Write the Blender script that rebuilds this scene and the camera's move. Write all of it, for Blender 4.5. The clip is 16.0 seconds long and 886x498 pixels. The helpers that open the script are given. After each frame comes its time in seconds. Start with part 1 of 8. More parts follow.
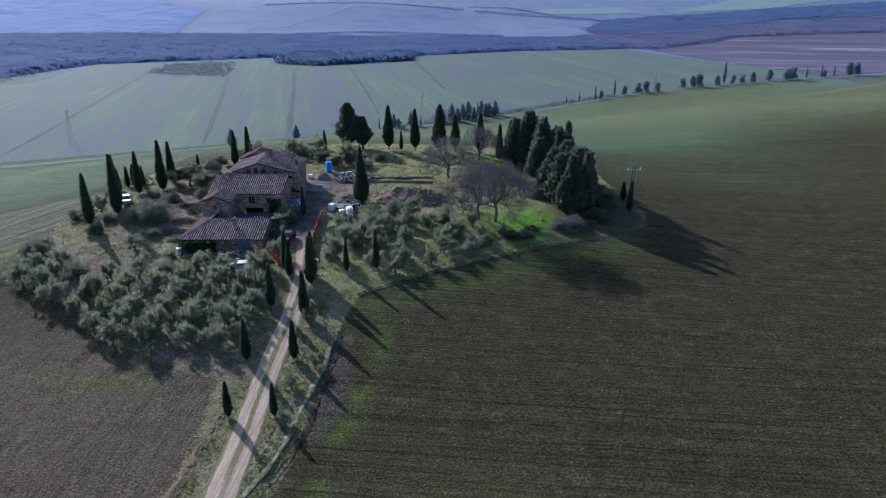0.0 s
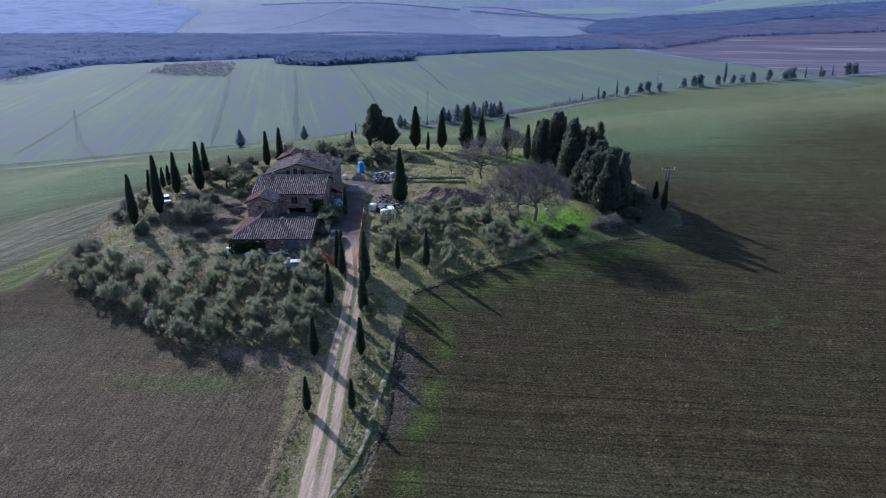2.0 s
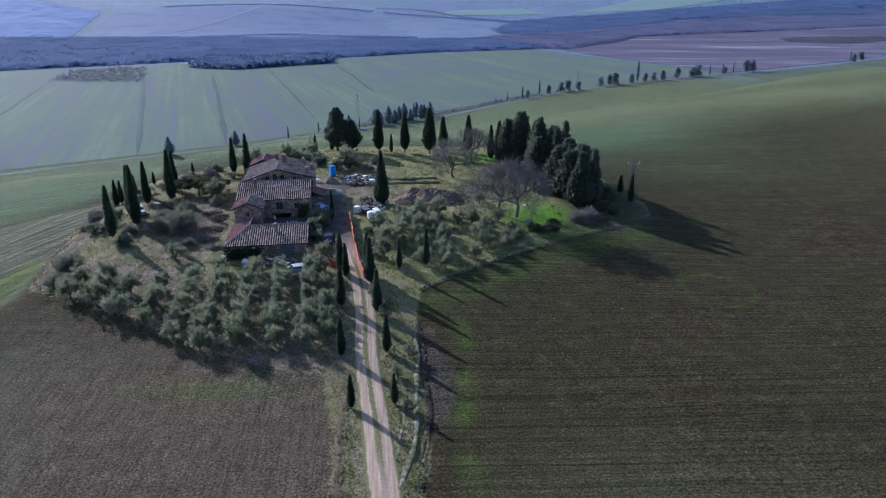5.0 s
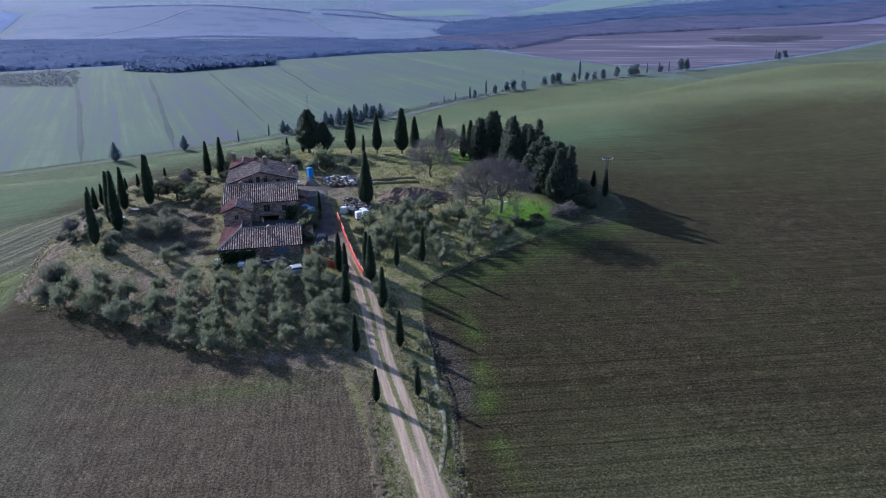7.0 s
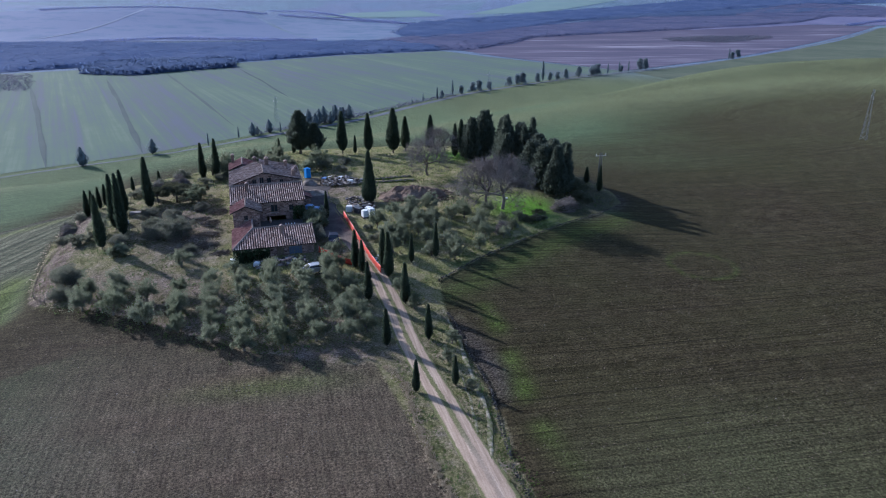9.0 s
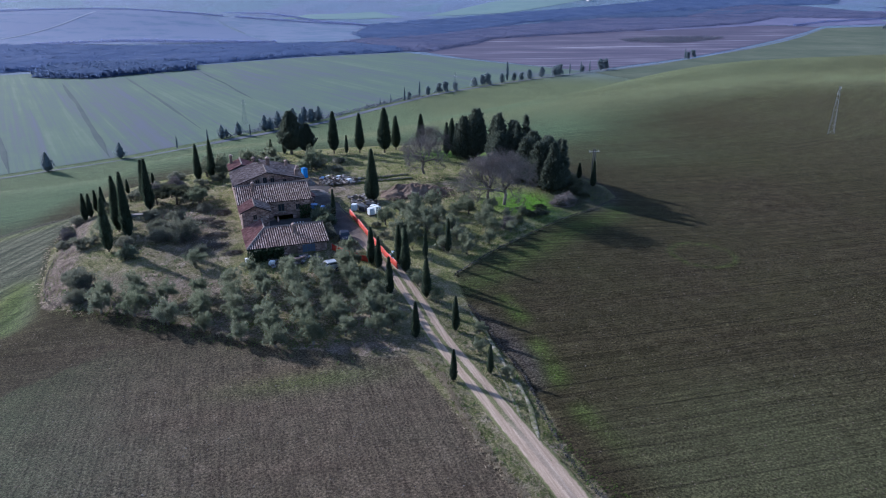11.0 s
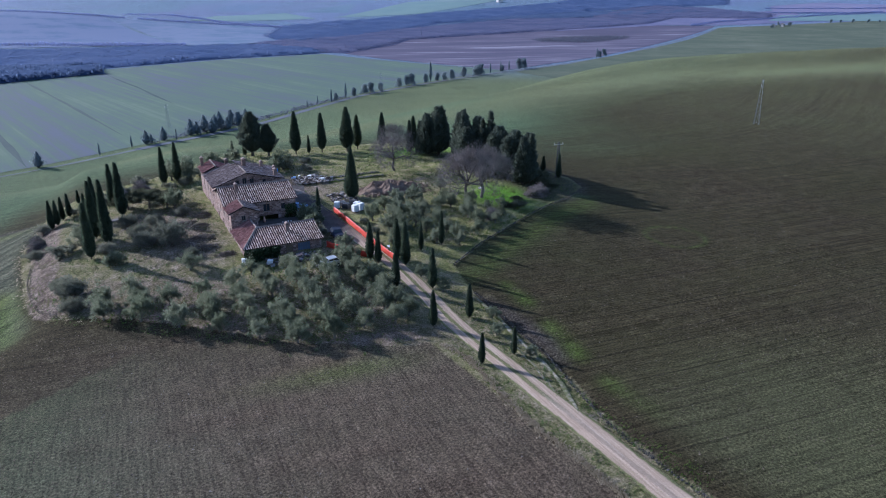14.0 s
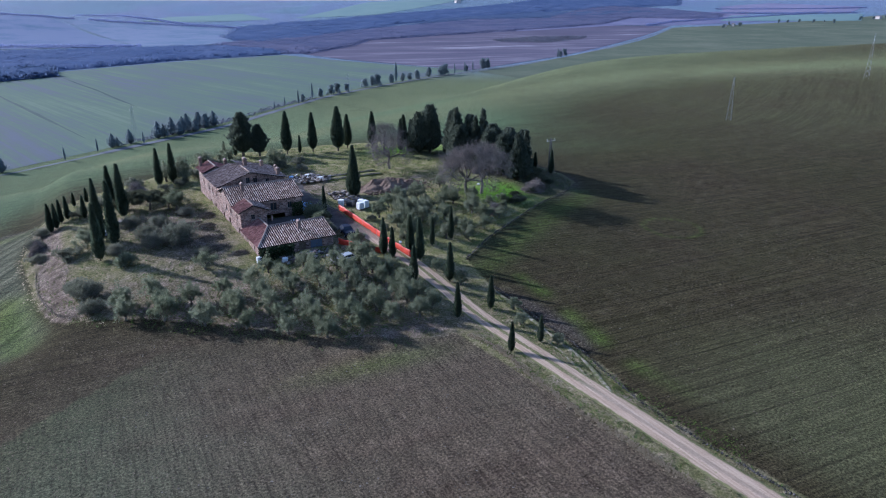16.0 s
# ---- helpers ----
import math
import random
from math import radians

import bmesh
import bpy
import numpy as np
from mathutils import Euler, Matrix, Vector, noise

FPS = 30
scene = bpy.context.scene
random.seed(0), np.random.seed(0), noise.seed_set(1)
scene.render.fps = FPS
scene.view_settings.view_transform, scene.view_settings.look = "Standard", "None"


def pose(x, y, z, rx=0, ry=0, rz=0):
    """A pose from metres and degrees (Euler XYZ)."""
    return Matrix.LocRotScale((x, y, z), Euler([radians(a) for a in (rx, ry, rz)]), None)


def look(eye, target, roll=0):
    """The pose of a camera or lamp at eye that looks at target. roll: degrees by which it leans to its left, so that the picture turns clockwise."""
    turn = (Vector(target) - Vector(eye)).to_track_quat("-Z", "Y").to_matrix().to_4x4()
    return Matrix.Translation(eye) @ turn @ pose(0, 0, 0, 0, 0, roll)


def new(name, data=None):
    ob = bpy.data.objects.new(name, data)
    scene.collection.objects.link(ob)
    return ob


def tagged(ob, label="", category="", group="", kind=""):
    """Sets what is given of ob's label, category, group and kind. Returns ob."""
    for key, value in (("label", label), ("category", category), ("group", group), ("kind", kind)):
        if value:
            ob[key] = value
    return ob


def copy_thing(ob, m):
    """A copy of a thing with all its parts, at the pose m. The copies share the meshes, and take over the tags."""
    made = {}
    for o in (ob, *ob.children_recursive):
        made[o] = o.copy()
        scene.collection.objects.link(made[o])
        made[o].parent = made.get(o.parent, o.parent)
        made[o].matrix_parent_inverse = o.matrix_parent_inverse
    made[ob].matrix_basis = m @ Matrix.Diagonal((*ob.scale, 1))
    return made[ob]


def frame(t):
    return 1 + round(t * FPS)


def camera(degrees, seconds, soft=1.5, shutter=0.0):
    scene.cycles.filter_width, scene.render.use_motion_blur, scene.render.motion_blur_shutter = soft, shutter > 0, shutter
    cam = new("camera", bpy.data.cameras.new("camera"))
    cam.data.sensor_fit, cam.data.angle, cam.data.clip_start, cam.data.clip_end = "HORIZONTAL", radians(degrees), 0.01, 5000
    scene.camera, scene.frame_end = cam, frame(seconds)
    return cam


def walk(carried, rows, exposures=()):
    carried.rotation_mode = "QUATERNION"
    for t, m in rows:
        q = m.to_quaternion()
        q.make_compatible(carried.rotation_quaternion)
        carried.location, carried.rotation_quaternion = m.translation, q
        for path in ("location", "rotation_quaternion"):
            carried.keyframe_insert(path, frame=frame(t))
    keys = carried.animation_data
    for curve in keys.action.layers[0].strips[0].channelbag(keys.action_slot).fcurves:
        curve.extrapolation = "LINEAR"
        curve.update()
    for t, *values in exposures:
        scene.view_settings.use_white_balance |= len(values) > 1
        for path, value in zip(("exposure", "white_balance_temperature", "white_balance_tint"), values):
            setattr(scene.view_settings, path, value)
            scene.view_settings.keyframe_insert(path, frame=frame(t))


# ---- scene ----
cam = camera(66.87, 16.0, soft=1.0)
PATH = [
    (0, pose(-0.01, -0.07, 36.48, 69.30, 0.00, 0.01)),
    (0.5, pose(-2.13, -0.55, 36.62, 69.29, 0.00, -0.40)),
    (1, pose(-4.21, -1.02, 36.76, 69.30, 0.00, -0.49)),
    (1.5, pose(-6.27, -1.49, 36.89, 69.27, 0.00, -0.53)),
    (2, pose(-8.31, -1.96, 37.02, 69.29, 0.00, -0.51)),
    (2.5, pose(-10.35, -2.42, 37.16, 69.26, 0.00, -0.53)),
    (3, pose(-12.39, -2.87, 37.29, 69.26, 0.00, -1.14)),
    (3.5, pose(-14.43, -3.30, 37.43, 69.31, 0.00, -2.86)),
    (4, pose(-16.49, -3.72, 37.55, 69.33, 0.00, -4.67)),
    (6.5, pose(-27.06, -5.34, 38.02, 69.44, 0.00, -11.74)),
    (7, pose(-29.22, -5.54, 38.06, 69.44, 0.00, -12.95)),
    (7.5, pose(-31.40, -5.70, 38.08, 69.47, 0.00, -13.96)),
    (8, pose(-33.59, -5.80, 38.08, 69.48, 0.00, -14.81)),
    (8.5, pose(-35.78, -5.85, 38.06, 69.50, 0.00, -15.64)),
    (9, pose(-37.97, -5.85, 38.02, 69.54, 0.00, -16.49)),
    (11.5, pose(-48.84, -5.10, 37.66, 69.69, 0.00, -21.19)),
    (12, pose(-50.97, -4.82, 37.58, 69.71, 0.00, -22.50)),
    (12.5, pose(-53.09, -4.50, 37.50, 69.72, 0.00, -23.75)),
    (13, pose(-55.18, -4.14, 37.43, 69.73, 0.00, -24.97)),
    (13.5, pose(-57.27, -3.75, 37.37, 69.75, 0.00, -26.15)),
    (14, pose(-59.34, -3.32, 37.31, 69.76, 0.00, -27.31)),
    (14.5, pose(-61.41, -2.86, 37.26, 69.80, 0.00, -28.43)),
    (15, pose(-63.49, -2.37, 37.21, 69.80, 0.00, -29.39)),
    (15.5, pose(-65.59, -1.83, 37.15, 69.81, 0.00, -30.12)),
    (16, pose(-67.72, -1.25, 37.08, 69.81, 0.00, -30.81)),
]
walk(cam, PATH, [(0, 0.77, 5080, 17), (4, 0.78, 5080, 17), (9, 0.80, 5070, 17), (16, 0.88, 4960, 17)])

# ---- light ----
SUN_AZ, SUN_EL = 126.5, 23.4   # degrees from +x, and above the horizon
to_sun = Vector((math.cos(radians(SUN_AZ)) * math.cos(radians(SUN_EL)), math.sin(radians(SUN_AZ)) * math.cos(radians(SUN_EL)), math.sin(radians(SUN_EL))))
world = bpy.data.worlds.new("sky")
scene.world = world
world.use_nodes = True
wn = world.node_tree.nodes
sky = wn.new("ShaderNodeTexSky")
sky.sky_type, sky.sun_disc = "NISHITA", False
sky.sun_elevation, sky.sun_rotation = radians(SUN_EL), math.atan2(to_sun.x, to_sun.y)
sky.dust_density, sky.air_density = 1.2, 1.0
wn["Background"].inputs["Strength"].default_value = 0.125
world.node_tree.links.new(sky.outputs[0], wn["Background"].inputs["Color"])
sun = new("sun", bpy.data.lights.new("sun", "SUN"))
sun.data.energy, sun.data.angle, sun.data.color = 5.2, radians(0.55), (1.0, 0.915, 0.80)
sun.matrix_world = look(to_sun * 300, (0, 0, 0))


# ---- lie of the land ----
def smooth(a, b, v):
    t = np.clip((v - a) / (b - a), 0.0, 1.0)
    return t * t * (3 - 2 * t)


def ground_z(x, y):
    """Height of the land: a knoll on a spur that falls into a flat valley."""
    x, y = np.asarray(x, float), np.asarray(y, float)
    upper = -4.2 + 4.1 * np.exp(-(((x + 14) / 62) ** 2 + ((y - 143) / 60) ** 2) ** 2)
    upper = upper + 0.010 * np.maximum(x, 0) + 20.0 * smooth(110, 430, x - 0.10 * y) * smooth(-100, 120, y + 0.3 * x)
    upper = upper - 2.6 * smooth(-67, -76, x - 0.05 * (y - 115)) * smooth(84, 98, y)
    left = 1.5 * (-74 - x - 0.15 * (y - 100))
    steep = smooth(-30, -90, x)
    back = (y - 182 + 10 * steep - 0.50 * np.maximum(x, 0)) * (0.85 + 0.5 * steep)
    east = 0.75 * x + 0.66 * y - 400
    s = 18 * np.logaddexp(np.logaddexp(left / 18, back / 18), east / 18)
    far = np.hypot(x, y)
    hills = 95 * smooth(1500, 4700, far) + 70 * np.exp(-((x + 1700) / 800) ** 2 - ((y - 2500) / 700) ** 2)
    hills = hills + 40 * np.exp(-((x + 300) / 500) ** 2 - ((y - 2300) / 500) ** 2) + 45 * np.exp(-((x - 1900) / 900) ** 2 - ((y - 2900) / 500) ** 2)
    return upper + (-46.0 - upper) * smooth(0, 215, s) + hills * smooth(0, 300, y)


# ---- materials ----
def nodes_of(name):
    m = bpy.data.materials.new(name)
    m.use_nodes = True
    t = m.node_tree
    return m, t.nodes, t.links, t.nodes["Principled BSDF"]


def noise_node(n, l, vec, scale, detail=4.0, rough=0.6):
    x = n.new("ShaderNodeTexNoise")
    x.inputs["Scale"].default_value, x.inputs["Detail"].default_value, x.inputs["Roughness"].default_value = scale, detail, rough
    if vec is not None:
        l.new(vec, x.inputs["Vector"])
    return x.outputs["Fac"]


def ramp_node(n, l, fac, stops):
    r = n.new("ShaderNodeValToRGB")
    while len(r.color_ramp.elements) < len(stops):
        r.color_ramp.elements.new(0.5)
    for e, (p, c) in zip(r.color_ramp.elements, stops):
        e.position, e.color = p, (*c, 1)
    l.new(fac, r.inputs[0])
    return r.outputs[0]


def mix_node(n, l, fac, a, b, mode="MIX"):
    m = n.new("ShaderNodeMix")
    m.data_type, m.blend_type = "RGBA", mode
    for sock, v in ((m.inputs[0], fac), (m.inputs[6], a), (m.inputs[7], b)):
        if isinstance(v, (int, float)):
            sock.default_value = v
        elif isinstance(v, tuple):
            sock.default_value = (*v, 1)
        else:
            l.new(v, sock)
    return m.outputs[2]


def math_node(n, l, op, a, b=None, clamp=False):
    m = n.new("ShaderNodeMath")
    m.operation, m.use_clamp = op, clamp
    for sock, v in zip(m.inputs, (a, b)):
        if v is None:
            continue
        if isinstance(v, (int, float)):
            sock.default_value = v
        else:
            l.new(v, sock)
    return m.outputs[0]


def bump_node(n, l, bsdf, height, strength, distance):
    b = n.new("ShaderNodeBump")
    b.inputs["Strength"].default_value, b.inputs["Distance"].default_value = strength, distance
    l.new(height, b.inputs["Height"])
    l.new(b.outputs[0], bsdf.inputs["Normal"])


def mapped(n, l, vec, rot_z, scale):
    """Turns the place first, then stretches it, so that the grain runs along the turned axis."""
    a, b = n.new("ShaderNodeMapping"), n.new("ShaderNodeMapping")
    a.inputs["Rotation"].default_value, b.inputs["Scale"].default_value = (0, 0, rot_z), scale
    l.new(vec, a.inputs["Vector"]), l.new(a.outputs[0], b.inputs["Vector"])
    return b.outputs[0]


def surface(name, stops, scale, fine, rough=0.85, bump=0.4, depth=0.05, metal=0.0, vary=0.25, coords="world", islands=False, sheen=0.0):
    """A weathered surface: a colour ramp over coarse noise, broken by fine noise, with relief."""
    m, n, l, b = nodes_of(name)
    if coords == "world":
        vec = n.new("ShaderNodeNewGeometry").outputs["Position"]
    else:
        vec = n.new("ShaderNodeTexCoord").outputs["Object"]
    coarse = noise_node(n, l, vec, scale, 5.0)
    grain = noise_node(n, l, vec, fine, 4.0, 0.7)
    fac = math_node(n, l, "ADD", math_node(n, l, "MULTIPLY", coarse, 0.7), math_node(n, l, "MULTIPLY", grain, 0.3))
    if islands:
        rnd = n.new("ShaderNodeNewGeometry").outputs["Random Per Island"]
    else:
        rnd = n.new("ShaderNodeObjectInfo").outputs["Random"]
    fac = math_node(n, l, "ADD", fac, math_node(n, l, "MULTIPLY", math_node(n, l, "SUBTRACT", rnd, 0.5), vary), clamp=True)
    l.new(ramp_node(n, l, fac, stops), b.inputs["Base Color"])
    b.inputs["Roughness"].default_value, b.inputs["Metallic"].default_value = rough, metal
    b.inputs["Specular IOR Level"].default_value = 0.3 if rough < 0.7 else 0.04
    if bump:
        bump_node(n, l, b, grain, bump, depth)
    return m


def leafy(name, stops, rough=0.6, trans=0.25):
    """Foliage: colour by leaf cluster and by tree, a little light through the leaves."""
    m, n, l, b = nodes_of(name)
    isl = n.new("ShaderNodeNewGeometry").outputs["Random Per Island"]
    obj = n.new("ShaderNodeObjectInfo").outputs["Random"]
    fac = math_node(n, l, "ADD", math_node(n, l, "MULTIPLY", isl, 0.65), math_node(n, l, "MULTIPLY", obj, 0.35))
    col = ramp_node(n, l, fac, stops)
    l.new(col, b.inputs["Base Color"])
    b.inputs["Roughness"].default_value, b.inputs["Specular IOR Level"].default_value = rough, 0.08
    if trans:
        tr = n.new("ShaderNodeBsdfTranslucent")
        l.new(col, tr.inputs["Color"])
        mx = n.new("ShaderNodeMixShader")
        mx.inputs[0].default_value = trans
        l.new(b.outputs[0], mx.inputs[1]), l.new(tr.outputs[0], mx.inputs[2])
        l.new(mx.outputs[0], n["Material Output"].inputs["Surface"])
    return m


def ground_material():
    """Ploughed and sprouting fields, and the rough grass and earth of the knoll, by the land's own zones."""
    m, n, l, b = nodes_of("land")
    pos = n.new("ShaderNodeNewGeometry").outputs["Position"]
    att = n.new("ShaderNodeAttribute")
    att.attribute_name = "zone"
    sep = n.new("ShaderNodeSeparateColor")
    l.new(att.outputs["Color"], sep.inputs[0])
    knoll, green, earth = sep.outputs
    att2 = n.new("ShaderNodeAttribute")
    att2.attribute_name = "zone_more"
    sep2 = n.new("ShaderNodeSeparateColor")
    l.new(att2.outputs["Color"], sep2.inputs[0])
    west, lush, tilled = sep2.outputs
    att3 = n.new("ShaderNodeAttribute")
    att3.attribute_name = "zone_far"
    sep3 = n.new("ShaderNodeSeparateColor")
    l.new(att3.outputs["Color"], sep3.inputs[0])
    far, hill, crest = sep3.outputs
    att4 = n.new("ShaderNodeAttribute")
    att4.attribute_name = "zone_edge"
    sep4 = n.new("ShaderNodeSeparateColor")
    l.new(att4.outputs["Color"], sep4.inputs[0])
    meadow, lime, bare = sep4.outputs
    att5 = n.new("ShaderNodeAttribute")
    att5.attribute_name = "off_edge"
    off_edge = att5.outputs["Fac"]
    big = noise_node(n, l, pos, 0.035, 5.0)
    mid = noise_node(n, l, pos, 0.45, 5.0, 0.7)
    fine = noise_node(n, l, pos, 3.6, 6.0, 0.9)
    # drill rows: fine noise drawn out along the way the tractor went
    rows_e = noise_node(n, l, mapped(n, l, pos, radians(6.6), (0.03, 2.8, 0.3)), 1.0, 4.0, 0.6)
    rows_e2 = noise_node(n, l, mapped(n, l, pos, radians(7.5), (0.012, 0.33, 0.1)), 1.0, 2.0, 0.5)
    rows_w = noise_node(n, l, mapped(n, l, pos, radians(3), (2.9, 0.20, 0.3)), 1.0, 5.0, 0.66)
    # the hill is drilled in long curves
    at = n.new("ShaderNodeSeparateXYZ")
    l.new(pos, at.inputs[0])
    bend = math_node(n, l, "SUBTRACT", math_node(n, l, "MINIMUM", math_node(n, l, "MAXIMUM", at.outputs[0], 85.0), 190.0), 105.0)
    bow = math_node(n, l, "ADD", math_node(n, l, "MULTIPLY", math_node(n, l, "MULTIPLY", bend, bend), 0.0030), math_node(n, l, "MULTIPLY", math_node(n, l, "MAXIMUM", math_node(n, l, "SUBTRACT", at.outputs[0], 190.0), 0.0), 0.5))
    drawn = n.new("ShaderNodeCombineXYZ")
    l.new(math_node(n, l, "MULTIPLY", at.outputs[0], 0.022), drawn.inputs[0])
    l.new(math_node(n, l, "MULTIPLY", math_node(n, l, "SUBTRACT", at.outputs[1], bow), 0.62), drawn.inputs[1])
    rows_h = math_node(n, l, "ADD", 0.10, math_node(n, l, "MULTIPLY", noise_node(n, l, drawn.outputs[0], 1.0, 5.0, 0.66), 0.80))
    # the headland, ploughed round the foot of the grove
    turn = n.new("ShaderNodeCombineXYZ")
    l.new(math_node(n, l, "ADD", math_node(n, l, "MULTIPLY", off_edge, 1.7), math_node(n, l, "MULTIPLY", big, 3.0)), turn.inputs[0])
    l.new(math_node(n, l, "MULTIPLY", mid, 0.5), turn.inputs[1])
    rows_edge = noise_node(n, l, turn.outputs[0], 1.0, 3.0, 0.6)
    headland = math_node(n, l, "MULTIPLY", math_node(n, l, "SUBTRACT", 10.0, off_edge), 0.14, clamp=True)
    rows_w = mix_node(n, l, headland, rows_w, rows_edge)
    # the far side of the western field, drilled in long sweeping bouts
    rows_m = noise_node(n, l, mapped(n, l, pos, radians(38), (0.9, 0.035, 0.2)), 1.0, 4.0, 0.65)
    rows = mix_node(n, l, hill, mix_node(n, l, west, rows_e, rows_w), rows_h)
    rows = mix_node(n, l, meadow, rows, rows_m)
    # bare soil
    soil_e = ramp_node(n, l, mid, [(0.25, (0.028, 0.021, 0.012)), (0.55, (0.048, 0.037, 0.021)), (0.8, (0.086, 0.069, 0.040))])
    soil_w = ramp_node(n, l, mid, [(0.25, (0.064, 0.046, 0.031)), (0.55, (0.107, 0.079, 0.054)), (0.8, (0.172, 0.130, 0.092))])
    soil_w = mix_node(n, l, math_node(n, l, "MULTIPLY", headland, 0.7), soil_w, mix_node(n, l, 1.0, soil_w, (1.5, 1.36, 1.26), "MULTIPLY"))
    soil = mix_node(n, l, west, soil_e, soil_w)
    sprout = ramp_node(n, l, mid, [(0.2, (0.034, 0.033, 0.013)), (0.6, (0.050, 0.051, 0.019)), (0.9, (0.075, 0.073, 0.030))])
    sprout = mix_node(n, l, west, sprout, (0.104, 0.102, 0.066))
    bright = math_node(n, l, "MULTIPLY", math_node(n, l, "SUBTRACT", green, 0.45), 1.8, clamp=True)
    sprout = mix_node(n, l, bright, sprout, (0.080, 0.113, 0.056))
    g = math_node(n, l, "ADD", green, math_node(n, l, "MULTIPLY", math_node(n, l, "SUBTRACT", big, 0.5), 0.9))
    g = math_node(n, l, "ADD", g, math_node(n, l, "MULTIPLY", math_node(n, l, "SUBTRACT", rows_e2, 0.5), 0.35))
    g = math_node(n, l, "ADD", g, math_node(n, l, "MULTIPLY", math_node(n, l, "SUBTRACT", rows, 0.5), 0.5), clamp=True)
    field = mix_node(n, l, g, soil, sprout)
    olive_brown = ramp_node(n, l, math_node(n, l, "ADD", math_node(n, l, "MULTIPLY", rows_m, 0.6), math_node(n, l, "MULTIPLY", big, 0.4)), [(0.36, (0.078, 0.084, 0.050)), (0.5, (0.112, 0.112, 0.070)), (0.64, (0.150, 0.142, 0.096))])
    field = mix_node(n, l, meadow, field, olive_brown)
    lime_f = math_node(n, l, "MULTIPLY", lime, math_node(n, l, "ADD", math_node(n, l, "MULTIPLY", mid, 0.8), math_node(n, l, "MULTIPLY", rows, 0.5)), clamp=True)
    field = mix_node(n, l, lime_f, field, (0.125, 0.143, 0.042))
    bare_shade_f = math_node(n, l, "MULTIPLY", bare, math_node(n, l, "ADD", mid, 0.45), clamp=True)
    field = mix_node(n, l, bare_shade_f, field, ramp_node(n, l, fine, [(0.4, (0.044, 0.036, 0.031)), (0.6, (0.092, 0.077, 0.065))]))
    lush_f = math_node(n, l, "MULTIPLY", lush, math_node(n, l, "ADD", mid, 0.35), clamp=True)
    field = mix_node(n, l, lush_f, field, (0.075, 0.115, 0.018))
    c = math_node(n, l, "MULTIPLY", crest, math_node(n, l, "ADD", math_node(n, l, "MULTIPLY", big, 1.1), math_node(n, l, "MULTIPLY", mid, 0.4)), clamp=True)
    field = mix_node(n, l, c, field, (0.128, 0.136, 0.066))
    row_dark = ramp_node(n, l, rows, [(0.36, (0.68, 0.68, 0.69)), (0.5, (1.0, 1.0, 1.0)), (0.66, (1.26, 1.25, 1.23))])
    drilled = math_node(n, l, "MULTIPLY", tilled, math_node(n, l, "SUBTRACT", 1.0, math_node(n, l, "ADD", math_node(n, l, "MULTIPLY", crest, 0.55), math_node(n, l, "ADD", math_node(n, l, "MULTIPLY", hill, 0.25), math_node(n, l, "MULTIPLY", west, 0.12)), clamp=True)))
    field = mix_node(n, l, drilled, field, mix_node(n, l, 1.0, field, row_dark, "MULTIPLY"))
    # tramlines of the drill, every few metres across the eastern field
    turned = n.new("ShaderNodeSeparateXYZ")
    l.new(mapped(n, l, pos, radians(6.6), (1.0, 1.0, 1.0)), turned.inputs[0])
    wander = math_node(n, l, "ADD", turned.outputs[1], math_node(n, l, "MULTIPLY", noise_node(n, l, pos, 0.05, 2.0), 1.6))
    gap = math_node(n, l, "PINGPONG", wander, 1.55)
    line = math_node(n, l, "SUBTRACT", 1.0, math_node(n, l, "MULTIPLY", gap, 4.5), clamp=True)
    broken = math_node(n, l, "MULTIPLY", math_node(n, l, "SUBTRACT", noise_node(n, l, mapped(n, l, pos, radians(6.6), (0.035, 0.4, 0.1)), 1.0, 3.0), 0.38), 6.0, clamp=True)
    line = math_node(n, l, "MULTIPLY", math_node(n, l, "MULTIPLY", line, broken), math_node(n, l, "SUBTRACT", tilled, math_node(n, l, "ADD", west, hill), clamp=True))
    field = mix_node(n, l, math_node(n, l, "MULTIPLY", line, 0.65), field, (0.018, 0.015, 0.011))
    # rough grass of the knoll
    k1 = math_node(n, l, "ADD", math_node(n, l, "MULTIPLY", mid, 0.65), math_node(n, l, "MULTIPLY", fine, 0.35))
    grass = ramp_node(n, l, k1, [(0.34, (0.088, 0.094, 0.030)), (0.45, (0.154, 0.156, 0.054)), (0.54, (0.216, 0.200, 0.086)), (0.66, (0.29, 0.246, 0.136))])
    grass = mix_node(n, l, lush_f, grass, (0.105, 0.225, 0.016))
    dirt = ramp_node(n, l, k1, [(0.34, (0.060, 0.044, 0.033)), (0.46, (0.118, 0.090, 0.068)), (0.56, (0.188, 0.147, 0.114)), (0.68, (0.31, 0.252, 0.198))])
    e = math_node(n, l, "ADD", earth, math_node(n, l, "MULTIPLY", math_node(n, l, "SUBTRACT", mid, 0.5), 1.3), clamp=True)
    rough_land = mix_node(n, l, e, grass, dirt)
    # on the knoll this mask paints the conifers' shade as darker ground
    rough_land = mix_node(n, l, bare_shade_f, rough_land, ramp_node(n, l, k1, [(0.36, (0.030, 0.030, 0.020)), (0.52, (0.062, 0.060, 0.036)), (0.66, (0.105, 0.092, 0.060))]))
    kk = math_node(n, l, "ADD", knoll, math_node(n, l, "MULTIPLY", math_node(n, l, "SUBTRACT", mid, 0.5), 0.7))
    kk = math_node(n, l, "MULTIPLY", math_node(n, l, "SUBTRACT", kk, 0.35), 3.3, clamp=True)
    col = mix_node(n, l, kk, field, rough_land)
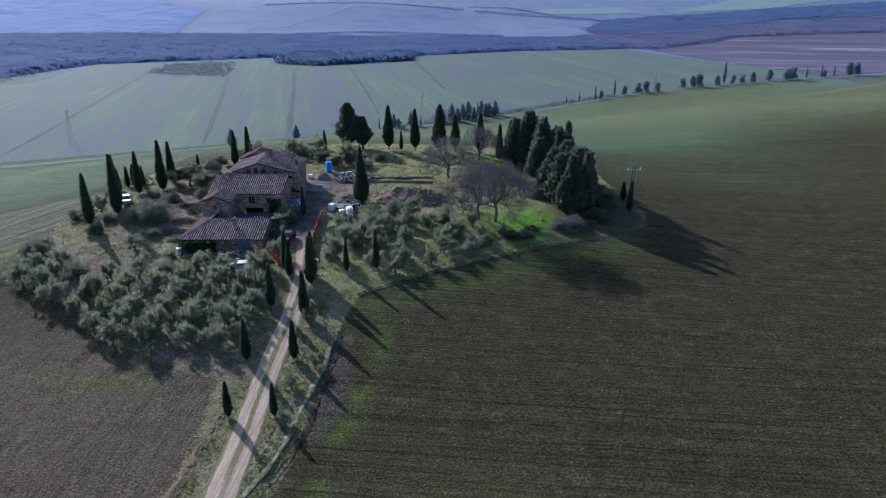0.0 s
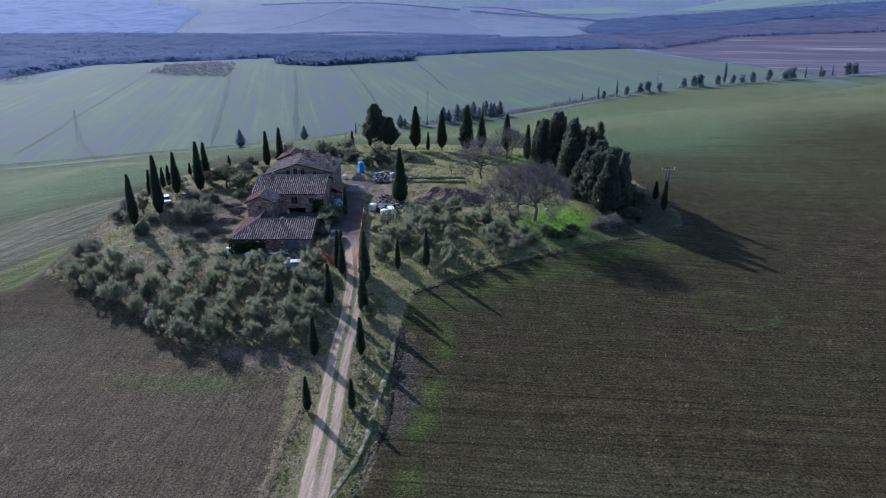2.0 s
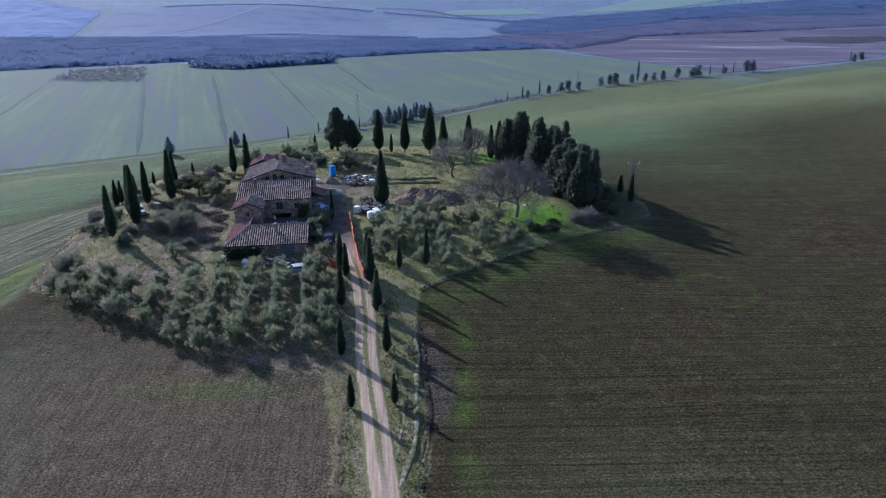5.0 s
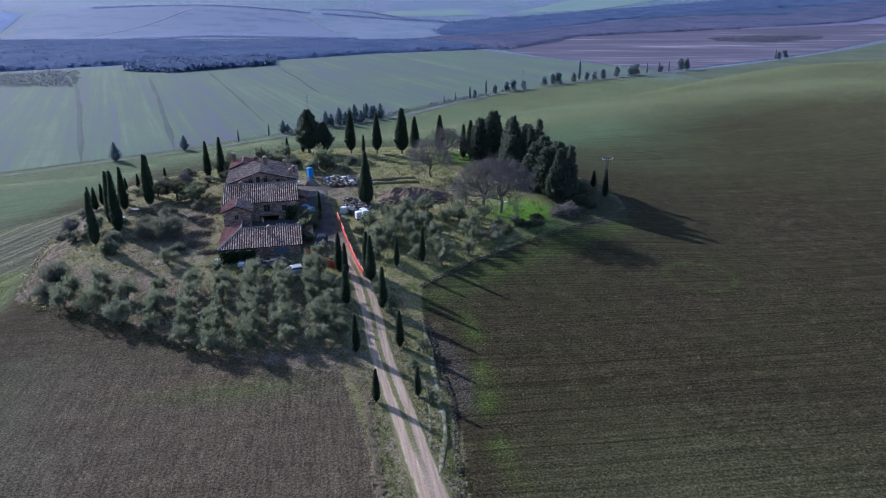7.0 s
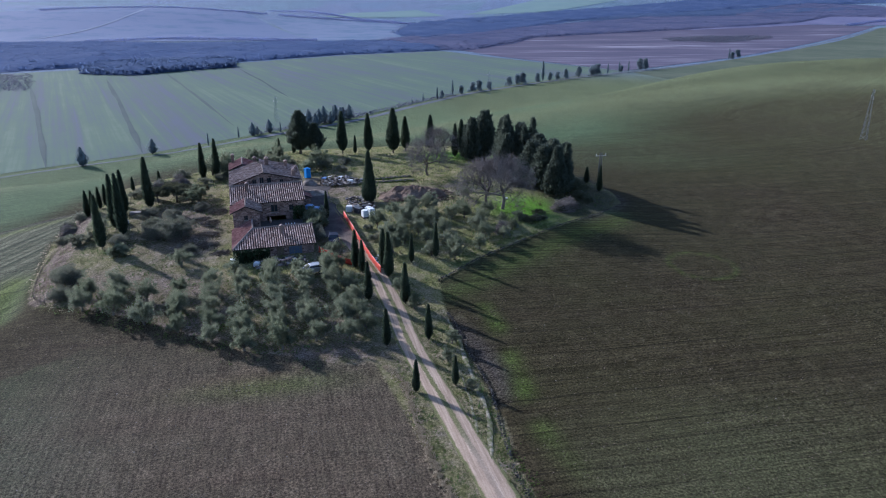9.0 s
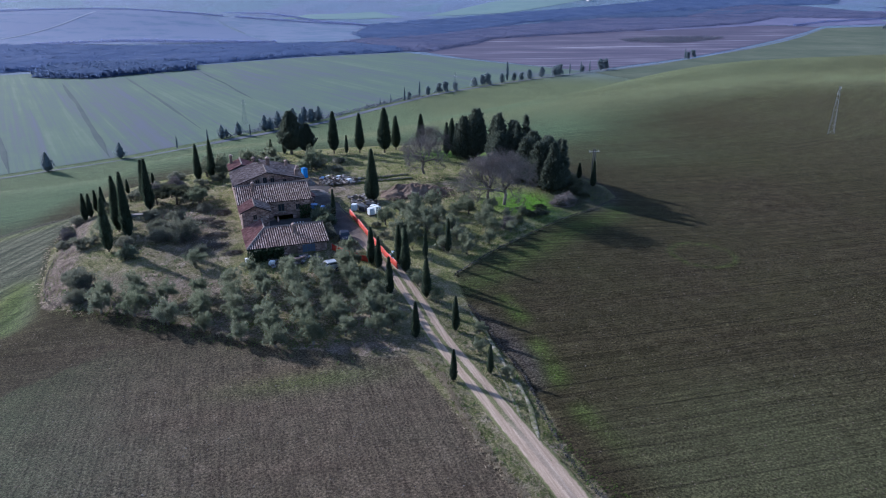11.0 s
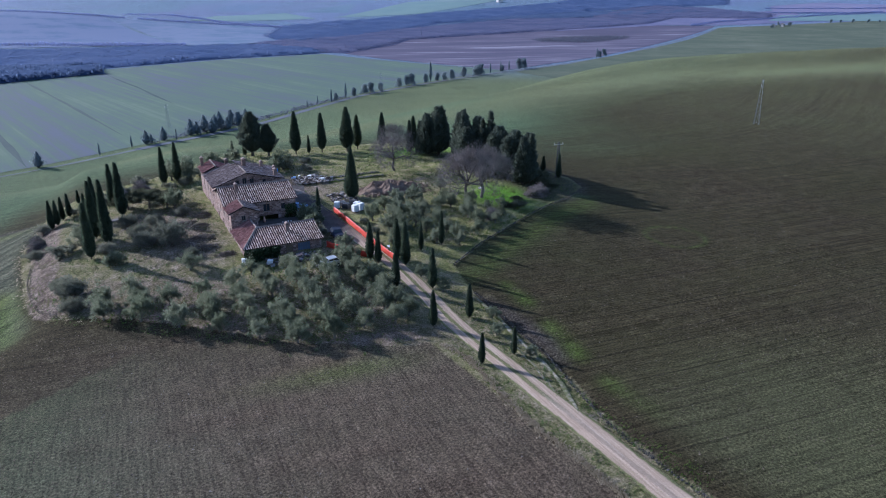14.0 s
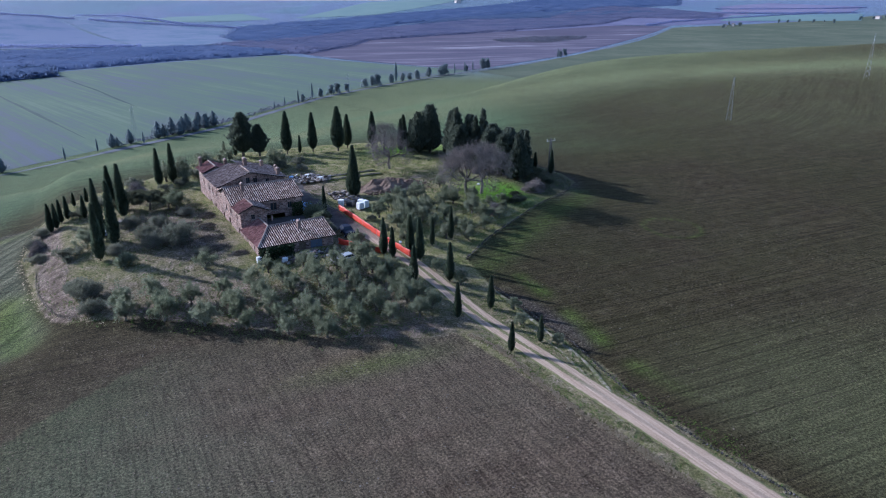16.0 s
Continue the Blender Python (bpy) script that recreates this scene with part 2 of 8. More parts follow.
    # the patchwork of fields far off: stubble, meadow, plough, all with blue haze mixed in
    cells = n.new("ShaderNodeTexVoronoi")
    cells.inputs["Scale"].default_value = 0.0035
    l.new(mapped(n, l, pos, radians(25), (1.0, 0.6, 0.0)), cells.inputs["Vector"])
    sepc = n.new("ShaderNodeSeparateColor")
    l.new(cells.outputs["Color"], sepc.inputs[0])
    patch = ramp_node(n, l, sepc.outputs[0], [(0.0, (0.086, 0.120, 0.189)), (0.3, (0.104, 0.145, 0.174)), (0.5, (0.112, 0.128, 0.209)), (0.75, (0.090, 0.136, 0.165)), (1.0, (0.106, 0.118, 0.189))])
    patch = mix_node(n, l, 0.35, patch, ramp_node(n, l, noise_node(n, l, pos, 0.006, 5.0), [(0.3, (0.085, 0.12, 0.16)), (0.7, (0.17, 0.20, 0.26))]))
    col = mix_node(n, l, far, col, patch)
    speck = math_node(n, l, "SUBTRACT", 0.85, math_node(n, l, "MULTIPLY", kk, 0.45))
    l.new(mix_node(n, l, speck, col, mix_node(n, l, 1.0, col, ramp_node(n, l, fine, [(0.38, (0.12, 0.12, 0.12)), (0.5, (0.92, 0.92, 0.92)), (0.62, (2.2, 2.2, 2.2))]), "MULTIPLY")), b.inputs["Base Color"])
    b.inputs["Roughness"].default_value, b.inputs["Specular IOR Level"].default_value = 0.95, 0.03
    h = math_node(n, l, "ADD", math_node(n, l, "MULTIPLY", rows, 0.38), math_node(n, l, "MULTIPLY", fine, 0.8))
    h = math_node(n, l, "ADD", h, math_node(n, l, "MULTIPLY", mid, 0.8))
    bump_node(n, l, b, h, 1.0, 0.45)
    return m


def track_material():
    """Pale gravel worn by wheels, with low grass down the middle and along both sides."""
    m, n, l, b = nodes_of("gravel_track")
    pos = n.new("ShaderNodeNewGeometry").outputs["Position"]
    a, g = n.new("ShaderNodeAttribute"), n.new("ShaderNodeAttribute")
    a.attribute_name, g.attribute_name = "across", "grown"
    mid, fine = noise_node(n, l, pos, 0.9, 5.0, 0.7), noise_node(n, l, pos, 5.5, 5.0, 0.8)
    run = noise_node(n, l, mapped(n, l, pos, radians(2), (3.2, 0.16, 0.3)), 1.0, 4.0, 0.6)
    d = math_node(n, l, "ABSOLUTE", a.outputs["Fac"])
    ragged = math_node(n, l, "ADD", d, math_node(n, l, "ADD", math_node(n, l, "MULTIPLY", math_node(n, l, "SUBTRACT", mid, 0.5), 0.55), math_node(n, l, "MULTIPLY", math_node(n, l, "SUBTRACT", fine, 0.5), 0.5)))
    outer = math_node(n, l, "MULTIPLY", math_node(n, l, "SUBTRACT", ragged, 1.22), 6.0, clamp=True)
    inner = math_node(n, l, "MULTIPLY", math_node(n, l, "SUBTRACT", 0.36, ragged), 6.0, clamp=True)
    gravel = ramp_node(n, l, math_node(n, l, "ADD", math_node(n, l, "MULTIPLY", run, 0.6), math_node(n, l, "MULTIPLY", fine, 0.4)), [(0.34, (0.182, 0.132, 0.092)), (0.5, (0.284, 0.212, 0.152)), (0.66, (0.395, 0.308, 0.230))])
    worn = ramp_node(n, l, fine, [(0.35, (0.095, 0.080, 0.066)), (0.65, (0.19, 0.160, 0.132))])
    grass = ramp_node(n, l, fine, [(0.35, (0.060, 0.066, 0.026)), (0.5, (0.105, 0.104, 0.045)), (0.65, (0.18, 0.16, 0.085))])
    middle = mix_node(n, l, g.outputs["Fac"], worn, grass)
    col = mix_node(n, l, inner, gravel, mix_node(n, l, math_node(n, l, "ADD", math_node(n, l, "MULTIPLY", g.outputs["Fac"], 0.6), 0.38), gravel, middle))
    # beside the house the gravel colour darkens to stand for its shadow
    y = n.new("ShaderNodeAttribute")
    y.attribute_name = "yard"
    col = mix_node(n, l, math_node(n, l, "MULTIPLY", y.outputs["Fac"], math_node(n, l, "ADD", mid, 0.4), clamp=True), col, ramp_node(n, l, fine, [(0.35, (0.040, 0.035, 0.034)), (0.65, (0.085, 0.074, 0.068))]))
    col = mix_node(n, l, outer, col, grass)
    l.new(col, b.inputs["Base Color"])
    b.inputs["Roughness"].default_value, b.inputs["Specular IOR Level"].default_value = 0.95, 0.04
    bump_node(n, l, b, math_node(n, l, "ADD", fine, run), 0.6, 0.06)
    return m


def valley_material():
    """Young wheat in drilled strips, paler where the crop is thin, with bluish haze mixed in."""
    m, n, l, b = nodes_of("hazy_young_wheat")
    pos = n.new("ShaderNodeNewGeometry").outputs["Position"]
    strips = noise_node(n, l, mapped(n, l, pos, radians(-12.5), (0.20, 0.0026, 0.1)), 1.0, 4.0, 0.66)
    broad = noise_node(n, l, mapped(n, l, pos, radians(-12.5), (0.018, 0.004, 0.02)), 1.0, 4.0, 0.6)
    grain = noise_node(n, l, pos, 0.12, 5.0, 0.75)
    fac = math_node(n, l, "ADD", math_node(n, l, "MULTIPLY", strips, 0.45), math_node(n, l, "MULTIPLY", broad, 0.40))
    fac = math_node(n, l, "ADD", fac, math_node(n, l, "MULTIPLY", grain, 0.15))
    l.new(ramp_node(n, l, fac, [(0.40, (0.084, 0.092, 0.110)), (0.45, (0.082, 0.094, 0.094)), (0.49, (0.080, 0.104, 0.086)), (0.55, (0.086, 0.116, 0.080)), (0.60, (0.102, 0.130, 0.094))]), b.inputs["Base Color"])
    b.inputs["Roughness"].default_value, b.inputs["Specular IOR Level"].default_value = 0.95, 0.03
    return m


def clay_material():
    """Ploughed clay, purplish and tinted with haze, with pale chalky streaks along the furrows."""
    m, n, l, b = nodes_of("hazy_ploughed_clay")
    pos = n.new("ShaderNodeNewGeometry").outputs["Position"]
    streak = noise_node(n, l, mapped(n, l, pos, radians(14), (0.0035, 0.022, 0.01)), 1.0, 5.0, 0.6)
    grain = noise_node(n, l, mapped(n, l, pos, radians(14), (0.02, 0.2, 0.05)), 1.0, 4.0, 0.6)
    fac = math_node(n, l, "ADD", math_node(n, l, "MULTIPLY", streak, 0.75), math_node(n, l, "MULTIPLY", grain, 0.25))
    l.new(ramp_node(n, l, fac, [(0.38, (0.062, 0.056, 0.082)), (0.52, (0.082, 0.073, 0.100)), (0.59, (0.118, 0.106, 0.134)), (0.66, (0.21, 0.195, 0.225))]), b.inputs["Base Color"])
    b.inputs["Roughness"].default_value, b.inputs["Specular IOR Level"].default_value = 0.95, 0.03
    return m


def woods_material(name, stops):
    """Bare winter woods: twig colour mixed with blue haze, drifting in patches, with light through the twigs."""
    m, n, l, b = nodes_of(name)
    geo = n.new("ShaderNodeNewGeometry")
    fac = math_node(n, l, "ADD", math_node(n, l, "MULTIPLY", noise_node(n, l, geo.outputs["Position"], 0.012, 4.0), 0.84), math_node(n, l, "MULTIPLY", geo.outputs["Random Per Island"], 0.16))
    col = ramp_node(n, l, fac, stops)
    twigs = noise_node(n, l, mapped(n, l, geo.outputs["Position"], 0.0, (0.22, 0.22, 0.06)), 1.0, 5.0, 0.75)
    col = mix_node(n, l, 0.4, col, mix_node(n, l, 1.0, col, ramp_node(n, l, twigs, [(0.36, (0.82, 0.82, 0.84)), (0.64, (1.18, 1.18, 1.16))]), "MULTIPLY"))
    l.new(col, b.inputs["Base Color"])
    b.inputs["Roughness"].default_value, b.inputs["Specular IOR Level"].default_value = 0.95, 0.02
    tr = n.new("ShaderNodeBsdfTranslucent")
    l.new(col, tr.inputs["Color"])
    mx = n.new("ShaderNodeMixShader")
    mx.inputs[0].default_value = 0.5
    l.new(b.outputs[0], mx.inputs[1]), l.new(tr.outputs[0], mx.inputs[2])
    l.new(mx.outputs[0], n["Material Output"].inputs["Surface"])
    return m


M_LAND = ground_material()
M_TRACK = track_material()
M_CHALK = surface("stony_grass", [(0.42, (0.085, 0.090, 0.038)), (0.50, (0.136, 0.122, 0.080)), (0.60, (0.235, 0.208, 0.158))], 1.6, 7.0, 0.95, 0.5, 0.05)
# pale track, its colour cooled by distance haze
M_FARTRACK = surface("far_track", [(0.3, (0.19, 0.21, 0.26)), (0.7, (0.25, 0.27, 0.32))], 0.05, 0.5, 0.95, 0.0)
# yard gravel with the house's shade put into its colour
M_SHADED_YARD = surface("shaded_yard", [(0.3, (0.034, 0.030, 0.029)), (0.5, (0.058, 0.051, 0.048)), (0.75, (0.112, 0.098, 0.088))], 0.4, 4.0, 0.95, 0.6, 0.06)
M_ASPHALT = surface("old_asphalt", [(0.3, (0.088, 0.092, 0.100)), (0.7, (0.132, 0.137, 0.148))], 0.05, 2.0, 0.9, 0.2, 0.02)
M_BALK = surface("dusty_lane", [(0.3, (0.095, 0.105, 0.095)), (0.7, (0.150, 0.156, 0.160))], 0.05, 1.0, 0.95, 0.0)
M_VALLEY = valley_material()
# dark furrow colour, with the wheat's bluish haze in it
M_TRAM = surface("hazy_furrow", [(0.3, (0.040, 0.054, 0.053)), (0.7, (0.066, 0.082, 0.073))], 0.03, 0.4, 0.95, 0.0)
M_PLOUGH = clay_material()
# far fields: stubble and meadow colours shifted to blue and violet for haze
M_PALE = surface("hazy_pale_stubble", [(0.41, (0.054, 0.088, 0.145)), (0.47, (0.066, 0.100, 0.156)), (0.53, (0.078, 0.106, 0.174)), (0.60, (0.100, 0.122, 0.189))], 0.012, 0.10, 0.95, 0.0)
M_VIOLET = surface("hazy_violet_stubble", [(0.36, (0.098, 0.098, 0.156)), (0.5, (0.118, 0.114, 0.174)), (0.64, (0.146, 0.138, 0.198))], 0.006, 0.05, 0.95, 0.0)
M_STUBBLE = surface("hazy_grey_stubble", [(0.41, (0.066, 0.102, 0.156)), (0.5, (0.088, 0.122, 0.176)), (0.60, (0.120, 0.142, 0.202))], 0.012, 0.10, 0.95, 0.0)
M_FARGREEN = surface("hazy_far_meadow", [(0.3, (0.100, 0.150, 0.154)), (0.7, (0.138, 0.190, 0.176))], 0.008, 0.03, 0.95, 0.0)
# the blue haze of distance is mixed into these woods and hedge colours
M_WOODS = woods_material("hazy_winter_woods", [(0.36, (0.090, 0.128, 0.240)), (0.5, (0.108, 0.146, 0.258)), (0.64, (0.130, 0.166, 0.276))])
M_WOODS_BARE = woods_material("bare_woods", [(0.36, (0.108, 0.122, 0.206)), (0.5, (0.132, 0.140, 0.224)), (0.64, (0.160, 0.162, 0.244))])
M_EVERGREEN = woods_material("hazy_evergreen_woods", [(0.30, (0.082, 0.118, 0.212)), (0.70, (0.118, 0.154, 0.246))])
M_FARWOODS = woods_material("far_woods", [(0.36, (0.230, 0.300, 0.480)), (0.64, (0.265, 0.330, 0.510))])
M_HEDGE = woods_material("hazy_far_hedge", [(0.36, (0.174, 0.210, 0.396)), (0.64, (0.228, 0.258, 0.436))])
M_EAST = surface("dark_pasture", [(0.36, (0.066, 0.078, 0.052)), (0.5, (0.086, 0.096, 0.064)), (0.64, (0.112, 0.114, 0.082))], 0.009, 0.08, 0.95, 0.0)
# scrub colour, greyed blue by painted haze
M_SCRUB = woods_material("hazy_bare_scrub", [(0.3, (0.100, 0.112, 0.150)), (0.7, (0.148, 0.150, 0.182))])
M_CYP = leafy("cypress_leaf", [(0.0, (0.034, 0.046, 0.032)), (0.5, (0.060, 0.078, 0.050)), (1.0, (0.100, 0.118, 0.072))], 0.85, 0.4)
M_PINE = leafy("conifer_leaf", [(0.0, (0.050, 0.060, 0.046)), (0.5, (0.084, 0.098, 0.072)), (1.0, (0.135, 0.148, 0.108))], 0.85, 0.4)
M_OLIVE = leafy("olive_leaf", [(0.0, (0.100, 0.118, 0.070)), (0.5, (0.162, 0.178, 0.114)), (1.0, (0.248, 0.260, 0.184))], 0.7, 0.6)
M_BUSH = leafy("bush_leaf", [(0.0, (0.085, 0.092, 0.064)), (0.5, (0.145, 0.150, 0.108)), (1.0, (0.23, 0.225, 0.18))], 0.8, 0.55)
# leaves of the valley trees, lightened and blued to include the haze
M_FARTREE = leafy("hazy_roadside_leaf", [(0.0, (0.100, 0.128, 0.145)), (1.0, (0.185, 0.215, 0.225))], 0.8, 0.55)
M_BARK = surface("grey_bark", [(0.3, (0.085, 0.072, 0.058)), (0.7, (0.17, 0.15, 0.125))], 2.0, 14.0, 0.95, 0.6, 0.05, coords="object")
M_TWIG = surface("bare_twigs", [(0.3, (0.105, 0.088, 0.078)), (0.7, (0.21, 0.18, 0.162))], 0.6, 8.0, 0.9, 0.0, coords="object", islands=True, vary=0.4)


# ---- helpers for things ----
def mesh_of(name, verts, faces, mat=None, smooth_faces=False):
    me = bpy.data.meshes.new(name)
    me.from_pydata([tuple(map(float, v)) for v in verts], [], [tuple(map(int, f)) for f in faces])
    if mat is not None:
        me.materials.append(mat)
    if smooth_faces:
        me.polygons.foreach_set("use_smooth", [True] * len(me.polygons))
    me.update()
    return me


def part(name, me, parent=None, label="", m=None):
    ob = new(name, me)
    if parent is not None:
        ob.parent = parent
    if m is not None:
        ob.matrix_basis = m
    return tagged(ob, label)


def bm_part(name, bm, mat, parent=None, label="", smooth_faces=False, m=None):
    me = bpy.data.meshes.new(name)
    bm.normal_update()
    bm.to_mesh(me)
    bm.free()
    me.materials.append(mat)
    if smooth_faces:
        me.polygons.foreach_set("use_smooth", [True] * len(me.polygons))
    return part(name, me, parent, label, m)


def box(bm, x0, x1, y0, y1, z0, z1, bevel=0.0):
    made = bmesh.ops.create_cube(bm, size=1.0, matrix=Matrix.Translation(((x0 + x1) / 2, (y0 + y1) / 2, (z0 + z1) / 2)) @ Matrix.Diagonal((x1 - x0, y1 - y0, z1 - z0, 1)))
    if bevel:
        edges = list({e for v in made["verts"] for e in v.link_edges})
        bmesh.ops.bevel(bm, geom=edges, offset=bevel, segments=2, affect="EDGES")


def boxed(name, mat, parent, dims, label="", bevel=0.0, m=None):
    bm = bmesh.new()
    box(bm, *dims, bevel)
    return bm_part(name, bm, mat, parent, label, m=m)


def tube(points, radii, sides=6, cap=True):
    """Vertices and faces of a tapered tube through points."""
    pts = [Vector(p) for p in points]
    verts, faces = [], []
    for i, p in enumerate(pts):
        d = (pts[min(i + 1, len(pts) - 1)] - pts[max(i - 1, 0)]).normalized()
        a = d.orthogonal().normalized()
        b = d.cross(a)
        for k in range(sides):
            w = 2 * math.pi * k / sides
            verts.append(p + (a * math.cos(w) + b * math.sin(w)) * radii[i])
    for i in range(len(pts) - 1):
        for k in range(sides):
            k2 = (k + 1) % sides
            faces.append((i * sides + k, i * sides + k2, (i + 1) * sides + k2, (i + 1) * sides + k))
    if cap:
        faces.append(tuple(range(sides))[::-1])
        faces.append(tuple(range((len(pts) - 1) * sides, len(pts) * sides)))
    return verts, faces


def merged(chunks):
    verts, faces, k = [], [], 0
    for v, f in chunks:
        verts.extend(v)
        faces.extend(tuple(i + k for i in q) for q in f)
        k += len(v)
    return verts, faces


def gz(x, y):
    return float(ground_z(x, y))


def inside(poly, x, y):
    """Signed distance to a closed outline, positive inside."""
    x, y = np.asarray(x, float), np.asarray(y, float)
    best, odd = np.full(x.shape, 1e9), np.zeros(x.shape, bool)
    for (ax, ay), (bx, by) in zip(poly, poly[1:] + poly[:1]):
        ex, ey = bx - ax, by - ay
        t = np.clip(((x - ax) * ex + (y - ay) * ey) / (ex * ex + ey * ey), 0, 1)
        best = np.minimum(best, np.hypot(x - ax - t * ex, y - ay - t * ey))
        if ay != by:
            odd ^= ((ay > y) != (by > y)) & (x < (bx - ax) * (y - ay) / (by - ay) + ax)
    return np.where(odd, best, -best)


def along(line, x, y):
    """Distance to an open line."""
    x, y = np.asarray(x, float), np.asarray(y, float)
    best = np.full(x.shape, 1e9)
    for (ax, ay), (bx, by) in zip(line, line[1:]):
        ex, ey = bx - ax, by - ay
        t = np.clip(((x - ax) * ex + (y - ay) * ey) / (ex * ex + ey * ey), 0, 1)
        best = np.minimum(best, np.hypot(x - ax - t * ex, y - ay - t * ey))
    return best


def spline(points, step):
    """Points every step metres along a smooth line through the given ones."""
    p = np.array(points, float)
    p = np.vstack([2 * p[0] - p[1], p, 2 * p[-1] - p[-2]])
    out = []
    for i in range(1, len(p) - 2):
        n = max(2, int(np.hypot(*(p[i + 1] - p[i])) / step))
        for t in np.linspace(0, 1, n, endpoint=False):
            a, b, c, d = p[i - 1:i + 3]
            out.append(0.5 * (2 * b + (c - a) * t + (2 * a - 5 * b + 4 * c - d) * t * t + (3 * b - a - 3 * c + d) * t ** 3))
    out.append(p[-2])
    return np.array(out)


def ribbon(line, offsets, lift, wobble=0.0, seed=0, taper=0):
    """A strip draped on the land: offsets to the right of the line, lift above the land for each."""
    rng = np.random.default_rng(seed)
    d = np.gradient(line, axis=0)
    d /= np.linalg.norm(d, axis=1)[:, None]
    nrm = np.stack([d[:, 1], -d[:, 0]], 1)
    verts, k = [], len(offsets)
    for i, p in enumerate(line):
        for j, (o, h) in enumerate(zip(offsets, lift)):
            edge = 2.2 * wobble * noise.noise((i * 0.23, j * 7.0, seed)) + 0.35 * wobble * rng.normal() if j in (0, k - 1) else 0.0
            q = p + nrm[i] * (o + edge) * (min(1.0, (i + 0.3) / taper, (len(line) - i - 0.7) / taper) if taper else 1.0)
            verts.append((q[0], q[1], gz(*q) + h))
    faces = [(i * k + j, i * k + j + 1, (i + 1) * k + j + 1, (i + 1) * k + j) for i in range(len(line) - 1) for j in range(k - 1)]
    return verts, faces


# ---- the land ----
KNOLL = [(-70, 94), (-66, 91), (-55, 81.7), (-43, 70.5), (-34, 66), (-25.6, 66.4), (-24.6, 58), (-24.0, 50), (-23.4, 43.5), (-23.0, 36), (-22.4, 30), (-20, 5), (-15, -60), (-9, -60), (-13.6, 5), (-16.0, 34), (-15.8, 44), (-14.6, 50),
         (-13.7, 60), (-13.4, 75), (-11.8, 85), (-3, 91), (6.5, 96.2), (17.4, 102.2), (26, 106), (36, 113), (38, 120), (35, 140), (34, 155), (22, 172), (0, 176), (-30, 178), (-50, 160), (-62, 155), (-72, 146), (-75, 130), (-73, 105)]
GROVE_WEST = [(-70, 97), (-54, 83), (-43, 72), (-35, 67.5), (-26, 68), (-25.5, 84), (-28, 93.5), (-42.5, 94.5), (-63, 106)]
ROAD = [(-12.0, -60), (-16.8, 5), (-18.5, 27), (-18.9, 34), (-19.1, 42), (-19.4, 49), (-19.55, 54), (-19.8, 60), (-20.1, 66), (-20.2, 72), (-20.0, 79), (-20.6, 91), (-22.6, 104), (-24.0, 118), (-24.8, 130), (-27, 138)]
DITCH = [(-11, -40), (-14.6, 8), (-16.4, 30), (-16.7, 37), (-16.6, 42), (-16.2, 44.4), (-15.6, 48.4), (-14.5, 53.2), (-13.7, 58.1), (-13.6, 64.2), (-13.1, 71), (-13.2, 76)]
WALL = [(-11.8, 85), (-3, 91), (6.5, 96.2), (17.4, 102.2), (26, 106)]
SIDE = [(-18.6, 43), (-18.0, 44.9), (-16.7, 48.7), (-15.7, 52.3), (-15.2, 56.1), (-14.8, 60.8), (-14.2, 65.6), (-13.8, 70), (-13.7, 75)]
VALLEY_ROAD = [(-700, 130), (-420, 250), (-221, 338), (-141, 380), (-90, 401), (-40, 434), (41, 488), (115, 557), (183, 615), (327, 698), (480, 765), (682, 864), (900, 1000), (1166, 1178), (1600, 1460)]


def axis_steps(lo, hi, step, reach_lo, reach_hi, grow=1.085):
    mid = list(np.arange(lo, hi + step / 2, step))
    up, s = [], step
    while (up[-1] if up else hi) < reach_hi:
        s *= grow
        up.append((up[-1] if up else mid[-1]) + s)
    down, s = [], step
    while (down[-1] if down else lo) > reach_lo:
        s *= grow
        down.append((down[-1] if down else mid[0]) - s)
    return np.array(down[::-1] + mid + up)


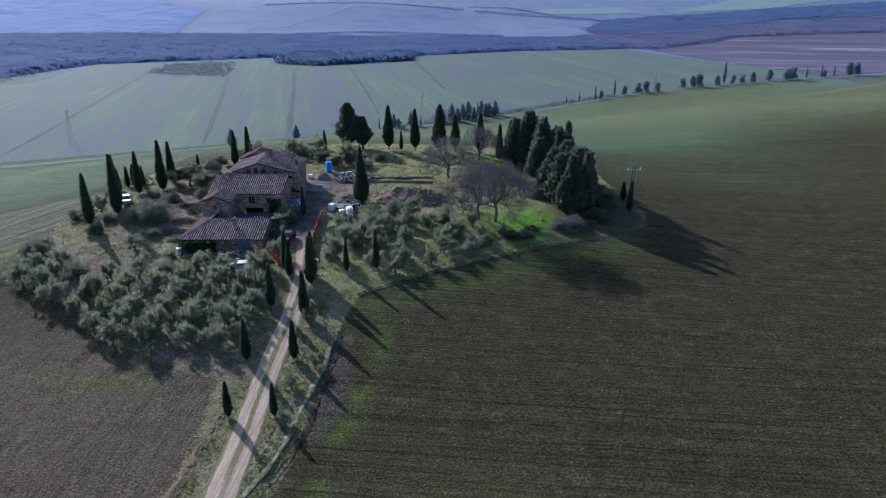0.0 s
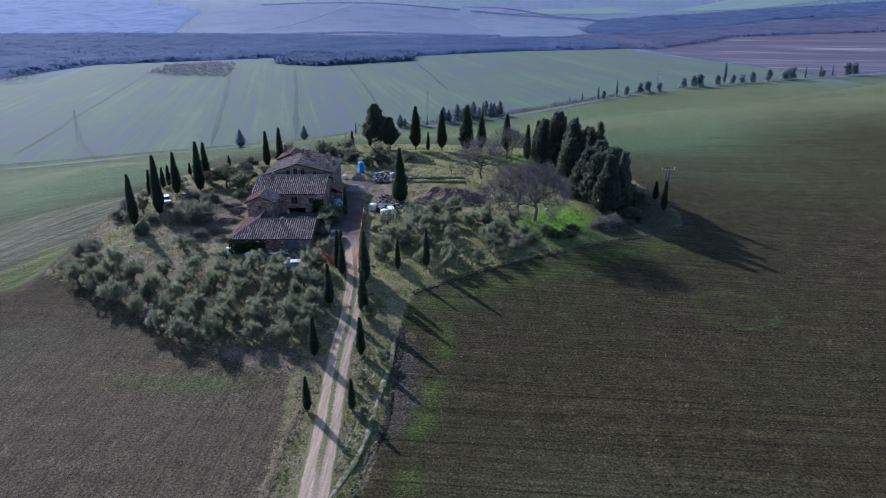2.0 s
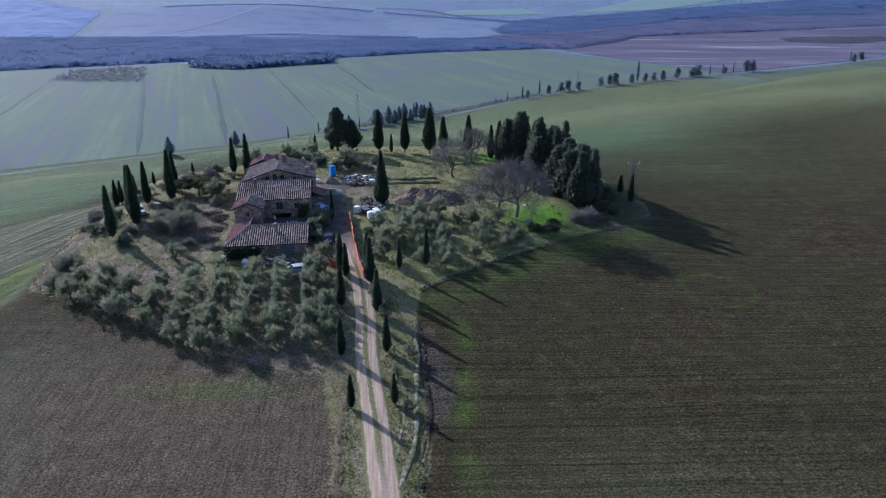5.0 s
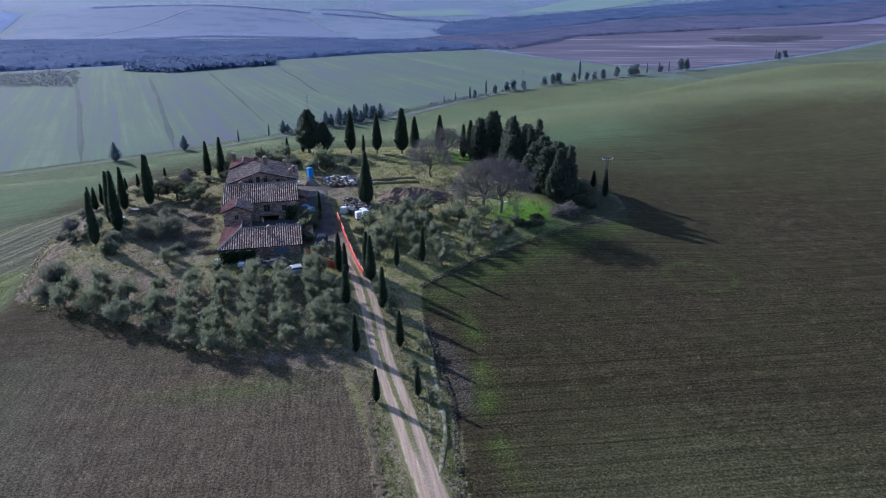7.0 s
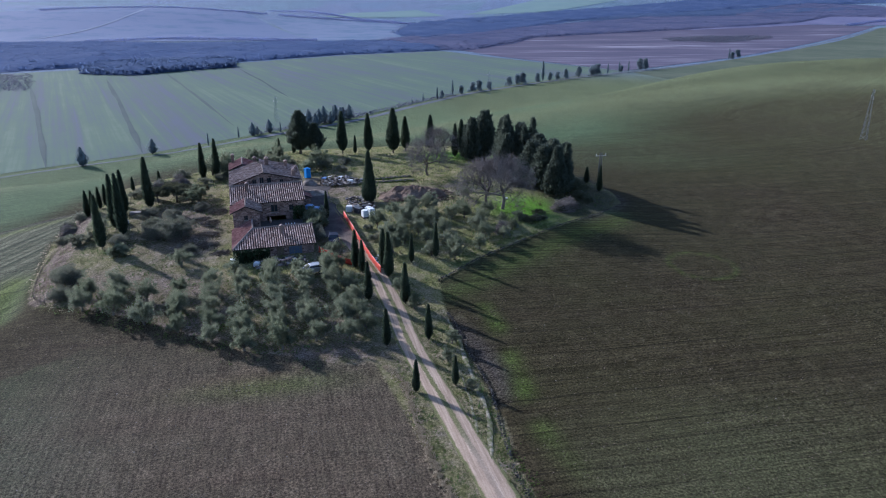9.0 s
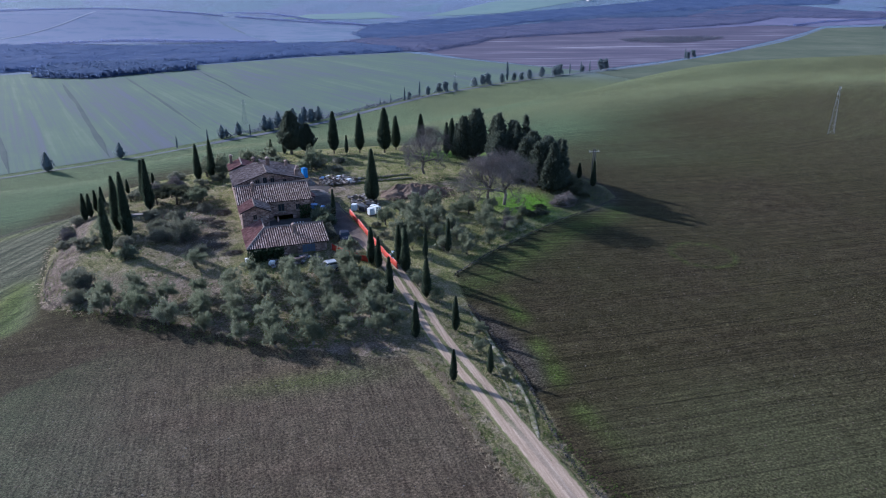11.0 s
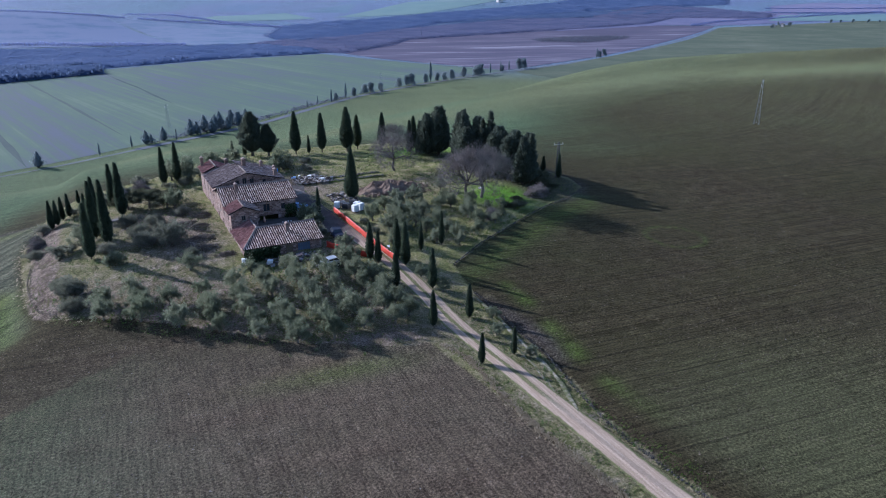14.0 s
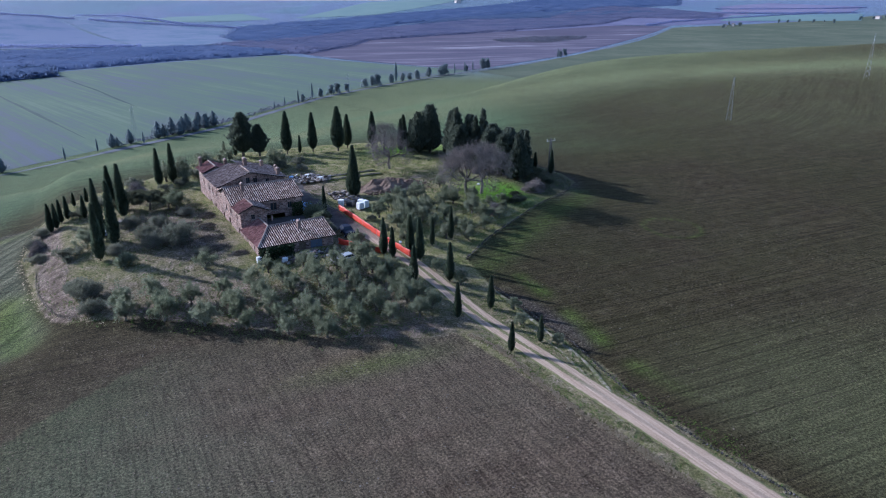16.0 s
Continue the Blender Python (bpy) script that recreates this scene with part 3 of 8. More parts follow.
def make_ground():
    xs, ys = axis_steps(-110, 70, 0.9, -4600, 4700), axis_steps(22, 180, 0.9, -1500, 4700)
    X, Y = np.meshgrid(xs, ys)
    sd = inside(KNOLL, X, Y)
    Z = ground_z(X, Y)
    near = smooth(400, 200, np.hypot(X, Y - 100))
    rough = np.array([[noise.noise((x * 0.35, y * 0.35, 0)) for x in xs] for y in ys])
    paths = np.minimum(np.minimum(along(ROAD, X, Y), along([(-24, 93), (-25.5, 130)], X, Y) - 2.0), along(SIDE, X, Y))
    Z = Z + near * rough * (0.05 + 0.22 * smooth(-0.5, 2.0, sd)) * smooth(2.2, 4.0, paths)
    Z = Z - 0.38 * np.exp(-((along(DITCH, X, Y) - 0.1) / 0.5) ** 2) * smooth(20, 34, Y)
    w, h = len(xs), len(ys)
    idx = np.arange(w * h).reshape(h, w)
    quads = np.stack([idx[:-1, :-1], idx[:-1, 1:], idx[1:, 1:], idx[1:, :-1]], -1).reshape(-1, 4)
    me = bpy.data.meshes.new("ground")
    me.from_pydata(np.stack([X, Y, Z], -1).reshape(-1, 3).tolist(), [], quads.tolist())
    road_d, ditch_d, wall_d = along(ROAD, X, Y), along(DITCH, X, Y), along(WALL, X, Y)
    west = smooth(-14, -20, X) * smooth(100, 60, Y - 0.6 * np.minimum(X + 60, 0))
    far_green = smooth(-70, -84, X) * smooth(80, 110, Y - 0.3 * (X + 80))
    green = 0.26 + 0.44 * smooth(130, 230, Y - 0.25 * X) * (1 - 0.3 * smooth(40, 120, X)) + 0.75 * far_green + 0.30 * smooth(150, 400, Y) + 0.34 * smooth(158, 186, Y - 0.15 * X) * smooth(110, 30, X)
    green = np.where(west > 0.5, np.maximum(green - 0.04 + 0.42 * smooth(-42, -72, X), far_green * 0.6), green)
    stripe = along([(-7.4, 76), (-7.6, 70), (-8.7, 63.4), (-10.6, 52.7), (-11.2, 47), (-10.6, 41), (-10.2, 34)], X, Y)
    lush = 0.85 * smooth(36, 50, Y) * np.exp(-(stripe / 1.3) ** 2) * (0.45 + 0.55 * np.sin(0.62 * Y + 1.2) * np.sin(0.21 * Y))
    lush = lush + 0.35 * np.exp(-((wall_d - 4.5) / 2.5) ** 2) * (sd < 0) * smooth(72, 84, Y)
    lush = lush + 1.5 * np.exp(-((X - 14) / 8) ** 2 - ((Y - 112) / 7) ** 2) + 1.2 * np.exp(-((X - 17) / 12) ** 2 - ((Y - 158) / 6) ** 2)
    lush = lush + 0.6 * np.exp(-((X + 76) / 3) ** 2) * smooth(88, 96, Y) * smooth(118, 104, Y) + 0.5 * np.exp(-((Y - 64 + 0.1 * (X + 35)) / 2.0) ** 2 - ((X + 38) / 9) ** 2)
    lush = lush + 0.4 * np.exp(-(np.abs(np.hypot(X - 32.8, (Y - 81.3)) - 5.4) / 0.4) ** 2)
    yard = np.exp(-((X + 22) / 9) ** 2 - ((Y - 137) / 13) ** 2)
    earth = 0.12 + 0.9 * yard + 0.5 * np.exp(-((X + 4) / 12) ** 2 - ((Y - 124) / 7) ** 2) + 0.55 * np.exp(-((X + 49) / 8) ** 2 - ((Y - 112) / 12) ** 2)
    earth = earth + 1.2 * np.exp(-((X + 70.6) / 2.2) ** 2) * smooth(93, 99, Y) * smooth(150, 135, Y) + 0.5 * np.exp(-((X + 29) / 8) ** 2 - ((Y - 68) / 4) ** 2)
    earth = earth + 0.6 * np.exp(-((X + 26) / 5) ** 2 - ((Y - 100) / 6) ** 2) + 0.3 * np.exp(-((X - 3) / 9) ** 2 - ((Y - 129) / 5) ** 2)
    earth = earth + 0.5 * np.exp(-((X + 52) / 7) ** 2 - ((Y - 125) / 9) ** 2) + 0.45 * smooth(-2, 3, inside(GROVE_WEST, X, Y)) + 0.15 * smooth(7, 3, sd) * smooth(98, 90, Y) * smooth(-28, -34, X)
    earth = earth + 0.22 * smooth(-41, -47, X) * smooth(158, 146, Y) + 0.40 * np.exp(-(road_d / 6) ** 2) * smooth(92, 82, Y)
    # the plough comes right up to the olive grove
    near = sd - 3.5 * smooth(98, 90, Y) * smooth(-27, -36, X)
    tilled = smooth(0.3, -0.6, near) * smooth(700, 250, np.hypot(X, Y - 80))
    knoll = smooth(-1.0, 1.0, near)
    # by distance: where the haze-tinted patchwork replaces the near colours
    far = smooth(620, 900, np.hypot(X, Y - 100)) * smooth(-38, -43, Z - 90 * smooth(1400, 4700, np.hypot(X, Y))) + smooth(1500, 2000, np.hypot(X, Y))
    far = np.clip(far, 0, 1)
    hill = smooth(104, 160, Y + 0.13 * X) * smooth(22, 70, X)
    green = green + 0.34 * smooth(118, 150, Y) * smooth(24, 44, X) * smooth(150, 70, X)
    green = green + 0.30 * np.exp(-(np.maximum(wall_d - 2, 0) / 12) ** 2) * (sd < 0) * smooth(70, 84, Y)
    crest_d = along([(-120, 215), (-20, 222), (60, 232), (118, 252), (165, 270), (225, 256), (258, 220), (330, 150), (420, 60)], X, Y)
    crest = 0.55 * smooth(56, 30, Y - 0.1 * X) * smooth(-15, -8, X) * (1 - 0.6 * smooth(0, 30, X)) + np.exp(-(crest_d / 26) ** 2) + 0.22 * smooth(60, 200, X) * smooth(95, 150, Y + 0.15 * X) + 0.55 * smooth(10, 60, crest_d) * smooth(250, 300, Y + 0.15 * X)
    # west of the knoll: an olive-brown field with a lime edge, and a smooth green one beyond the pale balk
    balk = Y - (141.5 + 0.40 * (X + 89.6))
    beyond_knoll = smooth(-70, -75, X) * smooth(0, -1.5, sd) * smooth(400, 250, np.hypot(X, Y - 80))
    meadow = beyond_knoll * smooth(88, 97, Y - 0.55 * (X + 76)) * smooth(0.5, -1.5, balk)
    lime_d = along([(-104, 80), (-86, 92), (-81, 98), (-78.6, 104), (-77.2, 112)], X, Y)
    lime = smooth(-68, -72, X) * (sd < 0.8) * (np.exp(-(lime_d / 2.4) ** 2) + 0.7 * np.exp(-((balk + 2.2) / 1.6) ** 2) * smooth(-68, -80, X) * smooth(-200, -120, X))
    pale = np.exp(-((balk - 0.3) / 0.9) ** 2) * smooth(-72, -78, X) * smooth(-180, -120, X)
    far_green = far_green * (1 - meadow)
    green = np.where(balk > 0, green - 0.32 * smooth(-70, -80, X) * smooth(230, 150, Y), green)
    bare = smooth(-1.8, 2.2, inside([(-13.3, 75.5), (-11.2, 70), (-10.2, 61), (-11.3, 56), (-13.4, 53.5), (-13.5, 60)], X, Y)) + 0.8 * pale
    # ground colour darkened where the east clump casts its shade
    clump_shade = smooth(-3, 2.5, inside([(17.5, 107), (22, 104.5), (31, 107), (37.5, 115), (37, 131), (31, 141), (24, 150), (17, 158), (15, 153), (19, 138), (19.5, 126), (20.5, 116)], X, Y))
    bare = np.maximum(bare, clump_shade)
    off_edge = np.clip(-near, 0, 40) + 40 * smooth(-38, -24, X) + 40 * smooth(66, 82, Y)
    far_a = me.attributes.new("off_edge", "FLOAT", "POINT")
    far_a.data.foreach_set("value", off_edge.astype(np.float32).ravel())
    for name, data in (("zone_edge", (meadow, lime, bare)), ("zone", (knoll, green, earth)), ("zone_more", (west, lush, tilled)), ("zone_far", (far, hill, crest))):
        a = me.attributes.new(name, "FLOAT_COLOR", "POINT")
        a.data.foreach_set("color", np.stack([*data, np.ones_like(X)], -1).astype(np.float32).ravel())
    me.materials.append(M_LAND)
    me.polygons.foreach_set("use_smooth", [True] * len(me.polygons))
    tagged(new("ground", me), "ploughed brown fields with sprouting green rows round a grassy knoll", "ground", kind="structure")


make_ground()

# the farm track: two pale wheel tracks with grass between them, and the yard's wider gravel
road_line = spline(ROAD, 0.8)
ROAD_ACROSS = (-1.75, -1.4, -1.05, -0.6, -0.3, 0.0, 0.3, 0.6, 1.05, 1.4, 1.75)
v, f = ribbon(road_line, ROAD_ACROSS, (-0.03, 0.04, 0.06, 0.05, 0.07, 0.09, 0.07, 0.05, 0.06, 0.04, -0.03), 0.05, 3)
me = mesh_of("road", v, f, M_TRACK, True)
me.attributes.new("across", "FLOAT", "POINT").data.foreach_set("value", np.tile(np.array(ROAD_ACROSS, np.float32), len(road_line)))
me.attributes.new("grown", "FLOAT", "POINT").data.foreach_set("value", np.repeat(smooth(43, 52, road_line[:, 1]) * smooth(101, 92, road_line[:, 1]), len(ROAD_ACROSS)).astype(np.float32))
# how far the track takes on the colour of the house's shade
me.attributes.new("yard", "FLOAT", "POINT").data.foreach_set("value", np.repeat(smooth(97, 106, road_line[:, 1]), len(ROAD_ACROSS)).astype(np.float32))
road = tagged(part("road", me), "pale gravel farm track with two worn wheel lines", "road", kind="structure")
yard_line = spline([(-25.4, 105), (-25.0, 108), (-24.6, 112), (-25.2, 122), (-25.4, 131), (-24, 137)], 0.8)
v, f = ribbon(yard_line, (-2.6, -1.6, 0.0, 1.6, 2.9), (0.0, 0.10, 0.11, 0.10, 0.0), 0.4, 5)
tagged(part("yard", mesh_of("yard", v, f, M_SHADED_YARD, True)), "trodden gravel yard beside the farmhouse, coloured as in shade", "yard", kind="structure")
side_line = spline(SIDE, 0.8)
v, f = ribbon(side_line, (-0.26, -0.12, 0.12, 0.26), (0.0, 0.05, 0.05, 0.0), 0.09, 6, 5)
tagged(part("side_track", mesh_of("side_track", v, f, M_CHALK, True)), "narrow pale footpath along the ditch", "path", kind="structure")

inner_line = spline([(-18.8, 45), (-18.0, 48.9), (-17.2, 52.6), (-16.2, 58.7), (-15.9, 63)], 0.8)
v, f = ribbon(inner_line, (-0.12, -0.05, 0.05, 0.12), (0.0, 0.04, 0.04, 0.0), 0.12, 7, 6)
tagged(part("side_track", mesh_of("side_track", v, f, M_CHALK, True)), "faint second wheel line of the grassy side track", "path", kind="structure")

# the valley: road, parcels and furrows
vr = spline(VALLEY_ROAD[:6], 14)
v, f = ribbon(vr, (-1.5, 0, 1.5), (0.14, 0.17, 0.14), 0.9, 8)
tagged(part("valley_track", mesh_of("valley_track", v, f, M_BALK, True)), "pale unpaved end of the valley road", "road", kind="structure")
vr = spline(VALLEY_ROAD[5:], 14)
v, f = ribbon(vr, (-2.8, 0, 2.8), (0.22, 0.27, 0.22), 0.4, 9)
tagged(part("valley_road", mesh_of("valley_road", v, f, M_ASPHALT, True)), "pale country road through the valley", "road", kind="structure")


def parcel(name, outline, mat, label, lift):
    """A field laid on the valley floor, as a fan of triangles that follows the land."""
    bm = bmesh.new()
    face = bm.faces.new([bm.verts.new((x, y, 0)) for x, y in outline])
    bmesh.ops.triangulate(bm, faces=[face])
    for _ in range(4):
        long_edges = [e for e in bm.edges if e.calc_length() > 60]
        if long_edges:
            bmesh.ops.subdivide_edges(bm, edges=long_edges, cuts=1)
            bmesh.ops.triangulate(bm, faces=bm.faces[:])
    for q in bm.verts:
        q.co.z = gz(q.co.x, q.co.y) + lift
    for q in bm.faces:
        if q.normal.z < 0:
            q.normal_flip()
    return tagged(bm_part(name, bm, mat), label, "field", kind="structure")


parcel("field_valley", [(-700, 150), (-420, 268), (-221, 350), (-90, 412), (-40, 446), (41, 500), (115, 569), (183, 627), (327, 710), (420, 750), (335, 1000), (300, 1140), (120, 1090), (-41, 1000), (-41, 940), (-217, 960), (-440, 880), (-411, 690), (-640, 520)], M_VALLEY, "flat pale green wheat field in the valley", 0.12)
parcel("field_pasture", [(420, 730), (560, 795), (900, 992), (1190, 1180), (1620, 1470), (2100, 1400), (2900, 1350), (2900, 200), (900, 100), (640, 420), (420, 560)], M_EAST, "dark green pasture beyond the hill", 0.3)
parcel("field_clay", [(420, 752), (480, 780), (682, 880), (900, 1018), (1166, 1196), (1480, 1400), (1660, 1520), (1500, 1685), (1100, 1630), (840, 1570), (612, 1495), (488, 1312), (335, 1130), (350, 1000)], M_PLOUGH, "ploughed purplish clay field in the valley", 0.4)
for (ax, ay), (bx, by), wide in (((-243, 366), (-356, 872), 1.8), ((-141, 388), (-242, 780), 2.0), ((-96, 412), (-179, 830), 2.0), ((-45, 489), (-121, 880), 1.6), ((4, 622), (-39, 930), 1.3)):
    v, f = ribbon(spline([(ax, ay), ((ax + bx) / 2 + 1, (ay + by) / 2), (bx, by)], 20), (-0.85 * wide, 0, 0.85 * wide), (0.26, 0.30, 0.26), 0.6, int(abs(ax)), 3)
    tagged(part("field_furrow", mesh_of("field_furrow", v, f, M_TRAM)), "dark furrow across the wheat field", "furrow", kind="structure")


# ---- trees ----
def spray(centres, outward, length, width, rng, droop=0.0):
    """Small pointed leaf clumps: two crossed triangles each, from points along outward ways."""
    n = len(centres)
    side = np.cross(outward, rng.normal(size=(n, 3)))
    side /= np.linalg.norm(side, axis=1)[:, None] + 1e-9
    up = np.cross(side, outward)
    L, W = length[:, None] * outward, width[:, None]
    tip = centres + L
    a, b = centres - side * W, centres + side * W
    c, d = centres - up * W, centres + up * W
    verts = np.stack([a, b, tip, c, d, tip + side * W * 0.3], 1).reshape(-1, 3)
    k = np.arange(n)[:, None] * 6
    faces = np.concatenate([k + [0, 1, 2], k + [3, 4, 5]])
    return verts, faces


def leaf_quads(centres, size, rng):
    """Leaf clusters: little bent quads at every slant."""
    n = len(centres)
    a = rng.normal(size=(n, 3))
    a /= np.linalg.norm(a, axis=1)[:, None]
    b = np.cross(a, rng.normal(size=(n, 3)))
    b /= np.linalg.norm(b, axis=1)[:, None] + 1e-9
    s = size[:, None]
    verts = np.stack([centres - a * s, centres - b * s * 0.6, centres + a * s, centres + b * s * 0.6 + np.cross(a, b) * s * 0.3], 1).reshape(-1, 3)
    k = np.arange(n)[:, None] * 4
    return verts, np.concatenate([k + [0, 1, 2], k + [0, 2, 3]])


def lathe(profile, sides, rng, uneven):
    """A closed uneven body of (height, radius) rings."""
    verts, faces = [], []
    for z, r in profile:
        for k in range(sides):
            w = 2 * math.pi * k / sides
            q = r * (1 + uneven * rng.normal())
            verts.append((q * math.cos(w), q * math.sin(w), z))
    for i in range(len(profile) - 1):
        for k in range(sides):
            k2 = (k + 1) % sides
            faces.append((i * sides + k, i * sides + k2, (i + 1) * sides + k2, (i + 1) * sides + k))
    faces.append(tuple(range(sides))[::-1])
    faces.append(tuple(range((len(profile) - 1) * sides, len(profile) * sides)))
    return verts, faces


def cypress(seed, height, radius, clumps, mat, wide=0.35, lobes=0.12, base=0.07, name="cypress", full=0.62, shaggy=1.0):
    """An upright tree: tapered trunk, and a flame-shaped crown of upswept clumps."""
    rng = np.random.default_rng(seed)
    root = new(name)
    v, f = tube([(0, 0, -0.4), (0.03, 0, height * 0.2), (0, 0.02, height * 0.6)], [radius * 0.16, radius * 0.13, 0.04], 7)
    part("trunk", mesh_of("trunk", v, f, M_BARK, True), root)

    def rad(u):
        rise = np.clip((u - base) / (wide - base), 0, 1) ** 0.42
        fall = np.clip((1 - u) / (1 - wide), 0, 1) ** full
        return radius * np.minimum(rise, 1) * fall
    prof = [(height * u, max(0.02, (0.74 if shaggy == 1.0 else 0.58) * float(rad(u)))) for u in np.linspace(base + 0.01, 0.985, 14)]
    cv, cf = lathe(prof, 9, rng, 0.09)
    u = base + (0.99 - base) * rng.random(clumps) ** 1.15
    ang = rng.random(clumps) * 2 * math.pi
    lobe = 1 + lobes * np.sin(ang * 3 + 9 * u + seed) + 0.6 * lobes * np.sin(ang * 5 - 23 * u + 2 * seed) + lobes * rng.normal(size=clumps) * 0.6
    r = rad(u) * (0.72 + 0.30 * rng.random(clumps)) * lobe
    cen = np.stack([r * np.cos(ang), r * np.sin(ang), u * height], 1)
    lean = (0.35 + 0.5 * rng.random(clumps)) * shaggy ** 1.5
    out = np.stack([np.cos(ang) * lean, np.sin(ang) * lean, 1.0 + 0 * ang], 1) + 0.18 * rng.normal(size=(clumps, 3))
    out /= np.linalg.norm(out, axis=1)[:, None]
    size = shaggy * (0.35 + 0.5 * rng.random(clumps) ** shaggy) * (0.42 + 0.42 * min(radius, 1.4)) * (0.6 + 0.6 * (1 - u))
    sv, sf = spray(cen, out, size, size * 0.30, rng)
    verts, faces = merged([(cv, cf), (sv.tolist(), sf.tolist())])
    part("crown", mesh_of("crown", verts, faces, mat), root)
    return root


def olive(seed):
    """A gnarled short trunk, forking limbs, and a rounded feathery crown of many small heads."""
    rng = np.random.default_rng(seed)
    root = new("olive_tree")
    chunks = [tube([(0, 0, -0.3), (0.07, 0.04, 0.35), (0.0, 0.1, 0.7)], [0.24, 0.19, 0.17], 7)]
    heads = []
    for k in range(9):
        w = 2 * math.pi * (k + 0.7 * rng.random()) / 9
        r = 0.75 + 0.65 * rng.random()
        top = np.array((r * math.cos(w), r * math.sin(w), 1.25 + 1.3 * rng.random()))
        chunks.append(tube([(0, 0.08, 0.6), tuple(top * (0.45, 0.45, 0.68)), tuple(top)], [0.10, 0.07, 0.03], 5))
        for _ in range(3):
            heads.append((top + rng.normal(size=3) * (0.50, 0.50, 0.46), 0.20 + 0.26 * rng.random()))
    for _ in range(7):
        heads.append((np.array((0.55 * rng.normal(), 0.55 * rng.normal(), 2.75 + 0.35 * rng.normal())), 0.36 + 0.24 * rng.random()))
    v, f = merged(chunks)
    part("trunk", mesh_of("trunk", v, f, M_BARK, True), root)
    cen, out = [], []
    for c, r in heads:
        n = 64
        d = rng.normal(size=(n, 3))
        d /= np.linalg.norm(d, axis=1)[:, None]
        cen.append(c + d * (1, 1, 1.15) * r * (0.2 + 1.35 * rng.random((n, 1))))
        out.append(d + (0, 0, 0.9) + 0.5 * rng.normal(size=(n, 3)))
    cen, out = np.concatenate(cen), np.concatenate(out)
    cen[:, 2] = np.maximum(cen[:, 2], 0.45)
    out /= np.linalg.norm(out, axis=1)[:, None]
    L = 0.16 + 0.30 * rng.random(len(cen)) ** 1.6
    q, t = spray(cen, out, L, 0.022 + L * 0.11, rng)
    part("crown", mesh_of("crown", q.tolist(), t.tolist(), M_OLIVE), root)
    return root


def bare_tree(seed, height, spread):
    """A leafless broad tree, forked down to its twigs."""
    rng = np.random.default_rng(seed)
    root = new("bare_tree")
    wood, twigs = [], []

    def grow(p, d, length, r, level):
        bend = d + (0.03 if level == 0 else 0.18) * rng.normal(size=3)
        bend /= np.linalg.norm(bend)
        q = p + bend * length
        (wood if level < 3 else twigs).append(tube([p, (p + q) / 2 + 0.05 * length * rng.normal(size=3), q], [r, r * 0.82, r * 0.62], 6 if level < 2 else 3, False))
        if level >= 6 or (level >= 4 and rng.random() < 0.12):
            return
        for k in range(6 if level == 0 else 3 if level >= 5 else 4):
            w, out = rng.random() * 2 * math.pi, (0.5 + 0.5 * rng.random()) * spread * (1.25 if level == 0 else 0.9)
            side = np.cross(bend, (math.cos(w), math.sin(w), 0.3))
            side /= np.linalg.norm(side) + 1e-9
            nd = bend + side * out + np.array((0, 0, 0.22 if level < 3 else 0.12))
            grow(p + bend * length * (0.7 + 0.3 * rng.random()), nd / np.linalg.norm(nd), length * (0.66 + 0.16 * rng.random()), max(r * 0.54, 0.008), level + 1)
    grow(np.array((0, 0, -0.3)), np.array((0.0, 0.0, 1.0)), height * 0.31, height * 0.024, 0)
    v, f = merged(wood)
    part("trunk", mesh_of("trunk", v, f, M_BARK, True), root)
    v, f = merged(twigs)
    part("crown", mesh_of("crown", v, f, M_TWIG), root)
    return root


def bush(seed, mat, name="bush"):
    """A low rounded shrub of stems and leaf clusters."""
    rng = np.random.default_rng(seed)
    root = new(name)
    stems = [tube([(0, 0, -0.2), (0.5 * math.cos(k), 0.5 * math.sin(k), 0.8)], [0.06, 0.02], 4) for k in range(6)]
    v, f = merged(stems)
    part("stems", mesh_of("stems", v, f, M_BARK), root)
    cen, out = [], []
    for k in range(8):
        c = np.array((rng.normal() * 0.5, rng.normal() * 0.5, 0.45 + 0.55 * rng.random()))
        d = rng.normal(size=(110, 3))
        d /= np.linalg.norm(d, axis=1)[:, None]
        cen.append(c + d * 0.5 * (0.3 + 0.75 * rng.random((110, 1))))
        out.append(d + (0, 0, 0.6))
    cen, out = np.concatenate(cen), np.concatenate(out)
    cen[:, 2] = np.maximum(cen[:, 2], 0.05)
    out /= np.linalg.norm(out, axis=1)[:, None]
    L = 0.14 + 0.18 * rng.random(len(cen))
    q, t = spray(cen, out, L, L * 0.25, rng)
    part("leaves", mesh_of("leaves", q.tolist(), t.tolist(), mat), root)
    return root


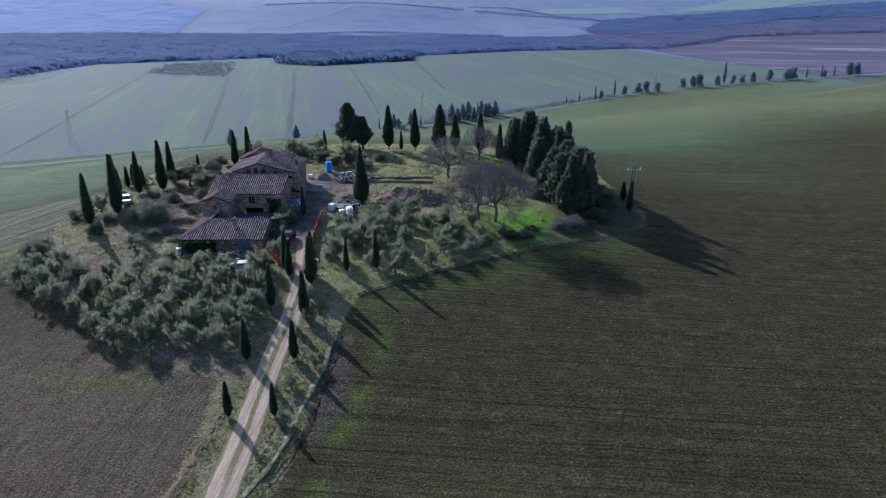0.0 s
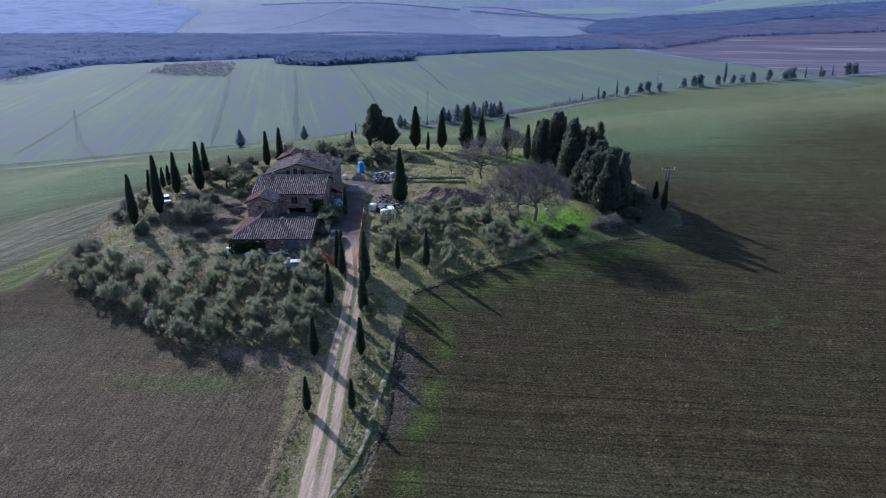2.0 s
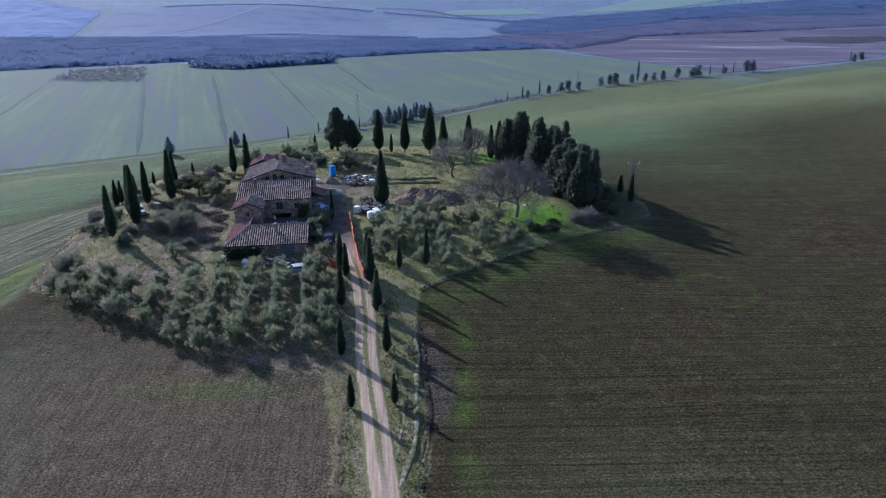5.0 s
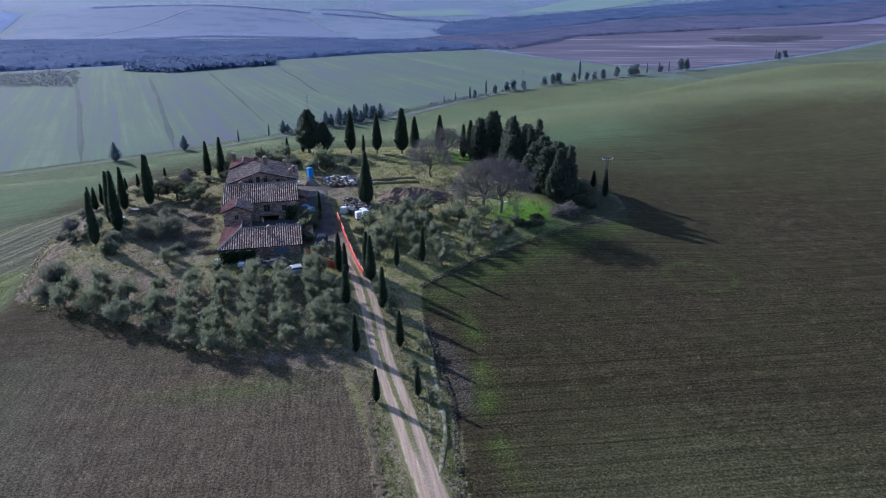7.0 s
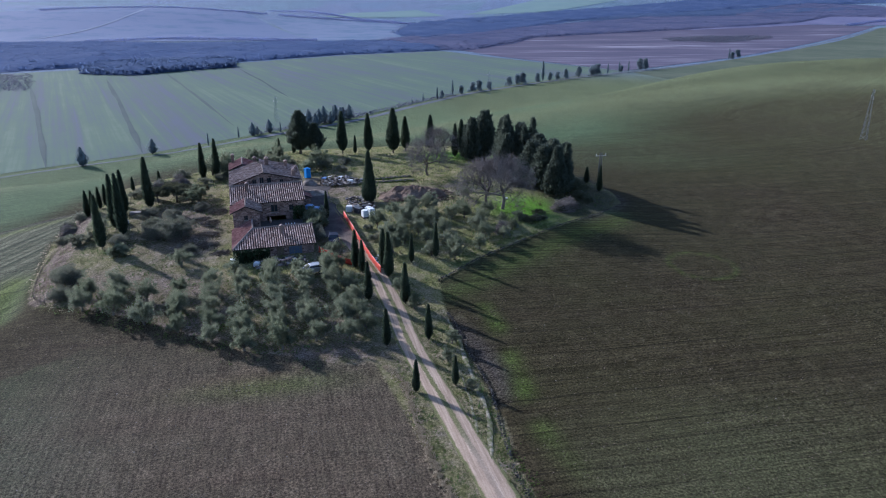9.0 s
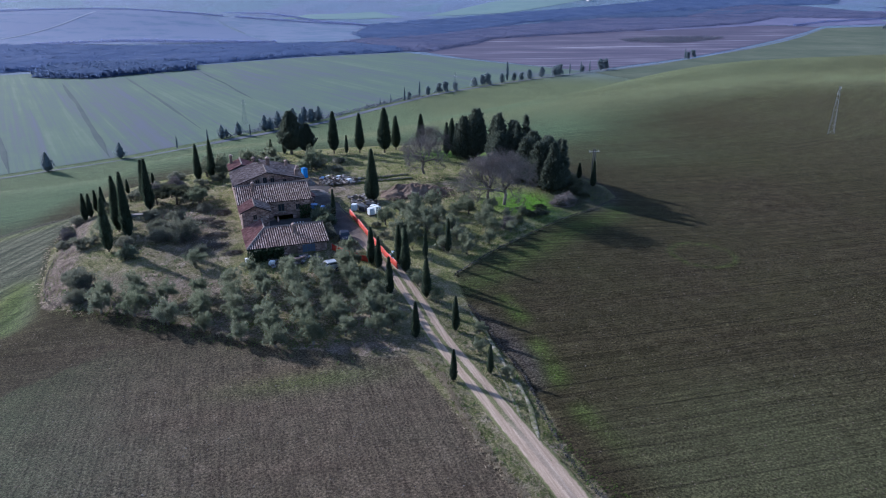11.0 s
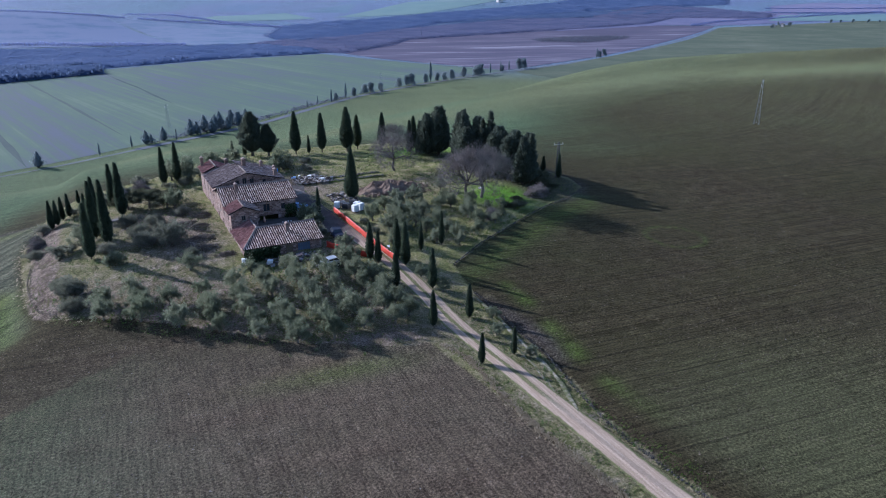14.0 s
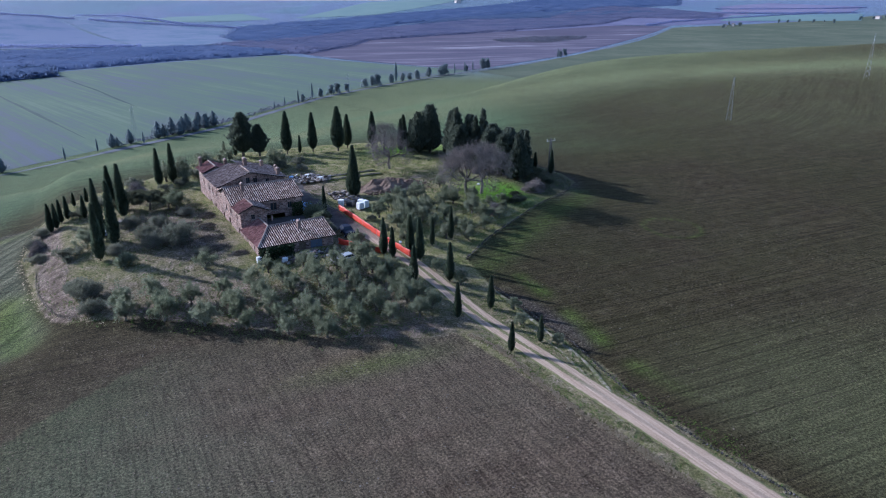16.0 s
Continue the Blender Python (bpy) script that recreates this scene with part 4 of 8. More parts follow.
def conifer(seed, height, radius, plumes, dome):
    """A dense dark conifer: several ragged upright plumes grown together on one stem."""
    rng = np.random.default_rng(seed)
    root = new("conifer")
    v, f = tube([(0, 0, -0.4), (0.05, 0, height * 0.3), (0, 0.03, height * 0.7)], [radius * 0.13, radius * 0.10, 0.05], 7)
    part("trunk", mesh_of("trunk", v, f, M_BARK, True), root)
    chunks = []
    for k in range(plumes + 1):
        w = 2 * math.pi * (k + 0.6 * rng.random()) / max(plumes, 1)
        off = 0.0 if k == 0 else radius * (0.24 + 0.20 * rng.random())
        top = height * (1.0 if k == 0 else 0.55 + 0.40 * rng.random())
        rad = radius * (0.74 if k == 0 else 0.56 + 0.18 * rng.random())
        foot = height * (0.02 + 0.08 * rng.random())
        cx, cy = off * math.cos(w), off * math.sin(w)

        def girth(u):
            return rad * np.clip(u / 0.22, 0, 1) ** 0.45 * np.clip((1 - u) / 0.78, 0, 1) ** dome
        prof = [(foot + (top - foot) * u, max(0.03, 0.80 * float(girth(u)))) for u in np.linspace(0.015, 0.97, 12)]
        bv, bf = lathe(prof, 9, rng, 0.12)
        chunks.append(([(x + cx, y + cy, z) for x, y, z in bv], bf))
        n = int(260 * rad * (top - foot) / 4)
        u = 0.02 + 0.97 * rng.random(n)
        a = rng.random(n) * 2 * math.pi
        lump = 1 + 0.26 * np.sin(a * 2 + 12 * u + seed + k) * np.sin(a * 3 - 25 * u) + 0.12 * rng.normal(size=n)
        r = girth(u) * (0.78 + 0.25 * rng.random(n)) * lump
        cen = np.stack([cx + r * np.cos(a), cy + r * np.sin(a), foot + u * (top - foot)], 1)
        lean = 0.5 + 0.7 * rng.random(n)
        out = np.stack([np.cos(a) * lean, np.sin(a) * lean, 0.8 + 0 * a], 1) + 0.3 * rng.normal(size=(n, 3))
        out /= np.linalg.norm(out, axis=1)[:, None]
        size = (0.35 + 0.65 * rng.random(n) ** 2) * (0.8 + 0.4 * (1 - u))
        sv, sf = spray(cen, out, size, size * 0.36, rng)
        chunks.append((sv.tolist(), sf.tolist()))
    verts, faces = merged(chunks)
    part("crown", mesh_of("crown", verts, faces, M_PINE), root)
    return root


def umbrella_tree(seed):
    """A low leaning trunk that carries a wide flat crown."""
    rng = np.random.default_rng(seed)
    root = new("juniper")
    chunks, heads = [tube([(0, 0, -0.3), (0.25, 0.1, 0.8), (0.1, 0.2, 1.5)], [0.2, 0.16, 0.13], 7)], []
    for k in range(9):
        w = 2 * math.pi * (k + 0.6 * rng.random()) / 9
        r = 0.9 + 1.3 * rng.random()
        top = np.array((0.1 + r * math.cos(w), 0.2 + r * math.sin(w), 2.5 - 0.16 * r * r + 0.3 * rng.random()))
        chunks.append(tube([(0.1, 0.2, 1.3), tuple((top + (0.1, 0.2, 1.5)) / 2 - (0, 0, 0.1)), tuple(top)], [0.09, 0.06, 0.03], 5))
        heads += [(top + rng.normal(size=3) * (0.3, 0.3, 0.08), 0.5 + 0.25 * rng.random()) for _ in range(3)]
    heads += [(np.array((0.1 + 0.5 * rng.normal(), 0.2 + 0.5 * rng.normal(), 2.75)), 0.55) for _ in range(5)]
    v, f = merged(chunks)
    part("trunk", mesh_of("trunk", v, f, M_BARK, True), root)
    cen, out = [], []
    for c, r in heads:
        d = rng.normal(size=(130, 3))
        d /= np.linalg.norm(d, axis=1)[:, None]
        cen.append(c + d * (1, 1, 0.55) * r * (0.3 + 0.8 * rng.random((130, 1))))
        out.append(d + (0, 0, 0.5) + 0.3 * rng.normal(size=(130, 3)))
    cen, out = np.concatenate(cen), np.concatenate(out)
    out /= np.linalg.norm(out, axis=1)[:, None]
    L = 0.14 + 0.2 * rng.random(len(cen))
    q, t = spray(cen, out, L, L * 0.28, rng)
    part("crown", mesh_of("crown", q.tolist(), t.tolist(), M_JUNIPER), root)
    return root


def scrub_bush(seed, twig, leaf):
    """A wide tangle of arching stems and twigs with sparse leaves."""
    rng = np.random.default_rng(seed)
    root = new("tangled_bush")
    chunks, tips = [], []
    for _ in range(95):
        w, lean = rng.random() * 2 * math.pi, rng.random() ** 0.7
        p = np.array((0.7 * rng.normal(), 0.7 * rng.normal(), -0.1))
        d = np.array((math.cos(w) * lean * 1.25, math.sin(w) * lean * 1.25, 1.15 - 0.45 * lean))
        a, b = p + d * (0.9 + 0.2 * rng.random()), p + d * (1.7 + 0.5 * rng.random()) + (0.2 * rng.normal(), 0.2 * rng.normal(), -0.25 * lean)
        chunks.append(tube([p, a, b], [0.035, 0.025, 0.012], 4, False))
        for _ in range(9):
            s0 = a + (b - a) * rng.random()
            e = s0 + rng.normal(size=3) * (0.42, 0.42, 0.32) + (0, 0, 0.18)
            chunks.append(tube([s0, e], [0.014, 0.006], 3, False))
            tips.append(e)
    v, f = merged(chunks)
    tagged(part("stem_tangle", mesh_of("stem_tangle", v, f, twig), root), kind="stuff")
    tips = np.repeat(np.array(tips), 4, axis=0) + 0.2 * rng.normal(size=(len(tips) * 4, 3))
    tips[:, 2] = np.maximum(tips[:, 2], 0.1)
    out = rng.normal(size=tips.shape) + (0, 0, 0.7)
    out /= np.linalg.norm(out, axis=1)[:, None]
    L = 0.16 + 0.24 * rng.random(len(tips))
    q, t = spray(tips, out, L, L * 0.26, rng)
    part("leaves", mesh_of("leaves", q.tolist(), t.tolist(), leaf), root)
    return root


def stand(kinds, rng, x, y, sx, sz, label, category, group, sink=0.0):
    """Sets a copy of one of the kinds on the land."""
    src = kinds[int(rng.random() * len(kinds))]
    m = Matrix.Translation((x, y, gz(x, y) - sink)) @ Matrix.Rotation(rng.random() * 6.28, 4, "Z") @ Matrix.Diagonal((sx, sx, sz, 1))
    return tagged(copy_thing(src, m), label, category, group)


def remove_thing(ob):
    for o in (*ob.children_recursive, ob):
        bpy.data.objects.remove(o)


rng = np.random.default_rng(11)
slim = [cypress(s, 10.0, 0.60, 1700, M_CYP, wide=0.25, full=0.62, base=0.04) for s in (1, 2, 3)]
lone = cypress(6, 10.4, 1.22, 3200, M_CYP, wide=0.16, full=0.85, base=0.02)
stout = [cypress(s, 10.0, 1.0, 2000, M_CYP, wide=0.28, base=0.09) for s in (4, 5)]
# x, y, height, girth of the cypresses: along the track
TRACK_CYPRESSES = [(-23.3, 92.1, 6.4), (-22.5, 90.6, 5.3), (-23.2, 82, 6.0), (-23.2, 69.5, 5.3), (-22.1, 58.5, 4.2), (-19.2, 90.6, 6.8), (-18.9, 88.0, 7.3), (-18.3, 79.6, 6.4), (-17.6, 69.6, 5.1), (-17.4, 58.6, 3.9)]
for x, y, h in TRACK_CYPRESSES:
    stand(slim, rng, x, y, h / 10 * 1.45, h / 10, "slim dark green young cypress beside the gravel track", "cypress", "cypresses along the track")
for x, y, h in [(-14.3, 91.9, 5.1), (-10.0, 92.8, 6.0), (-24.9, 114.1, 5.5)]:
    stand(slim, rng, x, y, h / 10 * 1.15, h / 10, "slim dark green young cypress among olive trees", "cypress", "cypresses in the olive grove")
stand([lone], rng, -15.4, 122.0, 1.0, 1.0, "tall solid dark cypress standing alone by the yard", "cypress", "yard cypress")
for x, y, h, g in [(-48, 152.2, 8.3, 1.15), (-45, 152.8, 8.9, 1.2), (-58.7, 141.1, 8.6, 1.2), (-57.5, 133.2, 10.4, 1.35), (-62.0, 132.2, 8.8, 1.15), (-60.6, 119.2, 11.4, 1.35), (-63.4, 114.3, 9.6, 1.25), (-62.4, 123.4, 10.4, 1.3),
                   (-62.6, 149.6, 3.2, 0.6), (-65.0, 148.8, 2.9, 0.55), (-63.8, 138.3, 4.5, 0.75), (-57.7, 154.7, 2.8, 0.6), (-69.7, 137.3, 5.6, 0.85), (-68.7, 137.6, 4.9, 0.8), (-67.8, 139.8, 4.6, 0.75), (-66.6, 140.1, 4.7, 0.75)]:
    stand(slim, rng, x, y, g, h / 10, "slender dark cypress on the edge of the knoll", "cypress", "cypresses on the west edge")
for x, y, h, g in [(-30, 168.3, 5.2, 0.6), (-26, 174, 5.6, 0.6), (-13.8, 168.7, 11.0, 1.05), (-10.6, 168, 4.9, 0.5), (-7.1, 167.7, 10.3, 0.95), (-0.9, 165.4, 11.7, 1.35), (3.0, 168.2, 9.1, 0.95), (9.2, 165.5, 9.7, 0.95), (16.2, 160.5, 9.0, 0.95)]:
    stand(stout if g > 0.8 else slim, rng, x, y, g * (1.12 if g > 0.8 else 1.3), h / 10, "dark cypress with a short clear stem on the grassy rim", "cypress", "cypresses on the rim")
# the dense dark clump on the east side
cones = [conifer(s, 11.0, 2.9, 4, 0.60) for s in (21, 22, 26)]
domes = [conifer(s, 11.0, 3.3, 4, 0.38) for s in (23, 24, 27)]
column = conifer(25, 11.0, 1.35, 2, 0.60)
big = [*cones, *domes, column]
for kinds, x, y, h, g in [(domes, 16.6, 152.8, 10.6, 0.75), ([column], 15.4, 154.6, 8.4, 0.9), (domes, 19.4, 151.6, 12.4, 0.98), (cones, 21.4, 142.0, 12.6, 1.0), (domes, 20.2, 138.6, 9.0, 0.85), (domes, 24.0, 139.2, 11.4, 0.9), ([column], 25.4, 135.6, 13.0, 1.15), ([column], 23.6, 136.4, 11.2, 0.95),
                          (domes, 21.8, 127.6, 9.6, 0.98), (domes, 24.6, 130.4, 10.4, 0.98), (domes, 22.4, 122.2, 10.0, 0.98), (domes, 25.4, 124.4, 10.6, 0.92), (cones, 23.4, 118.2, 10.6, 0.86), ([column], 26.2, 119.4, 10.8, 1.15), (domes, 27.0, 127.4, 9.8, 0.85), ([column], 27.4, 122.6, 10.2, 1.1)]:
    stand(kinds, rng, x, y, g, h / 11, "broad dense dark conifer in a close clump", "conifer", "conifers of the east clump")
for x, y, h, g in [(13.3, 156.6, 8.6, 1.25), (22.2, 148.6, 4.4, 0.75)]:
    stand(slim, rng, x, y, g, h / 10, "slim dark cypress at the end of the clump", "cypress", "cypresses on the rim")
for x, y, h in [(35.4, 127.2, 3.8), (34.9, 120.4, 5.9)]:
    stand(slim, rng, x, y, 0.85, h / 10, "small dark cypress beside the wooden pole", "cypress", "cypresses by the pole")
p = cypress(31, 11.3, 2.5, 3000, M_PINE, wide=0.40, lobes=0.24, base=0.12, name="pine_tree", full=0.52, shaggy=1.3)
stand([p], rng, -24.4, 172, 1.0, 1.0, "tall rounded dark pine on the rim of the knoll", "pine", "pines")
stand([p], rng, -20.6, 170.5, 0.75, 0.72, "smaller rounded dark pine beside a taller one", "pine", "pines")
remove_thing(p)
bare = [bare_tree(s, 10.6, 1.55) for s in (41, 42)]
for x, y, h in [(1.4, 139, 1.08), (6.3, 113.2, 1.2), (9.1, 112.0, 1.28), (8.4, 156.5, 0.95)]:
    stand(bare, rng, x, y, h * 1.12, h, "leafless broad tree with a rounded haze of twigs", "bare tree", "leafless trees")
olives = [olive(s) for s in (51, 52, 53, 54, 55)]
# the western olive grove stands in rows
ORCHARD = [(-67, 97), (-63.5, 91), (-57, 84), (-50, 78.2), (-45, 74.8), (-40.5, 72.6), (-36, 71.4), (-31.5, 70.4), (-27, 72.0), (-25.8, 84), (-27.2, 92.2), (-42.5, 94.0), (-52, 94.8), (-60, 96.8)]
for i in range(-9, 5):
    for j in range(-2, 12):
        x, y = -36.2 + 4.33 * i - 0.03 * j, 73.0 + 3.6 * j - 0.14 * i
        x, y = x + rng.normal() * 0.14, y + rng.normal() * 0.25
        if float(inside(ORCHARD, x, y)) > 0.2 and rng.random() > 0.03:
            k = 0.74 + 0.26 * rng.random() + 0.10 * (x < -50)
            stand(olives, rng, x, y, k * 0.92, k * 0.98, "silvery grey-green olive tree in the grove", "olive tree", "olive trees of the west grove")
for x, y in [(-24.9, 73.6), (-25.3, 77.4), (-25.4, 81.4), (-25.6, 85.4)]:
    k = 0.74 + 0.16 * rng.random()
    stand(olives, rng, x, y, k * 0.9, k * 0.98, "silvery grey-green olive tree beside the track", "olive tree", "olive trees of the west grove")
for x, y, k in [(-41.6, 95.2, 0.72), (-36.4, 94.2, 0.7), (-27.6, 94.4, 0.72), (-26.2, 92.0, 0.78), (-25.6, 97.4, 0.72)]:
    stand(olives, rng, x, y, k * 0.92, k, "silvery grey-green olive tree in front of the garage", "olive tree", "olive trees of the west grove")
GROVE = [(-17.4, 110.5), (-17.4, 100), (-16.4, 91.5), (-10, 89.8), (0, 95.4), (6, 99.2), (12, 103.4), (6, 108.5), (1, 113.5), (-6, 115.5), (-12, 117), (-14.2, 115.5), (-14.5, 111)]
for i in range(-8, 9):
    for j in range(-6, 7):
        x, y = -7 + 3.5 * i + 0.8 * (j % 2) + rng.normal() * 0.55, 105 + 3.4 * j + rng.normal() * 0.55
        if float(inside(GROVE, x, y)) > 0.1 and rng.random() > 0.20:
            k = 0.62 + 0.34 * rng.random() - 0.15 * (x > 2)
            stand(olives, rng, x, y, k * 0.92, k, "loose grey-green olive tree on the slope", "olive tree", "olive trees of the east grove")
for src in (*slim, *stout, *big, *bare, lone):
    remove_thing(src)


# ---- the valley's trees and woods ----
def scatter(outline, spacing, rng):
    xs, ys = [q[0] for q in outline], [q[1] for q in outline]
    gx, gy = np.meshgrid(np.arange(min(xs), max(xs), spacing), np.arange(min(ys), max(ys), spacing))
    x, y = gx.ravel() + rng.normal(size=gx.size) * spacing * 0.35, gy.ravel() + rng.normal(size=gx.size) * spacing * 0.35
    ok = inside(outline, x, y) > spacing * rng.normal(size=gx.size) * 0.6
    return np.stack([x[ok], y[ok]], -1)


def quick_mesh(name, verts, tris, mat):
    me = bpy.data.meshes.new(name)
    me.vertices.add(len(verts))
    me.vertices.foreach_set("co", np.asarray(verts, np.float32).ravel())
    me.loops.add(len(tris) * 3)
    me.loops.foreach_set("vertex_index", np.asarray(tris, np.int32).ravel())
    me.polygons.add(len(tris))
    me.polygons.foreach_set("loop_start", np.arange(len(tris), dtype=np.int32) * 3)
    me.materials.append(mat)
    me.update(calc_edges=True)
    return me


def twig_tufts(cen, high, wide, rng):
    """Upright twig bunches: narrow kites at every turn."""
    w = rng.random(len(cen)) * 2 * math.pi
    side = np.stack([np.cos(w), np.sin(w), 0.3 * rng.normal(size=len(cen))], -1) * wide[:, None]
    up = np.stack([0.35 * rng.normal(size=len(cen)), 0.35 * rng.normal(size=len(cen)), np.ones(len(cen))], -1) * high[:, None]
    verts = np.stack([cen - up, cen + side, cen + up, cen - side], 1).reshape(-1, 3)
    k = np.arange(len(cen))[:, None] * 4
    return verts, np.concatenate([k + [0, 1, 2], k + [0, 2, 3]])


def wood(name, outline, spacing, tall, mat, label, seed, floor=True, tufts=3):
    """A wood: each tree a loose upright bunch of twig tufts, over a floor of fallen leaves."""
    rng = np.random.default_rng(seed)
    pts = scatter(outline, spacing, rng)
    n = len(pts)
    swell = np.array([noise.noise((x * 0.02, y * 0.02, seed)) for x, y in pts])
    h = tall * (0.70 + 0.45 * rng.random(n) + 0.35 * swell)
    u = rng.random((n, tufts)) ** 0.75
    r = spacing * (0.62 - 0.35 * u)
    w = rng.random((n, tufts)) * 2 * math.pi
    rr = r * np.sqrt(rng.random((n, tufts)))
    z = ground_z(pts[:, 0], pts[:, 1])[:, None] + 0.7 * h[:, None] * (0.12 + 0.80 * u)
    cen = np.stack([pts[:, :1] + rr * np.cos(w), pts[:, 1:] + rr * np.sin(w), z], -1).reshape(-1, 3)
    q, t = twig_tufts(cen, 0.12 * tall * (0.7 + 0.6 * rng.random(len(cen))), 0.10 * tall * (0.6 + 0.8 * rng.random(len(cen))), rng)
    # the closed canopy under the bunches
    xs, ys = np.arange(min(p[0] for p in outline), max(p[0] for p in outline), spacing), np.arange(min(p[1] for p in outline), max(p[1] for p in outline), spacing)
    X, Y = np.meshgrid(xs, ys)
    deep = inside(outline, X, Y)
    rim = smooth(0.2 * spacing, 3.0 * spacing, deep)
    top = tall * (0.63 + 0.045 * rng.normal(size=X.shape) + 0.10 * np.sin(X * 0.045 + seed) * np.sin(Y * 0.06)) * rim - 1.0 * (1 - rim)
    X, Y = X + spacing * 0.28 * rng.normal(size=X.shape), Y + spacing * 0.28 * rng.normal(size=X.shape)
    sheet = np.stack([X, Y, ground_z(X, Y) + top], -1).reshape(-1, 3)
    idx = np.arange(X.size).reshape(X.shape)
    quad = np.stack([idx[:-1, :-1], idx[:-1, 1:], idx[1:, 1:], idx[1:, :-1]], -1).reshape(-1, 4)
    quad = quad[(deep.ravel()[quad] > -spacing).all(1)]
    tri = np.concatenate([quad[:, [0, 1, 2]], quad[:, [0, 2, 3]]])
    if not floor:
        sheet, tri = sheet[:0], tri[:0]
    me = quick_mesh(name, np.concatenate([q, sheet]), np.concatenate([t, tri + len(q)]), mat)
    # the bunches catch the light like rounded heads
    lit = rng.normal(size=(len(cen), 3)) * 0.2 + (0, 0, 1)
    lit /= np.linalg.norm(lit, axis=1)[:, None]
    up = np.zeros_like(sheet) + (0, 0, 1) + 0.10 * rng.normal(size=sheet.shape)
    me.normals_split_custom_set_from_vertices(np.concatenate([np.repeat(lit, 4, axis=0), up / np.linalg.norm(up, axis=1)[:, None]]).tolist())
    tagged(part(name, me), label, "woods", kind="stuff")
    if floor:
        parcel("ground_" + name, outline, mat, "haze-tinted leaves and undergrowth below " + label, 0.7)


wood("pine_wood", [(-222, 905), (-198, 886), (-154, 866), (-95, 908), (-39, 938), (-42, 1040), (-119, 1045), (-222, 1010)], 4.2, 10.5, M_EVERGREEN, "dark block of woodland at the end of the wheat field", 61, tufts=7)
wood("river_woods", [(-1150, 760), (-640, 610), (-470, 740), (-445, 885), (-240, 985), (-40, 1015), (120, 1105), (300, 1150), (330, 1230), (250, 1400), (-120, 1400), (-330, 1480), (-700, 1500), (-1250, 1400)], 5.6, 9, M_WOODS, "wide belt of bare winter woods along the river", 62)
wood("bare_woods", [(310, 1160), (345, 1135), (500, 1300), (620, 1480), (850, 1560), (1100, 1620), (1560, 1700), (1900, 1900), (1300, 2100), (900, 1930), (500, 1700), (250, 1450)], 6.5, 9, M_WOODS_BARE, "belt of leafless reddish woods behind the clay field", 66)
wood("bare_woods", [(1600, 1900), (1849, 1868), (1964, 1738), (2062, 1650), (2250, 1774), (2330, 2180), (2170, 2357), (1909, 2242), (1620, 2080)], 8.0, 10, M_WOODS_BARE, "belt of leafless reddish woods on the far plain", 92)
wood("scrub", [(-332, 775), (-316, 760), (-267, 745), (-233, 748), (-250, 800), (-272, 905), (-300, 915), (-352, 870)], 5.5, 4, M_SCRUB, "patch of bare scrub in the wheat field", 63, floor=False, tufts=12)
wood("bank_scrub", [(-660, 520), (-635, 530), (-440, 700), (-470, 860), (-520, 740)], 6.0, 5, M_SCRUB, "bare scrub along the river bank", 68, floor=False, tufts=4)
wood("road_scrub", [(-30, 449), (0, 468), (41, 496), (112, 563), (150, 594), (147, 599), (110, 570), (38, 503), (-3, 474), (-33, 455)], 2.6, 3.0, M_SCRUB, "bare brownish scrub beside the valley road", 93, floor=False, tufts=10)
wood("clay_scrub", [(830, 1260), (900, 1180), (1010, 1230), (1130, 1300), (1100, 1350), (960, 1370), (860, 1330)], 7.0, 7, M_SCRUB, "clump of bare reddish scrub in the clay field", 67, floor=False, tufts=9)
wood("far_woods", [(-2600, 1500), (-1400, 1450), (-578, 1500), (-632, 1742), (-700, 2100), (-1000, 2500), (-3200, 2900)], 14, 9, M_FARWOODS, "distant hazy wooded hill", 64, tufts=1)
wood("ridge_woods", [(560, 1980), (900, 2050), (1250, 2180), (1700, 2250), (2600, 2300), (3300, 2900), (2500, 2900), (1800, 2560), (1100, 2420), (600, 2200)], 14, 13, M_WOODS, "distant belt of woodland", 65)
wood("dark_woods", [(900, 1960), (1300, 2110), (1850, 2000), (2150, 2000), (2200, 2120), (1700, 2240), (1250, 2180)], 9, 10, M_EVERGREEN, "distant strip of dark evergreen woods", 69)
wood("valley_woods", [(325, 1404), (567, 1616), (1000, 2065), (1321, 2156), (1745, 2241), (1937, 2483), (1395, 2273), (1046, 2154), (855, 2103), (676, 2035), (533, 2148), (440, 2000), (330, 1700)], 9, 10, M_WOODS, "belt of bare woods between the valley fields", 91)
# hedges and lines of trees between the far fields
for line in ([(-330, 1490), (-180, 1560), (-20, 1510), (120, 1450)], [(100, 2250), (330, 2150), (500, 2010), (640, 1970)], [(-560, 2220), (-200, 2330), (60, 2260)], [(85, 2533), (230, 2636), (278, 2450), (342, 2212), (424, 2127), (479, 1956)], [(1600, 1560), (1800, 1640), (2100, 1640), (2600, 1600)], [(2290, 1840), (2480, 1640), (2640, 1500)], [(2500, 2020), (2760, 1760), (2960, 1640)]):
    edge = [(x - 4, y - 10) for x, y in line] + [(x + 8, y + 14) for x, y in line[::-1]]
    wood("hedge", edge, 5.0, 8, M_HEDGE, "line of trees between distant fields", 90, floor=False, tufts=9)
parcel("field_far", [(-561, 1520), (-683, 2194), (-444, 2278), (-67, 2700), (10, 2209), (120, 1480)], M_PALE, "pale stubble field in the distance, hazed violet-grey", 0.8)
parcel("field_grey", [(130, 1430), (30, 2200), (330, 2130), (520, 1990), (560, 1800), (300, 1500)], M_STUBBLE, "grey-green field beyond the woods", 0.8)
